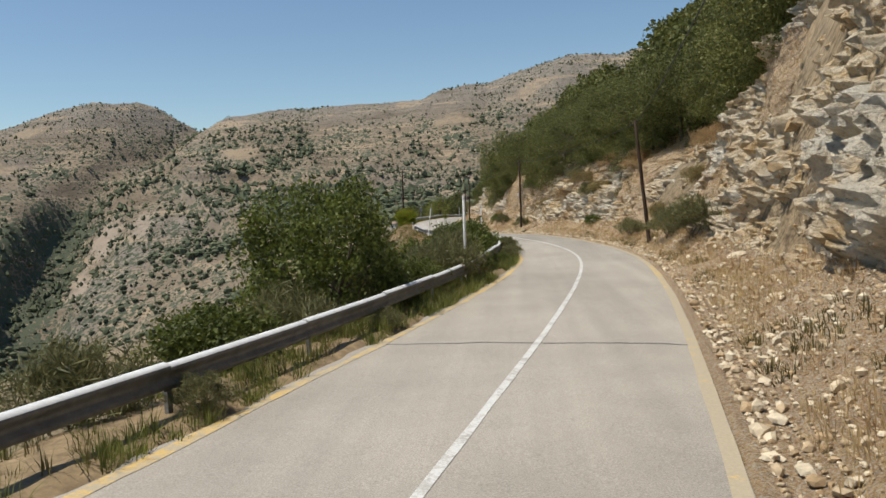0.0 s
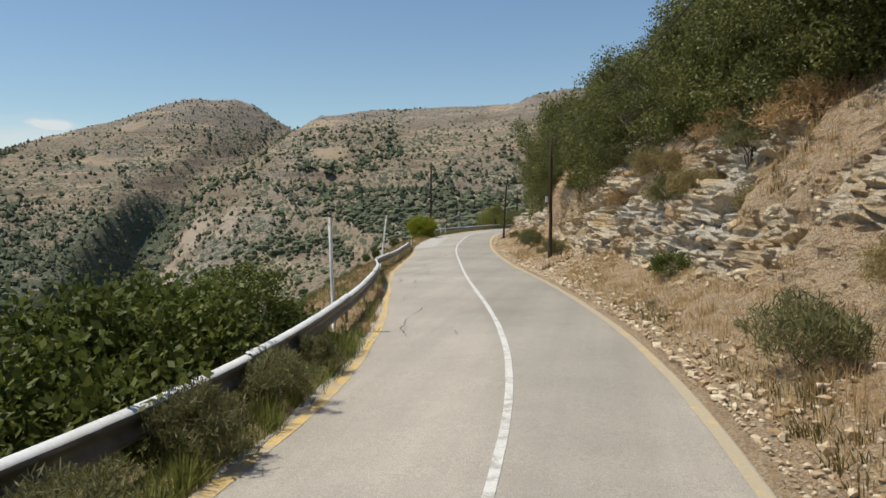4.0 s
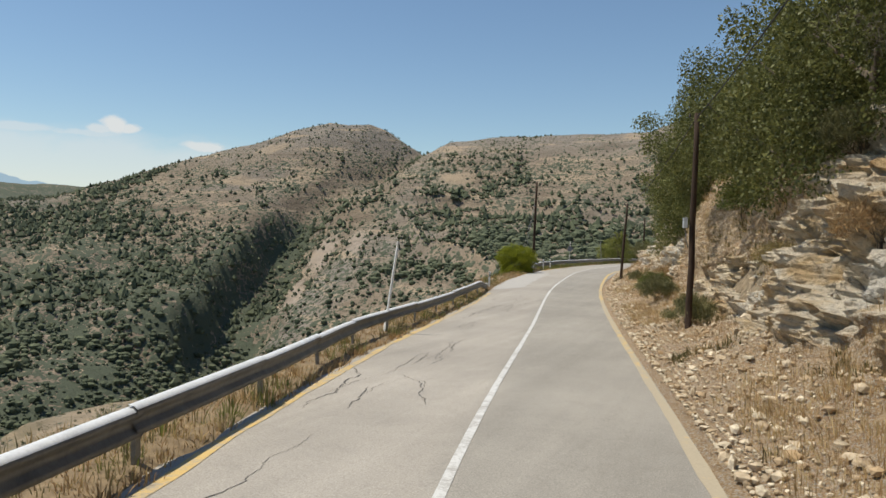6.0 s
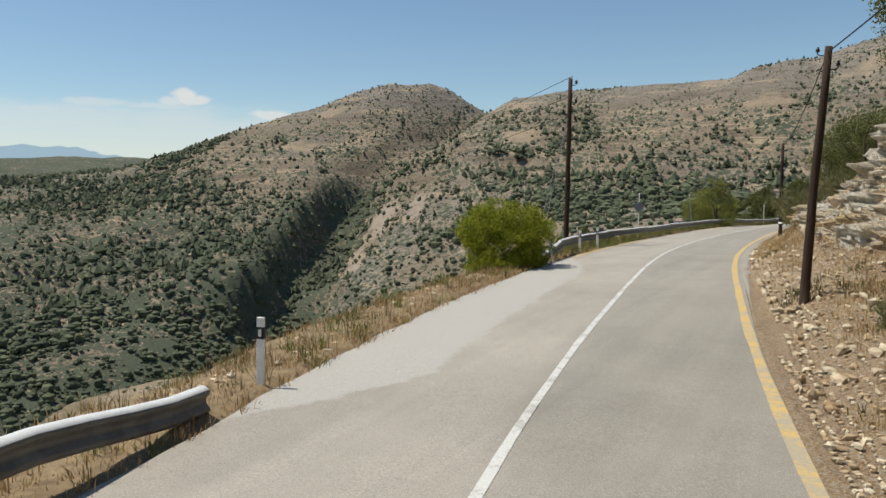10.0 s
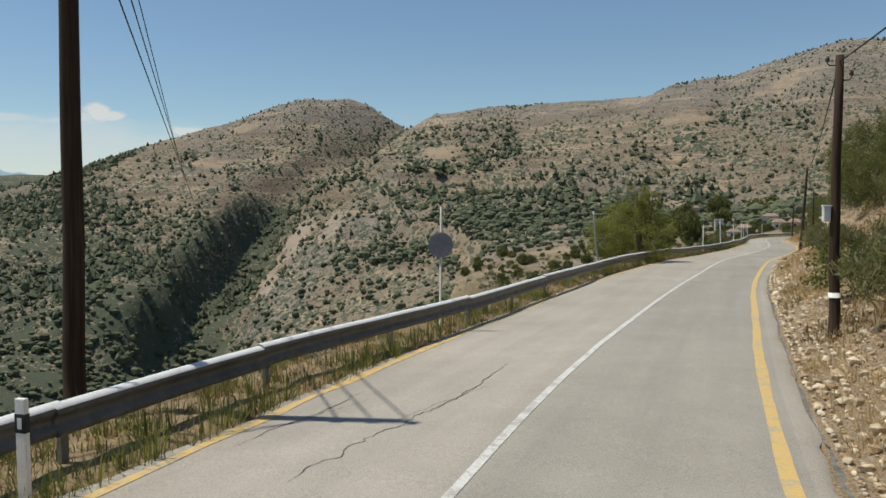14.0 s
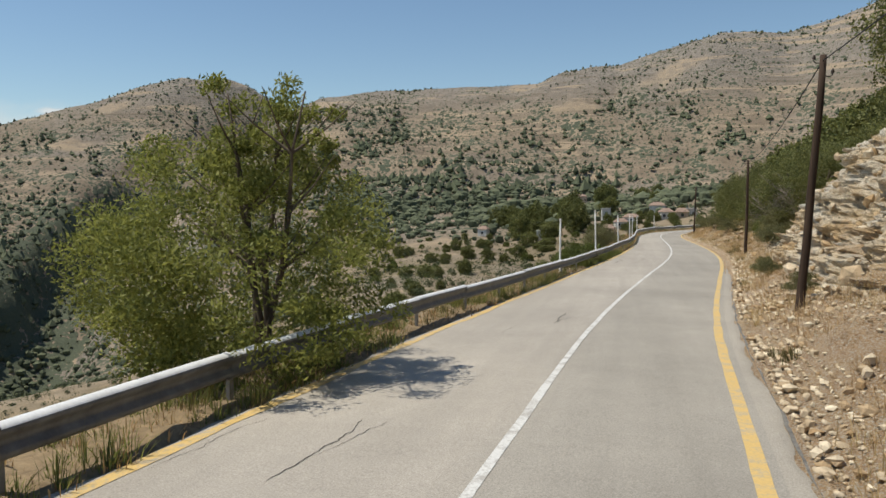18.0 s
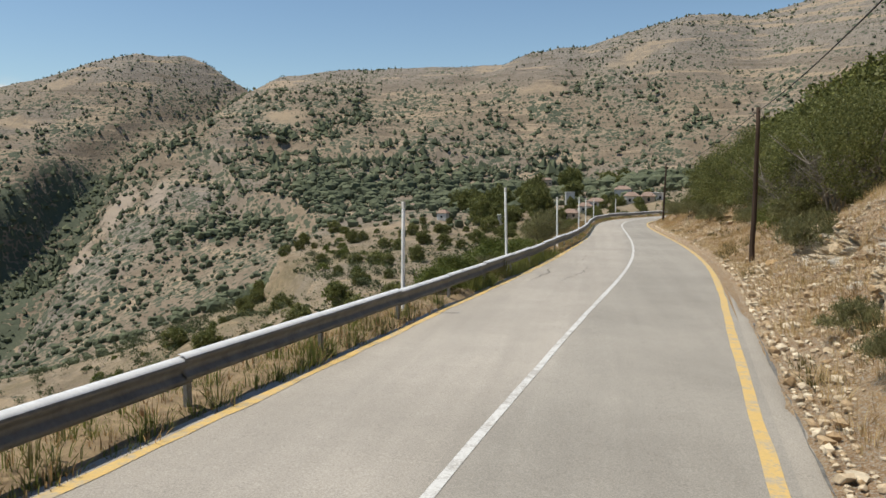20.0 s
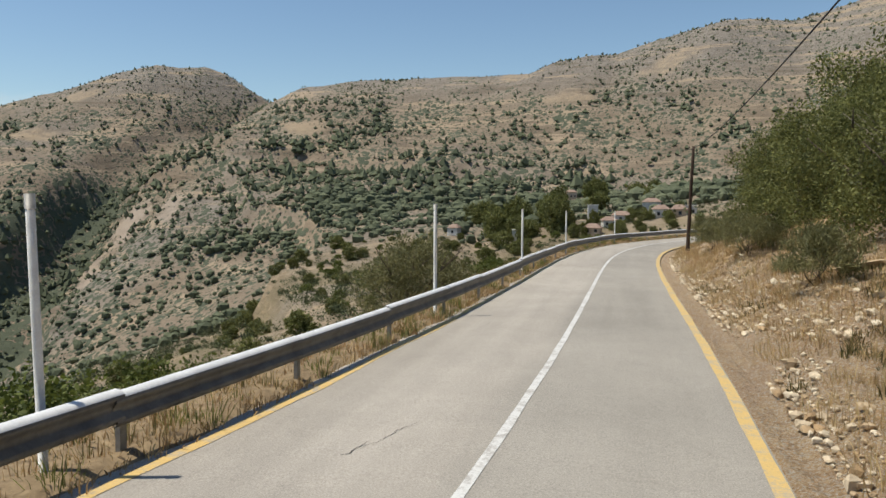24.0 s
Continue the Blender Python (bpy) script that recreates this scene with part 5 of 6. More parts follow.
bank_trees(19, 34, 7.6, 13, 10, 1.05, 1.4, 12)
bank_trees(34, 58, 6.9, 13, 20, 1.05, 1.5, 11)
bank_trees(8, 112, 11, 34, 64, 1.0, 1.5, 0)
bank_trees(57, 97, 6.0, 12, 28, 0.85, 1.2, 12)
bank_trees(108, 127, 6.0, 14, 9, 0.8, 1.1, 10)
bank_trees(127, 168, 6.0, 24, 20, 0.6, 1.0, 9)
bank_trees(165, 202, 7.0, 24, 26, 0.7, 1.15, 10)
bank_trees(202, 244, 4.3, 11, 24, 0.8, 1.25, 10)
bank_trees(236, 284, 4.4, 11, 15, 0.75, 1.1, 10)
bank_trees(200, 284, 12, 32, 36, 0.9, 1.3, 0)

for s, e, sc in [(13.5, 8.2, 1.3), (17.5, 8.4, 1.35), (24.0, 8.2, 1.2), (26.5, 7.0, 1.25), (21.5, 9.6, 1.5), (28.0, 5.6, 1.2), (30.5, 5.7, 1.5), (33.5, 6.2, 1.45), (28.0, 8.6, 1.5), (47.5, 6.6, 1.3), (53.0, 6.0, 1.35), (50.0, 5.7, 1.2), (58.0, 5.8, 1.2), (62.5, 5.0, 1.2), (66.0, 4.6, 1.25), (69.5, 4.5, 1.3), (73.0, 4.6, 1.2), (78.0, 4.9, 1.2), (37.0, 7.0, 1.4), (87.5, 5.0, 1.05), (91.0, 5.2, 1.15), (95.0, 4.4, 1.3), (98.0, 3.9, 1.15), (100.5, 4.4, 1.2), (92.5, 5.6, 1.5), (102.0, 5.4, 1.1), (127.0, 4.9, 0.95), (131.0, 5.5, 1.0),
                 (163.0, 4.9, 0.85), (167.0, 5.4, 0.9), (172.0, 5.8, 0.95)]:
    p = bank_at(s, e)
    plant(("oak", int(r.integers(3))), (p.x, p.y, p.z - 0.5 * sc), sc, 360 * r.random(), "holm_oak", "large holm oak leaning out over the rock cut", "tree", "holm oaks on the bank", 1.05)

for s, e, key, sc, nm, lab in [
        (12.5, 3.9, ("bush", 0), 0.75, "shrub", "small green shrub growing from the rock face"),
        (32.0, 1.7, ("broom", 0), 1.35, "broom_shrub", "large grey-green broom shrub at the foot of the rock"),
        (35.5, 1.5, ("broom", 1), 1.0, "broom_shrub", "grey-green broom shrub beside a leaning pole"),
        (42.0, 1.2, ("broom", 0), 0.8, "broom_shrub", "dry brownish broom shrub on the verge"),
        (51.3, 1.9, ("bush", 1), 0.5, "shrub", "small bright green shrub on the stony verge"),
        (56.5, 3.4, ("broom", 1), 0.8, "broom_shrub", "dry grey-green broom shrub on the bank"),
        (52.5, 4.2, ("broom", 1), 1.0, "broom_shrub", "dry olive shrub rooted in the rock face"),
        (59.0, 4.8, ("bush", 0), 0.9, "shrub", "green shrub hanging from the rock face"),
        (65.5, 4.4, ("broom", 0), 0.9, "broom_shrub", "dry olive shrub rooted in the rock face"),
        (76.0, 4.2, ("bush", 1), 0.8, "shrub", "green shrub hanging from the rock face"),
        (61.0, 4.2, ("broom", 0), 0.8, "broom_shrub", "dry grey-green broom shrub on the bank"),
        (49.2, 4.3, ("dry", 1), 1.3, "dry_shrub", "brown dry shrub spread over the rock face"),
        (50.8, 3.4, ("dry", 0), 0.8, "dry_shrub", "olive-brown dry shrub rooted in the rock face"),
        (54.6, 3.6, ("dry", 0), 0.9, "dry_shrub", "olive-brown dry shrub rooted in the rock face"),
        (55.4, 4.6, ("dry", 1), 1.0, "dry_shrub", "brown dry shrub spread over the rock face"),
        (57.6, 3.9, ("dry", 0), 1.0, "dry_shrub", "olive-brown dry shrub rooted in the rock face"),
        (62.6, 3.5, ("dry", 1), 0.8, "dry_shrub", "brown dry shrub at the foot of the rock"),
        (68.2, 3.3, ("dry", 0), 0.8, "dry_shrub", "olive-brown dry shrub at the foot of the rock"),
        (86.6, 2.6, ("dry", 1), 0.9, "dry_shrub", "brown dry shrub at the foot of the rock"),
        (88.6, 2.4, ("dry", 0), 0.8, "dry_shrub", "olive-brown dry shrub at the foot of the rock"),
        (38.6, 3.6, ("dry", 0), 1.1, "dry_shrub", "olive-brown dry shrub rooted in the rock face"),
        (36.0, 4.2, ("dry", 1), 1.0, "dry_shrub", "brown dry shrub spread over the rock face"),
        (43.6, 2.8, ("dry", 0), 0.8, "dry_shrub", "olive-brown dry shrub at the foot of the rock"),
        (71.6, 1.6, ("broom", 1), 0.75, "broom_shrub", "straw-green shrub at the foot of a pole"),
        (80.0, 1.6, ("broom", 0), 0.85, "broom_shrub", "low grey-green shrub on the verge"),
        (83.5, 1.9, ("bush", 0), 0.6, "shrub", "low green shrub among loose stones"),
        (97.0, 1.7, ("broom", 1), 0.55, "broom_shrub", "low grey-green shrub on the verge"),
        (104.5, 4.6, ("broom", 0), 0.7, "broom_shrub", "olive-green shrub on the rock spur"),
        (119.3, 2.6, ("broom", 0), 1.2, "broom_shrub", "straggling olive-brown shrub on the bank"),
        (123.0, 3.6, ("broom", 1), 1.3, "broom_shrub", "straggling olive-brown shrub on the bank"),
        (130.4, 2.0, ("broom", 0), 1.1, "broom_shrub", "straggling olive-green shrub on the bank"),
        (136.5, 1.9, ("bush", 1), 0.9, "shrub", "green shrub behind a wooden pole"),
        (139.9, 3.0, ("broom", 1), 1.2, "broom_shrub", "straggling olive-green shrub on the bank"),
        (147.5, 2.6, ("broom", 0), 1.0, "broom_shrub", "low olive-green shrub on the bank"),
        (155.0, 2.4, ("broom", 0), 1.1, "broom_shrub", "brown dry shrub on the bank"),
        (162.3, 2.8, ("broom", 1), 0.9, "broom_shrub", "brown dry shrub on the bank"),
        (174.4, 1.7, ("broom", 1), 0.5, "broom_shrub", "low grey-green shrub below pale rock"),
        (181.5, 1.3, ("broom", 0), 0.5, "broom_shrub", "grey-green broom shrub on the verge"),
        (184.6, 1.3, ("broom", 1), 0.5, "broom_shrub", "grey-green broom shrub on the verge"),
        (197.2, 2.4, ("broom", 0), 1.0, "broom_shrub", "dry brown shrub on the bank"),
        (205.6, 3.4, ("broom", 1), 1.2, "broom_shrub", "dry brown shrub on the bank"),
        (215.6, 2.9, ("broom", 0), 1.1, "broom_shrub", "round grey-green broom shrub on dry grass"),
        (222.1, 2.1, ("broom", 1), 0.95, "broom_shrub", "round grey-green broom shrub on dry grass"),
        (230.6, 2.4, ("broom", 0), 1.0, "broom_shrub", "low grey-green shrub on dry grass"),
        (240.6, 2.0, ("broom", 1), 1.0, "broom_shrub", "low grey-green shrub on dry grass"),
        (249.6, 2.2, ("broom", 0), 1.0, "broom_shrub", "low grey-green shrub near the bend"),
        (33.0, 9.5, ("bare", 0), 1.2, "bare_shrub", "leafless grey shrub among the oaks"),
        (64.0, 5.0, ("bare", 0), 1.1, "bare_shrub", "leafless grey shrub hanging over the rock"),
        (205.5, 4.3, ("bare", 0), 1.3, "bare_shrub", "leafless grey shrub at the foot of the oaks"),
        (208.8, 3.8, ("bare", 0), 1.1, "bare_shrub", "leafless grey shrub at the foot of the oaks"),
        (207.0, 3.0, ("bush", 1), 1.0, "shrub", "dark green shrub below leafless branches"),
        (212.6, 6.4, ("bare", 0), 1.2, "bare_shrub", "leafless grey shrub among the oaks"),
        (218.6, 7.0, ("bare", 0), 1.3, "bare_shrub", "leafless grey shrub among the oaks"),
        (228.6, 6.2, ("bare", 0), 1.1, "bare_shrub", "leafless grey shrub among the oaks")]:
    p = bank_at(s, e)
    plant(key, (p.x, p.y, p.z - 0.12), sc, 360 * r.random(), nm, lab, "shrub", "shrubs on the bank")

# valley side: trees and bushes behind the rail
for s, d, key, sc, st, nm, lab, cat in [
        (17.6, -5.9, ("leafy", 0), 1.4, 1.08, "leafy_tree", "bushy fresh green tree behind the guard rail", "tree"),
        (20.5, -7.2, ("leafy", 0), 0.95, 1.0, "leafy_tree", "bushy fresh green tree behind the guard rail", "tree"),
        (24.5, -6.9, ("leafy", 0), 1.15, 1.0, "leafy_tree", "bushy fresh green tree behind the guard rail", "tree"),
        (27.0, -8.8, ("leafy", 0), 1.75, 1.15, "leafy_tree", "tall dark green tree rising from the slope", "tree"),
        (25.4, -5.2, ("broom", 1), 1.2, 1.15, "broom_shrub", "tall feathery brown-green broom behind the guard rail", "shrub"),
        (27.2, -5.4, ("broom", 0), 1.25, 1.15, "broom_shrub", "tall feathery brown-green broom behind the guard rail", "shrub"),
        (28.5, -5.8, ("broom", 0), 1.45, 1.1, "broom_shrub", "tall feathery green broom behind the guard rail", "shrub"),
        (30.8, -5.6, ("broom", 1), 1.4, 1.05, "broom_shrub", "tall feathery green broom behind the guard rail", "shrub"),
        (27.0, -8.0, ("leafy", 0), 1.1, 0.9, "leafy_tree", "bushy green tree below the road", "tree"),
        (33.5, -5.8, ("bush", 0), 1.5, 1.0, "shrub", "dense green shrub behind the guard rail", "shrub"),
        (36.5, -5.6, ("bush", 1), 1.6, 1.0, "shrub", "dense green shrub behind the guard rail", "shrub"),
        (39.0, -5.2, ("bush", 0), 1.5, 1.05, "shrub", "dense green shrub behind the guard rail", "shrub"),
        (41.5, -5.0, ("bush", 1), 1.3, 1.0, "shrub", "dense green shrub behind the guard rail", "shrub"),
        (12.0, -5.6, ("bush", 1), 1.1, 0.9, "shrub", "straggling green shrub behind the guard rail", "shrub"),
        (21.0, -4.5, ("bush", 1), 0.85, 0.9, "shrub", "straggling green shrub behind the guard rail", "shrub"),
        (23.6, -4.2, ("broom", 0), 1.0, 1.1, "broom_shrub", "brownish green broom behind the guard rail", "shrub"),
        (25.6, -4.3, ("broom", 1), 1.1, 1.2, "broom_shrub", "brownish green broom behind the guard rail", "shrub"),
        (28.0, -4.2, ("bush", 0), 0.8, 1.0, "shrub", "straggling green shrub behind the guard rail", "shrub"),
        (18.0, -4.6, ("broom", 0), 0.9, 0.9, "broom_shrub", "brownish green broom behind the guard rail", "shrub"),
        (193.0, -4.6, ("bush", 1), 0.7, 0.9, "shrub", "leafy green shrub behind the guard rail", "shrub"),
        (195.4, -4.2, ("broom", 0), 0.7, 0.8, "broom_shrub", "leafy weeds crowding the guard rail", "shrub"),
        (191.0, -4.3, ("bush", 0), 0.6, 0.8, "shrub", "leafy weeds crowding the guard rail", "shrub"),
        (8.5, -5.6, ("broom", 1), 1.1, 0.9, "broom_shrub", "low green broom behind the guard rail", "shrub"),
        (14.5, -5.4, ("broom", 0), 1.2, 0.9, "broom_shrub", "low green broom behind the guard rail", "shrub"),
        (22.0, -5.2, ("bush", 0), 1.0, 0.9, "shrub", "low green shrub behind the guard rail", "shrub"),
        (34.2, -3.05, ("broom", 1), 0.5, 0.9, "broom_shrub", "green broom growing through the guard rail", "shrub"),
        (36.4, -3.0, ("broom", 0), 0.55, 0.9, "broom_shrub", "green broom growing through the guard rail", "shrub"),
        (38.6, -3.0, ("broom", 1), 0.6, 1.0, "broom_shrub", "green broom growing through the guard rail", "shrub"),
        (41.0, -3.05, ("broom", 0), 0.6, 1.0, "broom_shrub", "green broom growing through the guard rail", "shrub"),
        (43.2, -3.1, ("broom", 1), 0.5, 0.9, "broom_shrub", "green broom growing through the guard rail", "shrub"),
        (31.5, -3.2, ("bush", 0), 0.4, 0.9, "shrub", "green weeds crowding the guard rail", "shrub"),
        (15.0, -3.4, ("broom", 0), 0.4, 0.9, "broom_shrub", "green weeds crowding the guard rail", "shrub"),
        (8.6, -3.6, ("broom", 1), 0.45, 0.9, "broom_shrub", "pale green broom under the guard rail", "shrub"),
        (47.5, -7.2, ("leafy", 0), 1.35, 1.0, "leafy_tree", "dark green bushy tree below the road", "tree"),
        (50.5, -8.4, ("leafy", 0), 1.2, 1.0, "leafy_tree", "dark green bushy tree below the road", "tree"),
        (46.2, -5.3, ("leafy", 0), 0.95, 0.9, "leafy_tree", "dark green bushy tree behind the guard rail", "tree"),
        (62.0, -7.0, ("bush", 0), 1.0, 0.8, "shrub", "low green shrub on the slope", "shrub"),
        (74.0, -7.6, ("broom", 0), 1.2, 0.9, "broom_shrub", "low dry shrub on the slope", "shrub"),
        (81.0, -7.4, ("bush", 1), 1.2, 0.8, "shrub", "low green shrub on the slope", "shrub"),
        (86.0, -7.0, ("broom", 1), 1.1, 0.9, "broom_shrub", "low dry shrub on the slope", "shrub"),
        (109.4, -4.65, ("lime", 0), 1.03, 0.95, "round_shrub", "rounded yellow-green feathery shrub at the road's edge", "shrub"),
        (162.8, -4.5, ("feathery", 0), 1.0, 1.0, "feathery_tree", "slender many-stemmed tree with fine yellow-green leaves", "tree"),
        (124.2, -8.5, ("bush", 0), 1.0, 0.9, "shrub", "dark green shrub at the foot of the power pole", "shrub"),
        (128.5, -7.2, ("bush", 1), 0.9, 0.9, "shrub", "green shrub on the slope behind the rail", "shrub"),
        (133.6, -6.6, ("bush", 0), 0.9, 0.9, "shrub", "green shrub on the slope behind the rail", "shrub"),
        (138.2, -6.9, ("bush", 1), 1.0, 0.9, "shrub", "green shrub on the slope behind the rail", "shrub"),
        (143.0, -7.4, ("broom", 0), 1.0, 0.9, "broom_shrub", "olive green broom on the slope behind the rail", "shrub"),
        (205.6, -6.6, ("bush", 1), 1.3, 0.9, "shrub", "bright green shrub on the slope", "shrub"),
        (209.1, -6.4, ("bush", 0), 1.4, 0.9, "shrub", "bright green shrub on the slope", "shrub"),
        (212.6, -6.2, ("bush", 1), 1.3, 0.9, "shrub", "bright green shrub on the slope", "shrub"),
        (216.6, -6.4, ("bush", 0), 1.2, 0.9, "shrub", "bright green shrub on the slope", "shrub"),
        (199.4, -7.0, ("leafy", 0), 0.9, 0.8, "leafy_tree", "bushy green tree below the guard rail", "tree"),
        (229.6, -6.2, ("olive", 0), 1.3, 1.0, "leafy_tree", "olive green bushy tree behind the guard rail", "tree"),
        (233.0, -6.4, ("olive", 0), 1.25, 1.0, "leafy_tree", "olive green bushy tree behind the guard rail", "tree"),
        (235.6, -6.6, ("olive", 0), 1.0, 0.85, "leafy_tree", "olive green bushy tree behind the guard rail", "tree"),
        (244.6, -6.0, ("bush", 1), 1.3, 0.9, "shrub", "green shrub behind the guard rail", "shrub")]:
    x, y = (float(v) for v in on_road(s, d))
    plant(key, (x, y, float(land(x, y, False)) - 0.1), sc, 0 if key[0] == "feathery" else 360 * r.random(), nm, lab, cat, "plants on the valley side", st)

# green cover further down the valley side
for v, m in enumerate((GREEN_LEAF, OAK_LEAF, BROOM)):
    c, q = crown_clumps(280 + v, 46, 1.25, 1.0, 0.85, 0.3, 0.6, -0.4)
    plant_kind(("cover", v), limbs(380 + v, 1.0, 1.0, 3, 0.04, BARK, 1), leaf_cloud("crown", c, q, 34, 0.22, 0.6, m, 480 + v))
for k in range(290):
    s = 2 + 300 * r.random() if k < 170 else 175 + 150 * r.random()
    d = -8.0 - 34 * r.random() ** 1.2 if k < 170 else -8 - 75 * r.random()
    x, y = (float(v) for v in on_road(s, d))
    if 52 < s < 150 and r.random() < 0.3:
        continue
    key = ("cover", int(r.choice(3, p=[0.45, 0.3, 0.25])))
    plant(key, (x, y, float(land(x, y)) - 0.15), 0.5 + 1.4 * r.random() ** 2, 360 * r.random(), "slope_shrub", "green scrub on the slope below the road", "shrub", "plants on the valley side", 0.8 + 0.4 * r.random())


# ---------------------------------------------------------------- grass and weeds
def tufts(name, places, heights, spread, blades, material, seed, label, width=0.012):
    r = np.random.default_rng(seed)
    places = np.asarray(places, float)
    n = len(places) * blades
    base = np.repeat(places, blades, 0)
    h = np.repeat(np.asarray(heights, float), blades) * (0.45 + 0.75 * r.random(n))
    a = 2 * math.pi * r.random(n)
    out = spread * r.random(n)
    root = base + np.stack([np.cos(a) * out * 0.5, np.sin(a) * out * 0.5, np.full(n, -0.05)], -1)
    lean = 0.9 * r.random(n) ** 1.5
    tip = root + np.stack([np.cos(a) * h * lean, np.sin(a) * h * lean, h * (1 - 0.4 * lean)], -1)
    bend = (root + tip) / 2 + np.stack([-np.cos(a) * h * 0.06, -np.sin(a) * h * 0.06, h * 0.08], -1)
    b = a + math.pi / 2 + r.normal(size=n) * 0.6
    w = (width * (0.7 + 0.8 * r.random(n)))[:, None] * np.stack([np.cos(b), np.sin(b), 0 * b], -1)
    V = np.stack([root - w / 2, root + w / 2, bend + w / 2, tip, bend - w / 2], 1).reshape(-1, 3)
    i = np.arange(n)[:, None] * 5
    me = bpy.data.meshes.new(name)
    quads, tris = i + np.array([[0, 1, 2, 4]]), i + np.array([[4, 2, 3]])
    me.vertices.add(len(V))
    me.vertices.foreach_set("co", V.astype(np.float32).ravel())
    loops = np.concatenate([quads.ravel(), tris.ravel()]).astype(np.int32)
    me.loops.add(len(loops))
    me.loops.foreach_set("vertex_index", loops)
    me.polygons.add(2 * n)
    me.polygons.foreach_set("loop_start", np.concatenate([np.arange(n) * 4, 4 * n + np.arange(n) * 3]).astype(np.int32))
    me.update(calc_edges=True)
    me.materials.append(material)
    return tagged(new(name, me), label, "grass", kind="stuff")


def verge(s, d):
    x, y = on_road(s, d)
    return np.stack([x, y, land(x, y, False)], -1)


s = -12 + 300 * r.random(19000)
d = -half_left(s) - 0.28 - 3.4 * r.random(19000) ** 1.6
keep = (fbm(s / 3.0, d / 1.5, octaves=3, seed=91) > -0.45)
green = (s < 47) | ((s > 188) & (s < 206)) | (r.random(len(s)) < 0.1 + 0.35 * smooth(112, 122, s) * (1 - smooth(180, 190, s)))
pl = verge(s, d)
kerbside = -d - half_left(s) < rail_off(s) + 0.1
keep &= ~kerbside | (r.random(len(s)) < 0.8)
brown = r.random(len(s)) < 0.66
m1 = keep & ~green & ~brown
m4 = ~green & brown & (~kerbside | (r.random(len(s)) < 0.75))
m2 = keep & green
tufts("dry_brush", pl[m4], (0.08 + 0.26 * r.random(m4.sum()) ** 1.3) * np.where(kerbside[m4], 0.75, 1.0), 0.5, 15, BRUSH, 507, "brown dry weeds along the guard rail")
tufts("dry_grass", pl[m1], (0.07 + 0.26 * r.random(m1.sum()) ** 1.3) * np.where(kerbside[m1], 0.75, 1.0), 0.36, 13, STRAW, 501, "dry straw-coloured grass along the guard rail")
tufts("roadside_weeds", pl[m2], 0.12 + 0.36 * r.random(m2.sum()) ** 1.3, 0.42, 30, GREEN_WEED, 502, "green and brown weeds along the guard rail", 0.010)
s = -10 + 280 * r.random(4200)
d = -half_left(s) - 0.45 - 3.2 * r.random(4200)
m3 = fbm(s / 2.2, d, octaves=2, seed=92) > -0.15
tufts("roadside_weeds", verge(s, d)[m3], 0.16 + 0.34 * r.random(m3.sum()) ** 1.5, 0.3, 16, WEED, 503, "brownish green weeds on the valley verge", 0.011)
S, E = -8 + 290 * r.random(34000), 0.35 + 7.5 * r.random(34000) ** 1.2
ii = np.clip(np.round((S - rs[0]) / RSTEP).astype(int), 0, len(rs) - 1)
jj = np.clip(np.searchsorted(re, E), 0, len(re) - 1)
pl = BANK_GRID[ii, jj]
ok = (ROCKY[ii, jj] < 0.5) & (fbm(S / 4, E / 2.5, octaves=3, seed=93) + 0.45 * smooth(193, 209, S) > -0.12)
tufts("dry_grass", pl[ok], 0.10 + 0.30 * r.random(ok.sum()) ** 1.5, 0.5, 14, STRAW, 504, "dry straw-coloured grass on the stony bank", 0.008)
ok2 = (ROCKY[ii, jj] < 0.7) & (fbm(S / 3, E / 2, octaves=3, seed=94) > 0.45)
ok3 = (ROCKY[ii, jj] < 0.8) & (fbm(S / 2.5, E / 2.0, octaves=3, seed=96) > -0.25) & (E > 0.8)
tufts("dry_brush", pl[ok3], 0.08 + 0.26 * r.random(ok3.sum()) ** 1.5, 0.6, 14, BRUSH, 506, "brown dry brush over the stony bank", 0.008)
tufts("bank_weeds", pl[ok2], 0.1 + 0.2 * r.random(ok2.sum()), 0.35, 12, WEED, 505, "olive-brown weeds on the stony bank", 0.014)

# ---------------------------------------------------------------- stones


def lump(seed, detail=1, rough=0.3, flat=0.65):
    bm = bmesh.new()
    bmesh.ops.create_icosphere(bm, subdivisions=detail, radius=0.5)
    r = np.random.default_rng(seed)
    planes = [(Vector(r.normal(size=3)).normalized(), 0.16 + 0.2 * r.random()) for _ in range(8)]
    for v in bm.verts:
        for nrm, dist in planes:
            k = v.co.dot(nrm) - dist
            if k > 0:
                v.co -= nrm * k
        v.co *= 1 + rough * 0.25 * (r.random() - 0.5)
        v.co.z *= flat
    bm.verts.ensure_lookup_table()
    V = np.array([v.co[:] for v in bm.verts])
    F = np.array([[v.index for v in f.verts] for f in bm.faces])
    bm.free()
    return V, F


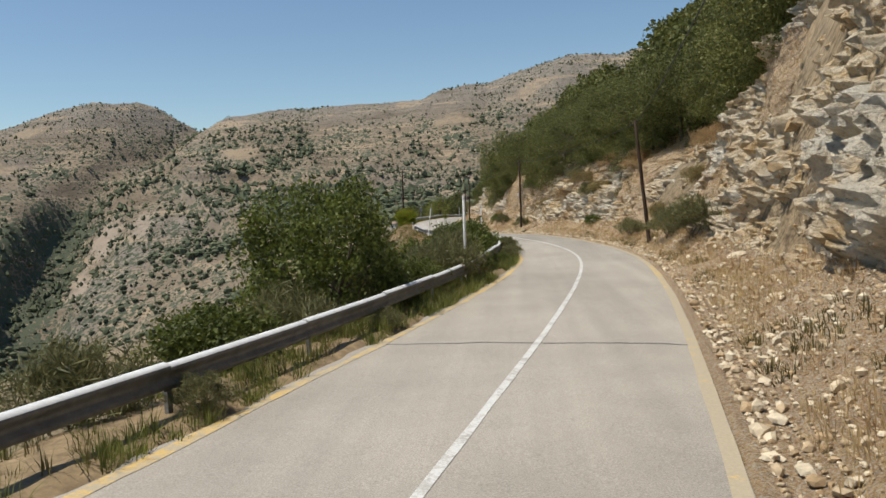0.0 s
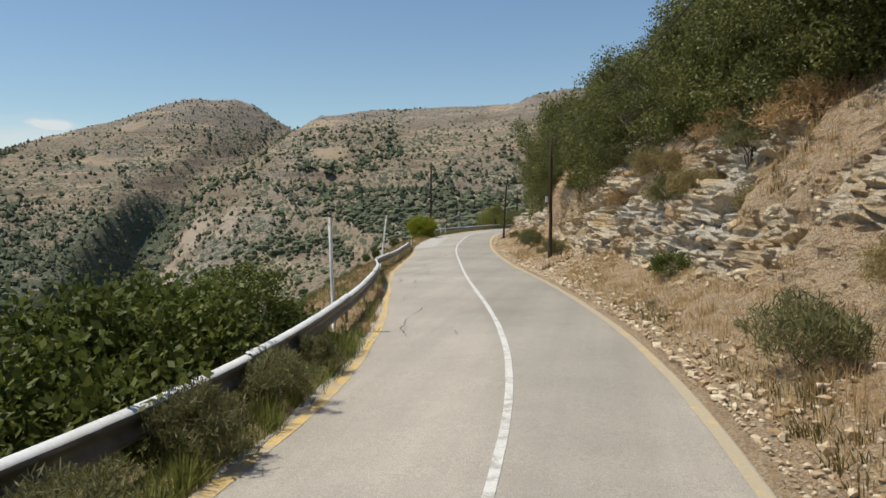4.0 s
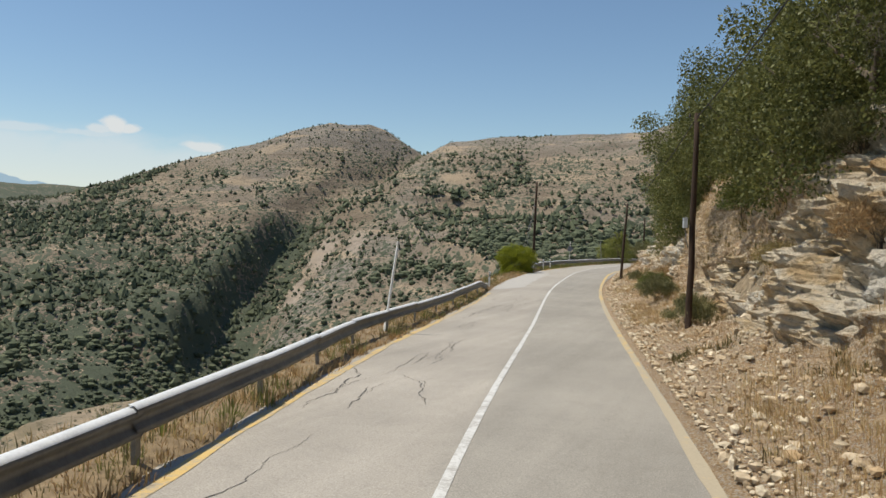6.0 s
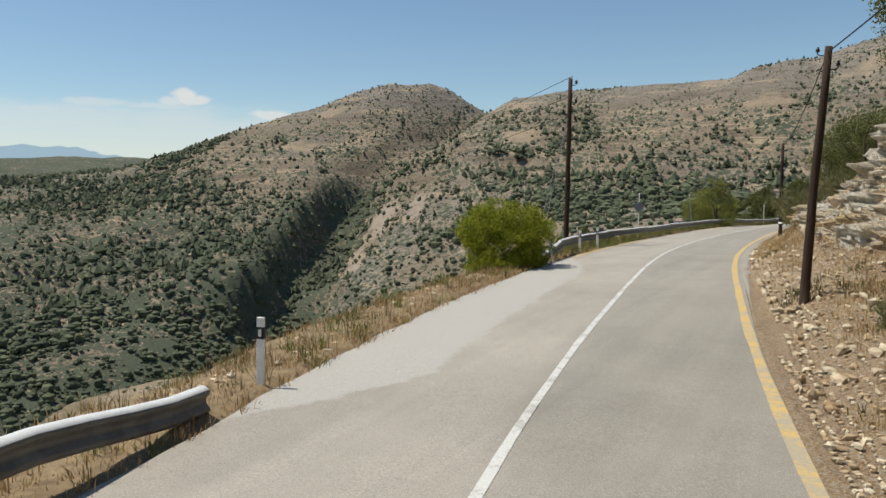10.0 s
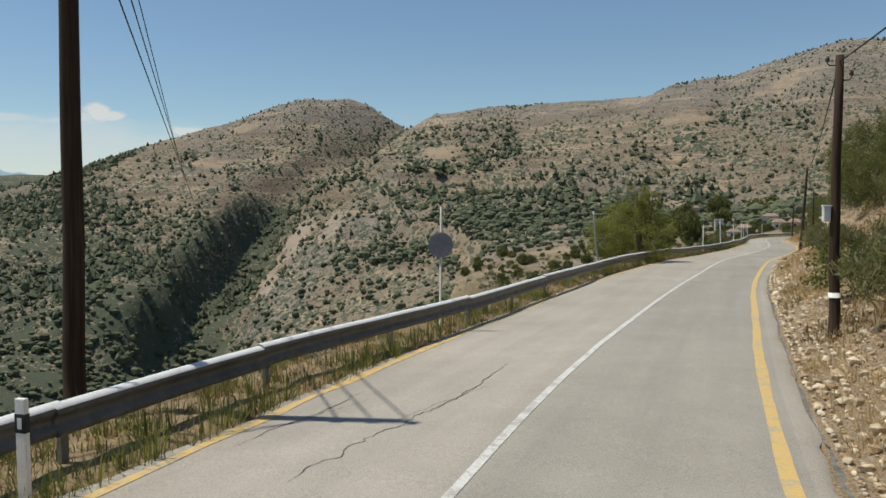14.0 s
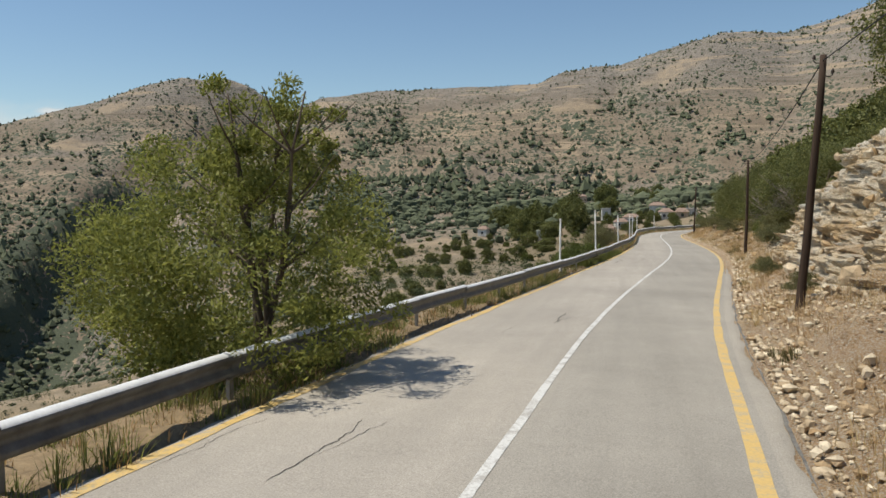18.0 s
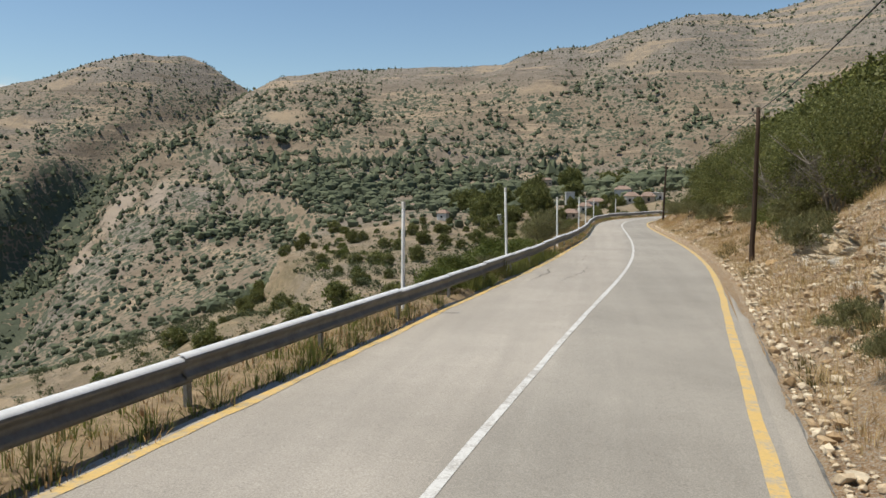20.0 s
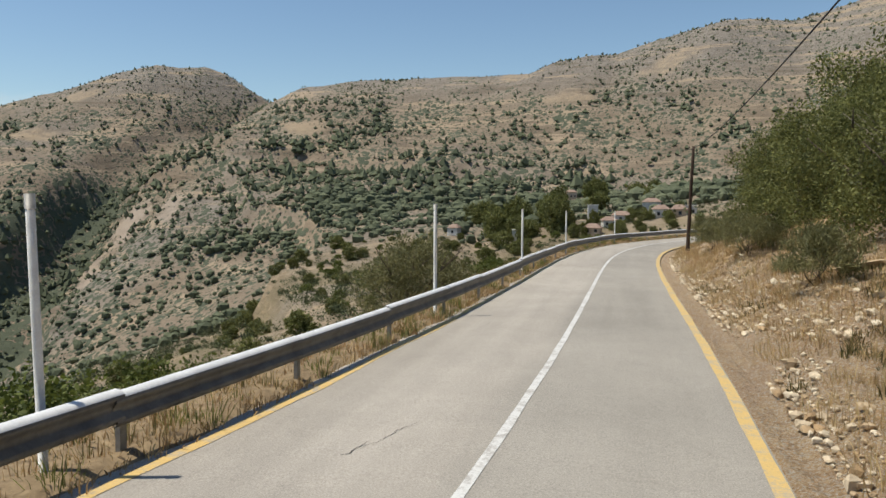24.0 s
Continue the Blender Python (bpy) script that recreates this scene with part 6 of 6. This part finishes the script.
def scatter(name, shapes, places, sizes, material, seed, label, category, squash=None, shade=False):
    """Many lumps in one mesh."""
    r = np.random.default_rng(seed)
    VV, FF, off = [], [], 0
    kind = r.integers(len(shapes), size=len(places))
    for q, (V, F) in enumerate(shapes):
        sel = np.where(kind == q)[0]
        if not len(sel):
            continue
        a = 2 * math.pi * r.random(len(sel))
        ca, sa_ = np.cos(a)[:, None], np.sin(a)[:, None]
        X = V[None, :, 0] * ca - V[None, :, 1] * sa_
        Y = V[None, :, 0] * sa_ + V[None, :, 1] * ca
        Z = np.repeat(V[None, :, 2], len(sel), 0)
        st = 0.75 + 0.5 * r.random((len(sel), 3))
        sc = np.asarray(sizes)[sel][:, None]
        W = np.stack([X * sc * st[:, :1], Y * sc * st[:, 1:2], Z * sc * st[:, 2:]], -1) + np.asarray(places)[sel][:, None, :]
        VV.append(W.reshape(-1, 3))
        FF.append((F[None] + (np.arange(len(sel)) * len(V))[:, None, None] + off).reshape(-1, 3))
        off += len(sel) * len(V)
    me = mesh_of(name, np.concatenate(VV), np.concatenate(FF), material, shade)
    return tagged(new(name, me), label, category, kind="stuff")


STONES = [lump(600 + k, 1, 0.5, 0.5 + 0.05 * k) for k in range(8)]
S = -9 + 288 * r.random(125000)
E = 0.08 - 0.25 * (S < 97) + 4.2 * r.random(125000) ** 1.6
dens = fbm(S / 5, E / 1.5, octaves=3, seed=95)
ok = (dens + 0.25 * (1 - smooth(193, 209, S)) + 0.25 * (E < 0.9) + 0.2 * (1 - smooth(30, 45, S)) > -0.02)
S, E = S[ok], E[ok]
ii = np.clip(np.round((S - rs[0]) / RSTEP).astype(int), 0, len(rs) - 1)
jj = np.clip(np.searchsorted(re, E), 0, len(re) - 1)
sizes = 0.03 + 0.08 * r.random(len(S)) ** 2.0 + 0.20 * r.random(len(S)) ** 16
tagged(scatter("rubble", STONES, BANK_GRID[ii, jj] + np.array([0, 0, 0.2]) * sizes[:, None], sizes, RUBBLE, 701, "loose angular limestone rubble at the foot of the cut", "stones"), kind="stuff")
S = 88 + 26 * r.random(500)
pl = verge(S, -half_left(S) - 0.45 - 1.4 * r.random(500))
scatter("rubble", STONES, pl, 0.04 + 0.2 * r.random(500) ** 3, STONE, 702, "loose stones along the unguarded road edge", "stones")

# single blocks that stand out of the cut, parts of it
BLOCKS = [lump(620 + k, 2, 0.35, 0.62) for k in range(8)]
BLOCK_MESH = [mesh_of("rock_block", V, F, STONE, False) for V, F in BLOCKS]
made = 0
while made < 290:
    s, e = -6 + 206 * r.random(), 1.4 + 6.0 * r.random()
    i, j = int(np.clip(round((s - rs[0]) / RSTEP), 0, len(rs) - 1)), int(np.argmin(np.abs(re - e)))
    if ROCKY[i, j] < 0.35 and r.random() < 0.85:
        continue
    ob = new("rock_block", BLOCK_MESH[int(r.integers(8))])
    sz = 0.16 + 0.34 * r.random() ** 2.2
    ob.matrix_world = pose(*BANK_GRID[i, j], 12 * r.normal() + 10, 12 * r.normal(), 360 * r.random()) @ Matrix.Diagonal((sz * 1.35, sz, sz * (0.7 + 0.6 * r.random()), 1))
    ob.parent = rock_cut
    made += 1

# broken bedding layers standing proud of the cut
S, E = -9 + 214 * r.random(17000), 1.2 + 5.6 * r.random(17000)
ii = np.clip(np.round((S - rs[0]) / RSTEP).astype(int), 0, len(rs) - 1)
jj = np.clip(np.searchsorted(re, E), 0, len(re) - 1)
ok = (r.random(len(S)) < smooth(0.25, 0.8, ROCKY[ii, jj]) * smooth(-0.25, 0.3, fbm(S / 3.5, E / 1.6, octaves=3, seed=73))) & (E > toe(S) + 0.3)
S, P = S[ok], BANK_GRID[ii[ok], jj[ok]]
BEDS = [lump(640 + k, 1, 0.7, 0.50 + 0.06 * k) for k in range(10)]
size = 0.06 + 0.18 * r.random(len(P)) ** 2.0 + 0.6 * r.random(len(P)) ** 9
VV, FF, base = [], [], 0
pick = r.integers(10, size=len(P))
for q, (V, F) in enumerate(BEDS):
    sel = np.where(pick == q)[0]
    yaw = np.arctan(slant(S[sel])[1]) * -1 + math.pi / 2 + 0.8 * r.normal(size=len(sel))
    W = V[None] * (size[sel][:, None, None] * (0.8 + 0.4 * r.random((len(sel), 1, 3))))
    tilt = -0.18 + 0.5 * r.normal(size=len(sel))
    x1, z1 = W[:, :, 0] * np.cos(tilt)[:, None] - W[:, :, 2] * np.sin(tilt)[:, None], W[:, :, 0] * np.sin(tilt)[:, None] + W[:, :, 2] * np.cos(tilt)[:, None]
    X, Y = x1 * np.cos(yaw)[:, None] - W[:, :, 1] * np.sin(yaw)[:, None], x1 * np.sin(yaw)[:, None] + W[:, :, 1] * np.cos(yaw)[:, None]
    VV.append((np.stack([X, Y, z1], -1) + P[sel][:, None]).reshape(-1, 3))
    FF.append((F[None] + (np.arange(len(sel)) * len(V))[:, None, None] + base).reshape(-1, 3))
    base += len(sel) * len(V)
beds = part("rock_layers", mesh_of("rock_layers", np.concatenate(VV), np.concatenate(FF), STONE, False), rock_cut, "thin broken limestone layers")
tagged(beds, "thin broken limestone layers", kind="stuff")

# boulders lying on the verge
for s, e, sz in [(26.5, 1.3, 0.5), (24.6, 1.8, 0.8), (16.0, 1.5, 0.35), (66.0, 1.2, 0.3), (156.6, 1.0, 0.42), (159.2, 1.3, 0.35), (92.0, 2.9, 1.0), (195.6, 2.2, 0.4), (192.8, 1.2, 0.35), (214.6, 1.4, 0.4), (223.1, 3.3, 1.2), (200.6, 3.0, 1.5), (202.2, 3.5, 1.2), (214.0, 2.9, 1.1), (217.0, 3.3, 1.2), (219.6, 2.8, 0.8), (226.0, 3.0, 0.9), (174.5, 2.6, 1.0), (176.2, 3.1, 1.3)]:
    p = bank_at(s, e)
    b = tagged(new("boulder", BLOCK_MESH[int(r.integers(8))]), "pale angular limestone boulder on the stony bank", "boulder", "boulders")
    b.matrix_world = pose(p.x, p.y, p.z + 0.06 * sz, 5 * r.normal(), 5 * r.normal(), 360 * r.random()) @ Matrix.Diagonal((sz * 1.2, sz, sz * 0.8, 1))

# ---------------------------------------------------------------- scrub on the mountains


def ico(detail, seed):
    bm = bmesh.new()
    bmesh.ops.create_icosphere(bm, subdivisions=detail, radius=0.5)
    r = np.random.default_rng(seed)
    V = np.array([v.co[:] for v in bm.verts]) * (1 + 0.55 * (r.random((len(bm.verts), 1)) - 0.5))
    V[:, 2] = V[:, 2] * 0.95 + 0.28
    F = np.array([[v.index for v in f.verts] for f in bm.faces])
    bm.free()
    return V, F


N = 185000
az = np.radians(-72 + 100 * r.random(N))
D = 60 + 1500 * r.random(N) ** 0.72
x, y = -6 + D * np.sin(az), 120 + D * np.cos(az)
dens = fbm(x / 95, y / 95, octaves=4, seed=97) + 0.35 * fbm(x / 17, y / 17, octaves=2, seed=98)
zz = land(x, y)
flank = 0.35 * smooth(-20, -46, np.degrees(az)) * (1 - smooth(0, 90, zz))
dv, hv = along(VALLEYS[0], x, y)
gully = (1 - smooth(12, 55, dv)) * (1 - smooth(-25, 25, zz))
prob = (0.26 + 0.74 * smooth(-0.25, 0.45, dens + 0.8 * flank + 0.7 * gully - 0.12 * smooth(60, 140, zz))) * (1 - 0.6 * scree(x, y)) * (1 - 0.95 * fields(x, y))
s_, d_ = across(x, np.clip(y, -60, 295))
clear = (np.abs(d_) > 42) | (y > 310)
keep = (r.random(N) < 0.50 * prob * (0.3 + 0.7 * smooth(300, 640, D))) & clear
x, y, zz, D, gully = x[keep], y[keep], zz[keep], D[keep], gully[keep]
size = (1.4 + 5.2 * r.random(len(x)) ** 2.4) * (1 + 0.45 * smooth(0.15, 0.6, dens[keep])) * (1 + 0.3 * gully) * (1 - 0.6 * smooth(60, 130, zz)) * (1 + 0.35 * (1 - smooth(150, 420, D)))
ICO1 = [ico(1, 800 + k) for k in range(7)]
OCTA = []
for k in range(7):
    jit = np.random.default_rng(830 + k).random((6, 3)) - 0.5
    OCTA.append((np.array([(0.5, 0, 0), (0, 0.5, 0), (-0.5, 0, 0), (0, -0.5, 0), (0, 0, 0.62), (0, 0, -0.3)]) + 0.3 * jit + np.array([0, 0, 0.2]),
                 np.array([(0, 1, 4), (1, 2, 4), (2, 3, 4), (3, 0, 4), (1, 0, 5), (2, 1, 5), (3, 2, 5), (0, 3, 5)])))
P = np.stack([x, y, zz], -1)
near = D < 380
# every bush is two or three lobes
Q, Z = [P], [size]
for k in range(2):
    pick = (r.random(len(P)) < (0.6 if k == 0 else 0.25)) & (D < 650)
    shift = np.stack([r.normal(size=len(P)), r.normal(size=len(P)), 0.15 + 0.35 * r.random(len(P))], -1) * 0.42 * size[:, None]
    Q.append((P + shift)[pick])
    Z.append((size * (0.45 + 0.3 * r.random(len(P))))[pick])
for leaf, seed, count, tone in ((BROOM, 903, 2600, "olive"), (GREEN_LEAF, 904, 1500, "fresh")):
    sn = -20 + 340 * r.random(count)
    xn, yn = on_road(sn, -13 - 110 * r.random(count))
    on = fbm(xn / 14, yn / 14, octaves=3, seed=seed) > (-0.1 if leaf is BROOM else 0.05)
    xn, yn = xn[on], yn[on]
    zn = 0.7 + 2.6 * r.random(len(xn)) ** 2.4
    low = leaf_cloud("slope_scrub", np.stack([xn, yn, land(xn, yn) + 0.35 * zn], -1), zn * 0.55, 70, 0.26, 0.6, leaf, seed, 0.3, 0.85)
    tagged(new("slope_scrub", low), tone + " green scrub on the slope below the road", "scrub", kind="stuff")
Q, Z = np.concatenate(Q), np.concatenate(Z)
away = np.hypot(Q[:, 0] + 6, Q[:, 1] - 120)
near = away < 430
far = away > 720
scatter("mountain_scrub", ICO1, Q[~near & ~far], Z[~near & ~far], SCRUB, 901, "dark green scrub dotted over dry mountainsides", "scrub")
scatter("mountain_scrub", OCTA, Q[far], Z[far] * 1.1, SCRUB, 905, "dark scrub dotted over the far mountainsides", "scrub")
cover = leaf_cloud("valley_scrub", Q[near] + np.array([0, 0, 0.25]) * Z[near][:, None], Z[near] * 0.5, 46, 0.46, 0.7, VALLEY_LEAF, 902, 0.0, 0.75)
tagged(new("valley_scrub", cover), "dark green scrub on the valley slopes", "scrub", kind="stuff")


# ---------------------------------------------------------------- the village
def house(x, y, w, dp, h, turn, wall_mat, flat_roof=False):
    z = float(land(x, y)) - 0.5
    ob = thing("house", pose(x, y, z, 0, 0, turn), "distant %s village house with a %s" % ("white" if wall_mat is WALL_WHITE else "tan", "flat roof" if flat_roof else "clay tile roof"), "house", "village houses")
    part("wall", box_mesh("wall", (w, dp, h + 0.5), wall_mat, 0.05, (0, 0, (h + 0.5) / 2)), ob)
    if flat_roof:
        part("roof", box_mesh("roof", (w + 0.5, dp + 0.5, 0.3), WALL_WHITE, 0.05, (0, 0, h + 0.66)), ob)
    else:
        e, t = 0.45, h + 0.5
        V = [(-w / 2 - e, -dp / 2 - e, t), (w / 2 + e, -dp / 2 - e, t), (w / 2 + e, dp / 2 + e, t), (-w / 2 - e, dp / 2 + e, t), (-w / 4, 0, t + 1.7), (w / 4, 0, t + 1.7),
             (-w / 2 - e, -dp / 2 - e, t - 0.15), (w / 2 + e, -dp / 2 - e, t - 0.15), (w / 2 + e, dp / 2 + e, t - 0.15), (-w / 2 - e, dp / 2 + e, t - 0.15)]
        F = [(0, 1, 5, 4), (1, 2, 5), (2, 3, 4, 5), (3, 0, 4), (6, 7, 1, 0), (7, 8, 2, 1), (8, 9, 3, 2), (9, 6, 0, 3), (9, 8, 7, 6)]
        part("roof", py_mesh("roof", V, F, ROOF_TILE, False), ob)
    for fl in range(max(1, int(h // 2.8))):
        for k in range(max(1, int(w // 2.6))):
            wx = -w / 2 + (k + 0.5) * w / max(1, int(w // 2.6))
            win = part("window", box_mesh("window", (1.1, 0.16, 1.3), WINDOW_DARK, 0.02, (wx, -dp / 2, 1.9 + fl * 2.9)), ob)
            part("sill", box_mesh("sill", (1.3, 0.3, 0.1), WALL_WHITE, 0.01, (wx, -dp / 2 - 0.08, 1.2 + fl * 2.9)), win)
    return ob


for x, y, w, dp, h, turn, wm, fr in [
        (-20, 560, 4.4, 4.2, 7.6, 8, WALL_WHITE, True), (-7, 543, 8, 6, 2.8, -5, WALL_WHITE, False), (8, 511, 5.5, 5, 3.2, 12, WALL_WHITE, False), (14, 497, 5, 4.6, 2.8, 4, WALL_TAN, False),
        (-18, 517, 6.5, 5, 2.6, -8, WALL_TAN, False), (-51, 537, 5, 4.5, 4.5, 6, WALL_WHITE, True),
        (-12, 536, 6, 5, 2.8, 15, WALL_WHITE, False), (6, 560, 8, 6, 4.5, -4, WALL_WHITE, False), (-44, 753, 8, 6, 4.2, 10, WALL_TAN, False), (-85, 560, 5, 5, 3.4, -10, WALL_WHITE, False),
        (-24, 741, 9, 7, 5.6, 12, WALL_WHITE, False), (-120, 640, 6, 5, 3.0, 20, WALL_WHITE, False), (17, 505, 6, 5, 3.4, 20, WALL_WHITE, True)]:
    house(x, y, w, dp, h, turn, wm, fr)
for k in range(92):
    if k < 34:
        u = r.random()
        x, y = -30 - 62 * u + 6 * r.normal(), 530 + 120 * u + 25 * r.normal()
    elif k < 52:
        x, y = -60 + 75 * r.random(), 600 + 120 * r.random()
    else:
        x, y = -26 + 46 * r.random(), 470 + 85 * r.random()
    sc = 1.4 + 1.3 * r.random() if k < 52 else 0.6 + 0.4 * r.random()
    tall_ = r.random() < 0.3
    plant(("far_oak", int(r.integers(2))), (x, y, float(land(x, y)) - 0.3), sc, 360 * r.random(), "village_tree", "dark green tree among the village houses", "tree", "village trees", 1.6 if tall_ else 1.0)


# orchards and hedges below the village
for k in range(170):
    u = r.random()
    x, y = -22 - 150 * r.random() ** 1.2 + 5 * r.normal(), 330 + 230 * u
    plant(("far_oak", int(r.integers(2))) if r.random() < 0.5 else ("cover", 0), (x, y, float(land(x, y)) - 0.3), 0.6 + 1.2 * r.random() ** 2, 360 * r.random(), "orchard_tree", "green orchard tree on the terraces below the village", "tree", "orchard trees", 0.8 + 0.5 * r.random())


# ---------------------------------------------------------------- far ridge and clouds
def backdrop(az0, az1, dist, el, rough, seed, material, name, label):
    a = np.radians(np.linspace(az0, az1, 160))
    e = el + rough * fbm(np.degrees(a) / 5.0, a * 0, octaves=5, seed=seed)
    taper = smooth(az0, az0 + 8, np.degrees(a)) * (1 - smooth(az1 - 9, az1, np.degrees(a)))
    e = 0.2 + (e - 0.2) * taper
    rows = []
    for f, deep in ((-0.05, 0), (0.5, 120), (1.0, 300), (0.4, 620)):
        dd = dist + deep + 30 * fbm(np.degrees(a) / 2, a * 0 + deep, octaves=3, seed=seed + 3)
        rows.append(np.stack([BASE[0] + dd * np.sin(a), BASE[1] + dd * np.cos(a), BASE[2] + dist * np.tan(np.radians(e)) * f], -1))
    P = np.stack(rows, 1)
    tagged(new(name, mesh_of(name, P.reshape(-1, 3), grid_faces(160, 4), material)), label, "backdrop", kind="structure")


def glow(name, colour, strength):
    m = bpy.data.materials.new(name)
    m.use_nodes = True
    n, l = m.node_tree.nodes, m.node_tree.links
    n.remove(n["Principled BSDF"])
    e = n.new("ShaderNodeEmission")
    e.inputs["Color"].default_value, e.inputs["Strength"].default_value = (*colour, 1), strength
    return m, n, l, e


# haze over the ridge is put into a flat, self-glowing blue colour
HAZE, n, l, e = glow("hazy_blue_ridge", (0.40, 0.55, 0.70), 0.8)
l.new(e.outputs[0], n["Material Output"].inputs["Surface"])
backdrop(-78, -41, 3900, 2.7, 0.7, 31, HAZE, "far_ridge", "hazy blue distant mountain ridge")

CLOUD, n, l, e = glow("cloud_white", (0.84, 0.86, 0.90), 0.80)
wisp = noise_node(n, l, 1.0, 7, 0.6, 0.3, coords(n, l, (14.0, 1.0, 6.0), "Generated"))
broad = noise_node(n, l, 1.0, 5, 0.55, 0.2, coords(n, l, (5.0, 1.0, 2.5), "Generated"))
tc = n.new("ShaderNodeTexCoord")
sep = n.new("ShaderNodeSeparateXYZ")
l.new(tc.outputs["Generated"], sep.inputs[0])


def puff(cx, cz, rx, rz, solid):
    """A heaped cloud: round above, flatter below, with a ragged rim."""
    u = math_node(n, l, "MULTIPLY", math_node(n, l, "SUBTRACT", sep.outputs["X"], cx), 1 / rx)
    w = math_node(n, l, "MULTIPLY", math_node(n, l, "SUBTRACT", sep.outputs["Z"], cz), 1 / rz)
    k = math_node(n, l, "SQRT", math_node(n, l, "ADD", math_node(n, l, "MULTIPLY", u, u), math_node(n, l, "MULTIPLY", w, w)))
    k = math_node(n, l, "ADD", k, math_node(n, l, "MULTIPLY", math_node(n, l, "SUBTRACT", wisp, 0.5), 1.5))
    return ramp(n, l, k, [(0.45, grey(solid)), (1.0, grey(0))], "EASE")


band = ramp(n, l, math_node(n, l, "ADD", sep.outputs["Z"], math_node(n, l, "MULTIPLY", math_node(n, l, "SUBTRACT", broad, 0.5), 0.55)), [(0.0, grey(0.35)), (0.22, grey(0.5)), (0.50, grey(0.5)), (0.76, grey(0))], "EASE")
band = math_node(n, l, "MULTIPLY", band, ramp(n, l, sep.outputs["X"], [(0.0, grey(0)), (0.1, grey(1)), (0.78, grey(1)), (0.98, grey(0))]))
alpha = math_node(n, l, "MAXIMUM", band, 0.0)
for cx, cz, rx, rz, solid in ((0.560, 0.755, 0.040, 0.12, 0.95), (0.595, 0.73, 0.045, 0.075, 0.9), (0.525, 0.71, 0.05, 0.06, 0.7), (0.80, 0.60, 0.075, 0.075, 0.85), (0.33, 0.68, 0.10, 0.06, 0.5), (0.50, 0.66, 0.12, 0.05, 0.5), (0.20, 0.60, 0.09, 0.06, 0.5)):
    alpha = math_node(n, l, "MAXIMUM", alpha, puff(cx, cz, rx, rz, solid))
tb = n.new("ShaderNodeBsdfTransparent")
ms = n.new("ShaderNodeMixShader")
l.new(alpha, ms.inputs[0])
l.new(tb.outputs[0], ms.inputs[1])
l.new(e.outputs[0], ms.inputs[2])
l.new(ms.outputs[0], n["Material Output"].inputs["Surface"])
a = radians(-47)
cx, cy = BASE[0] + 4250 * math.sin(a), BASE[1] + 4250 * math.cos(a)
V = [(-950, 0, 120), (950, 0, 120), (950, 0, 620), (-950, 0, 620)]
cl = new("cloud_bank", py_mesh("cloud_bank", V, [(0, 1, 2, 3)], CLOUD))
cl.matrix_world = pose(cx, cy, 0, 0, 0, 47)
cl.visible_shadow = False
tagged(cl, "soft white summer clouds low over the mountains", "clouds", kind="structure")
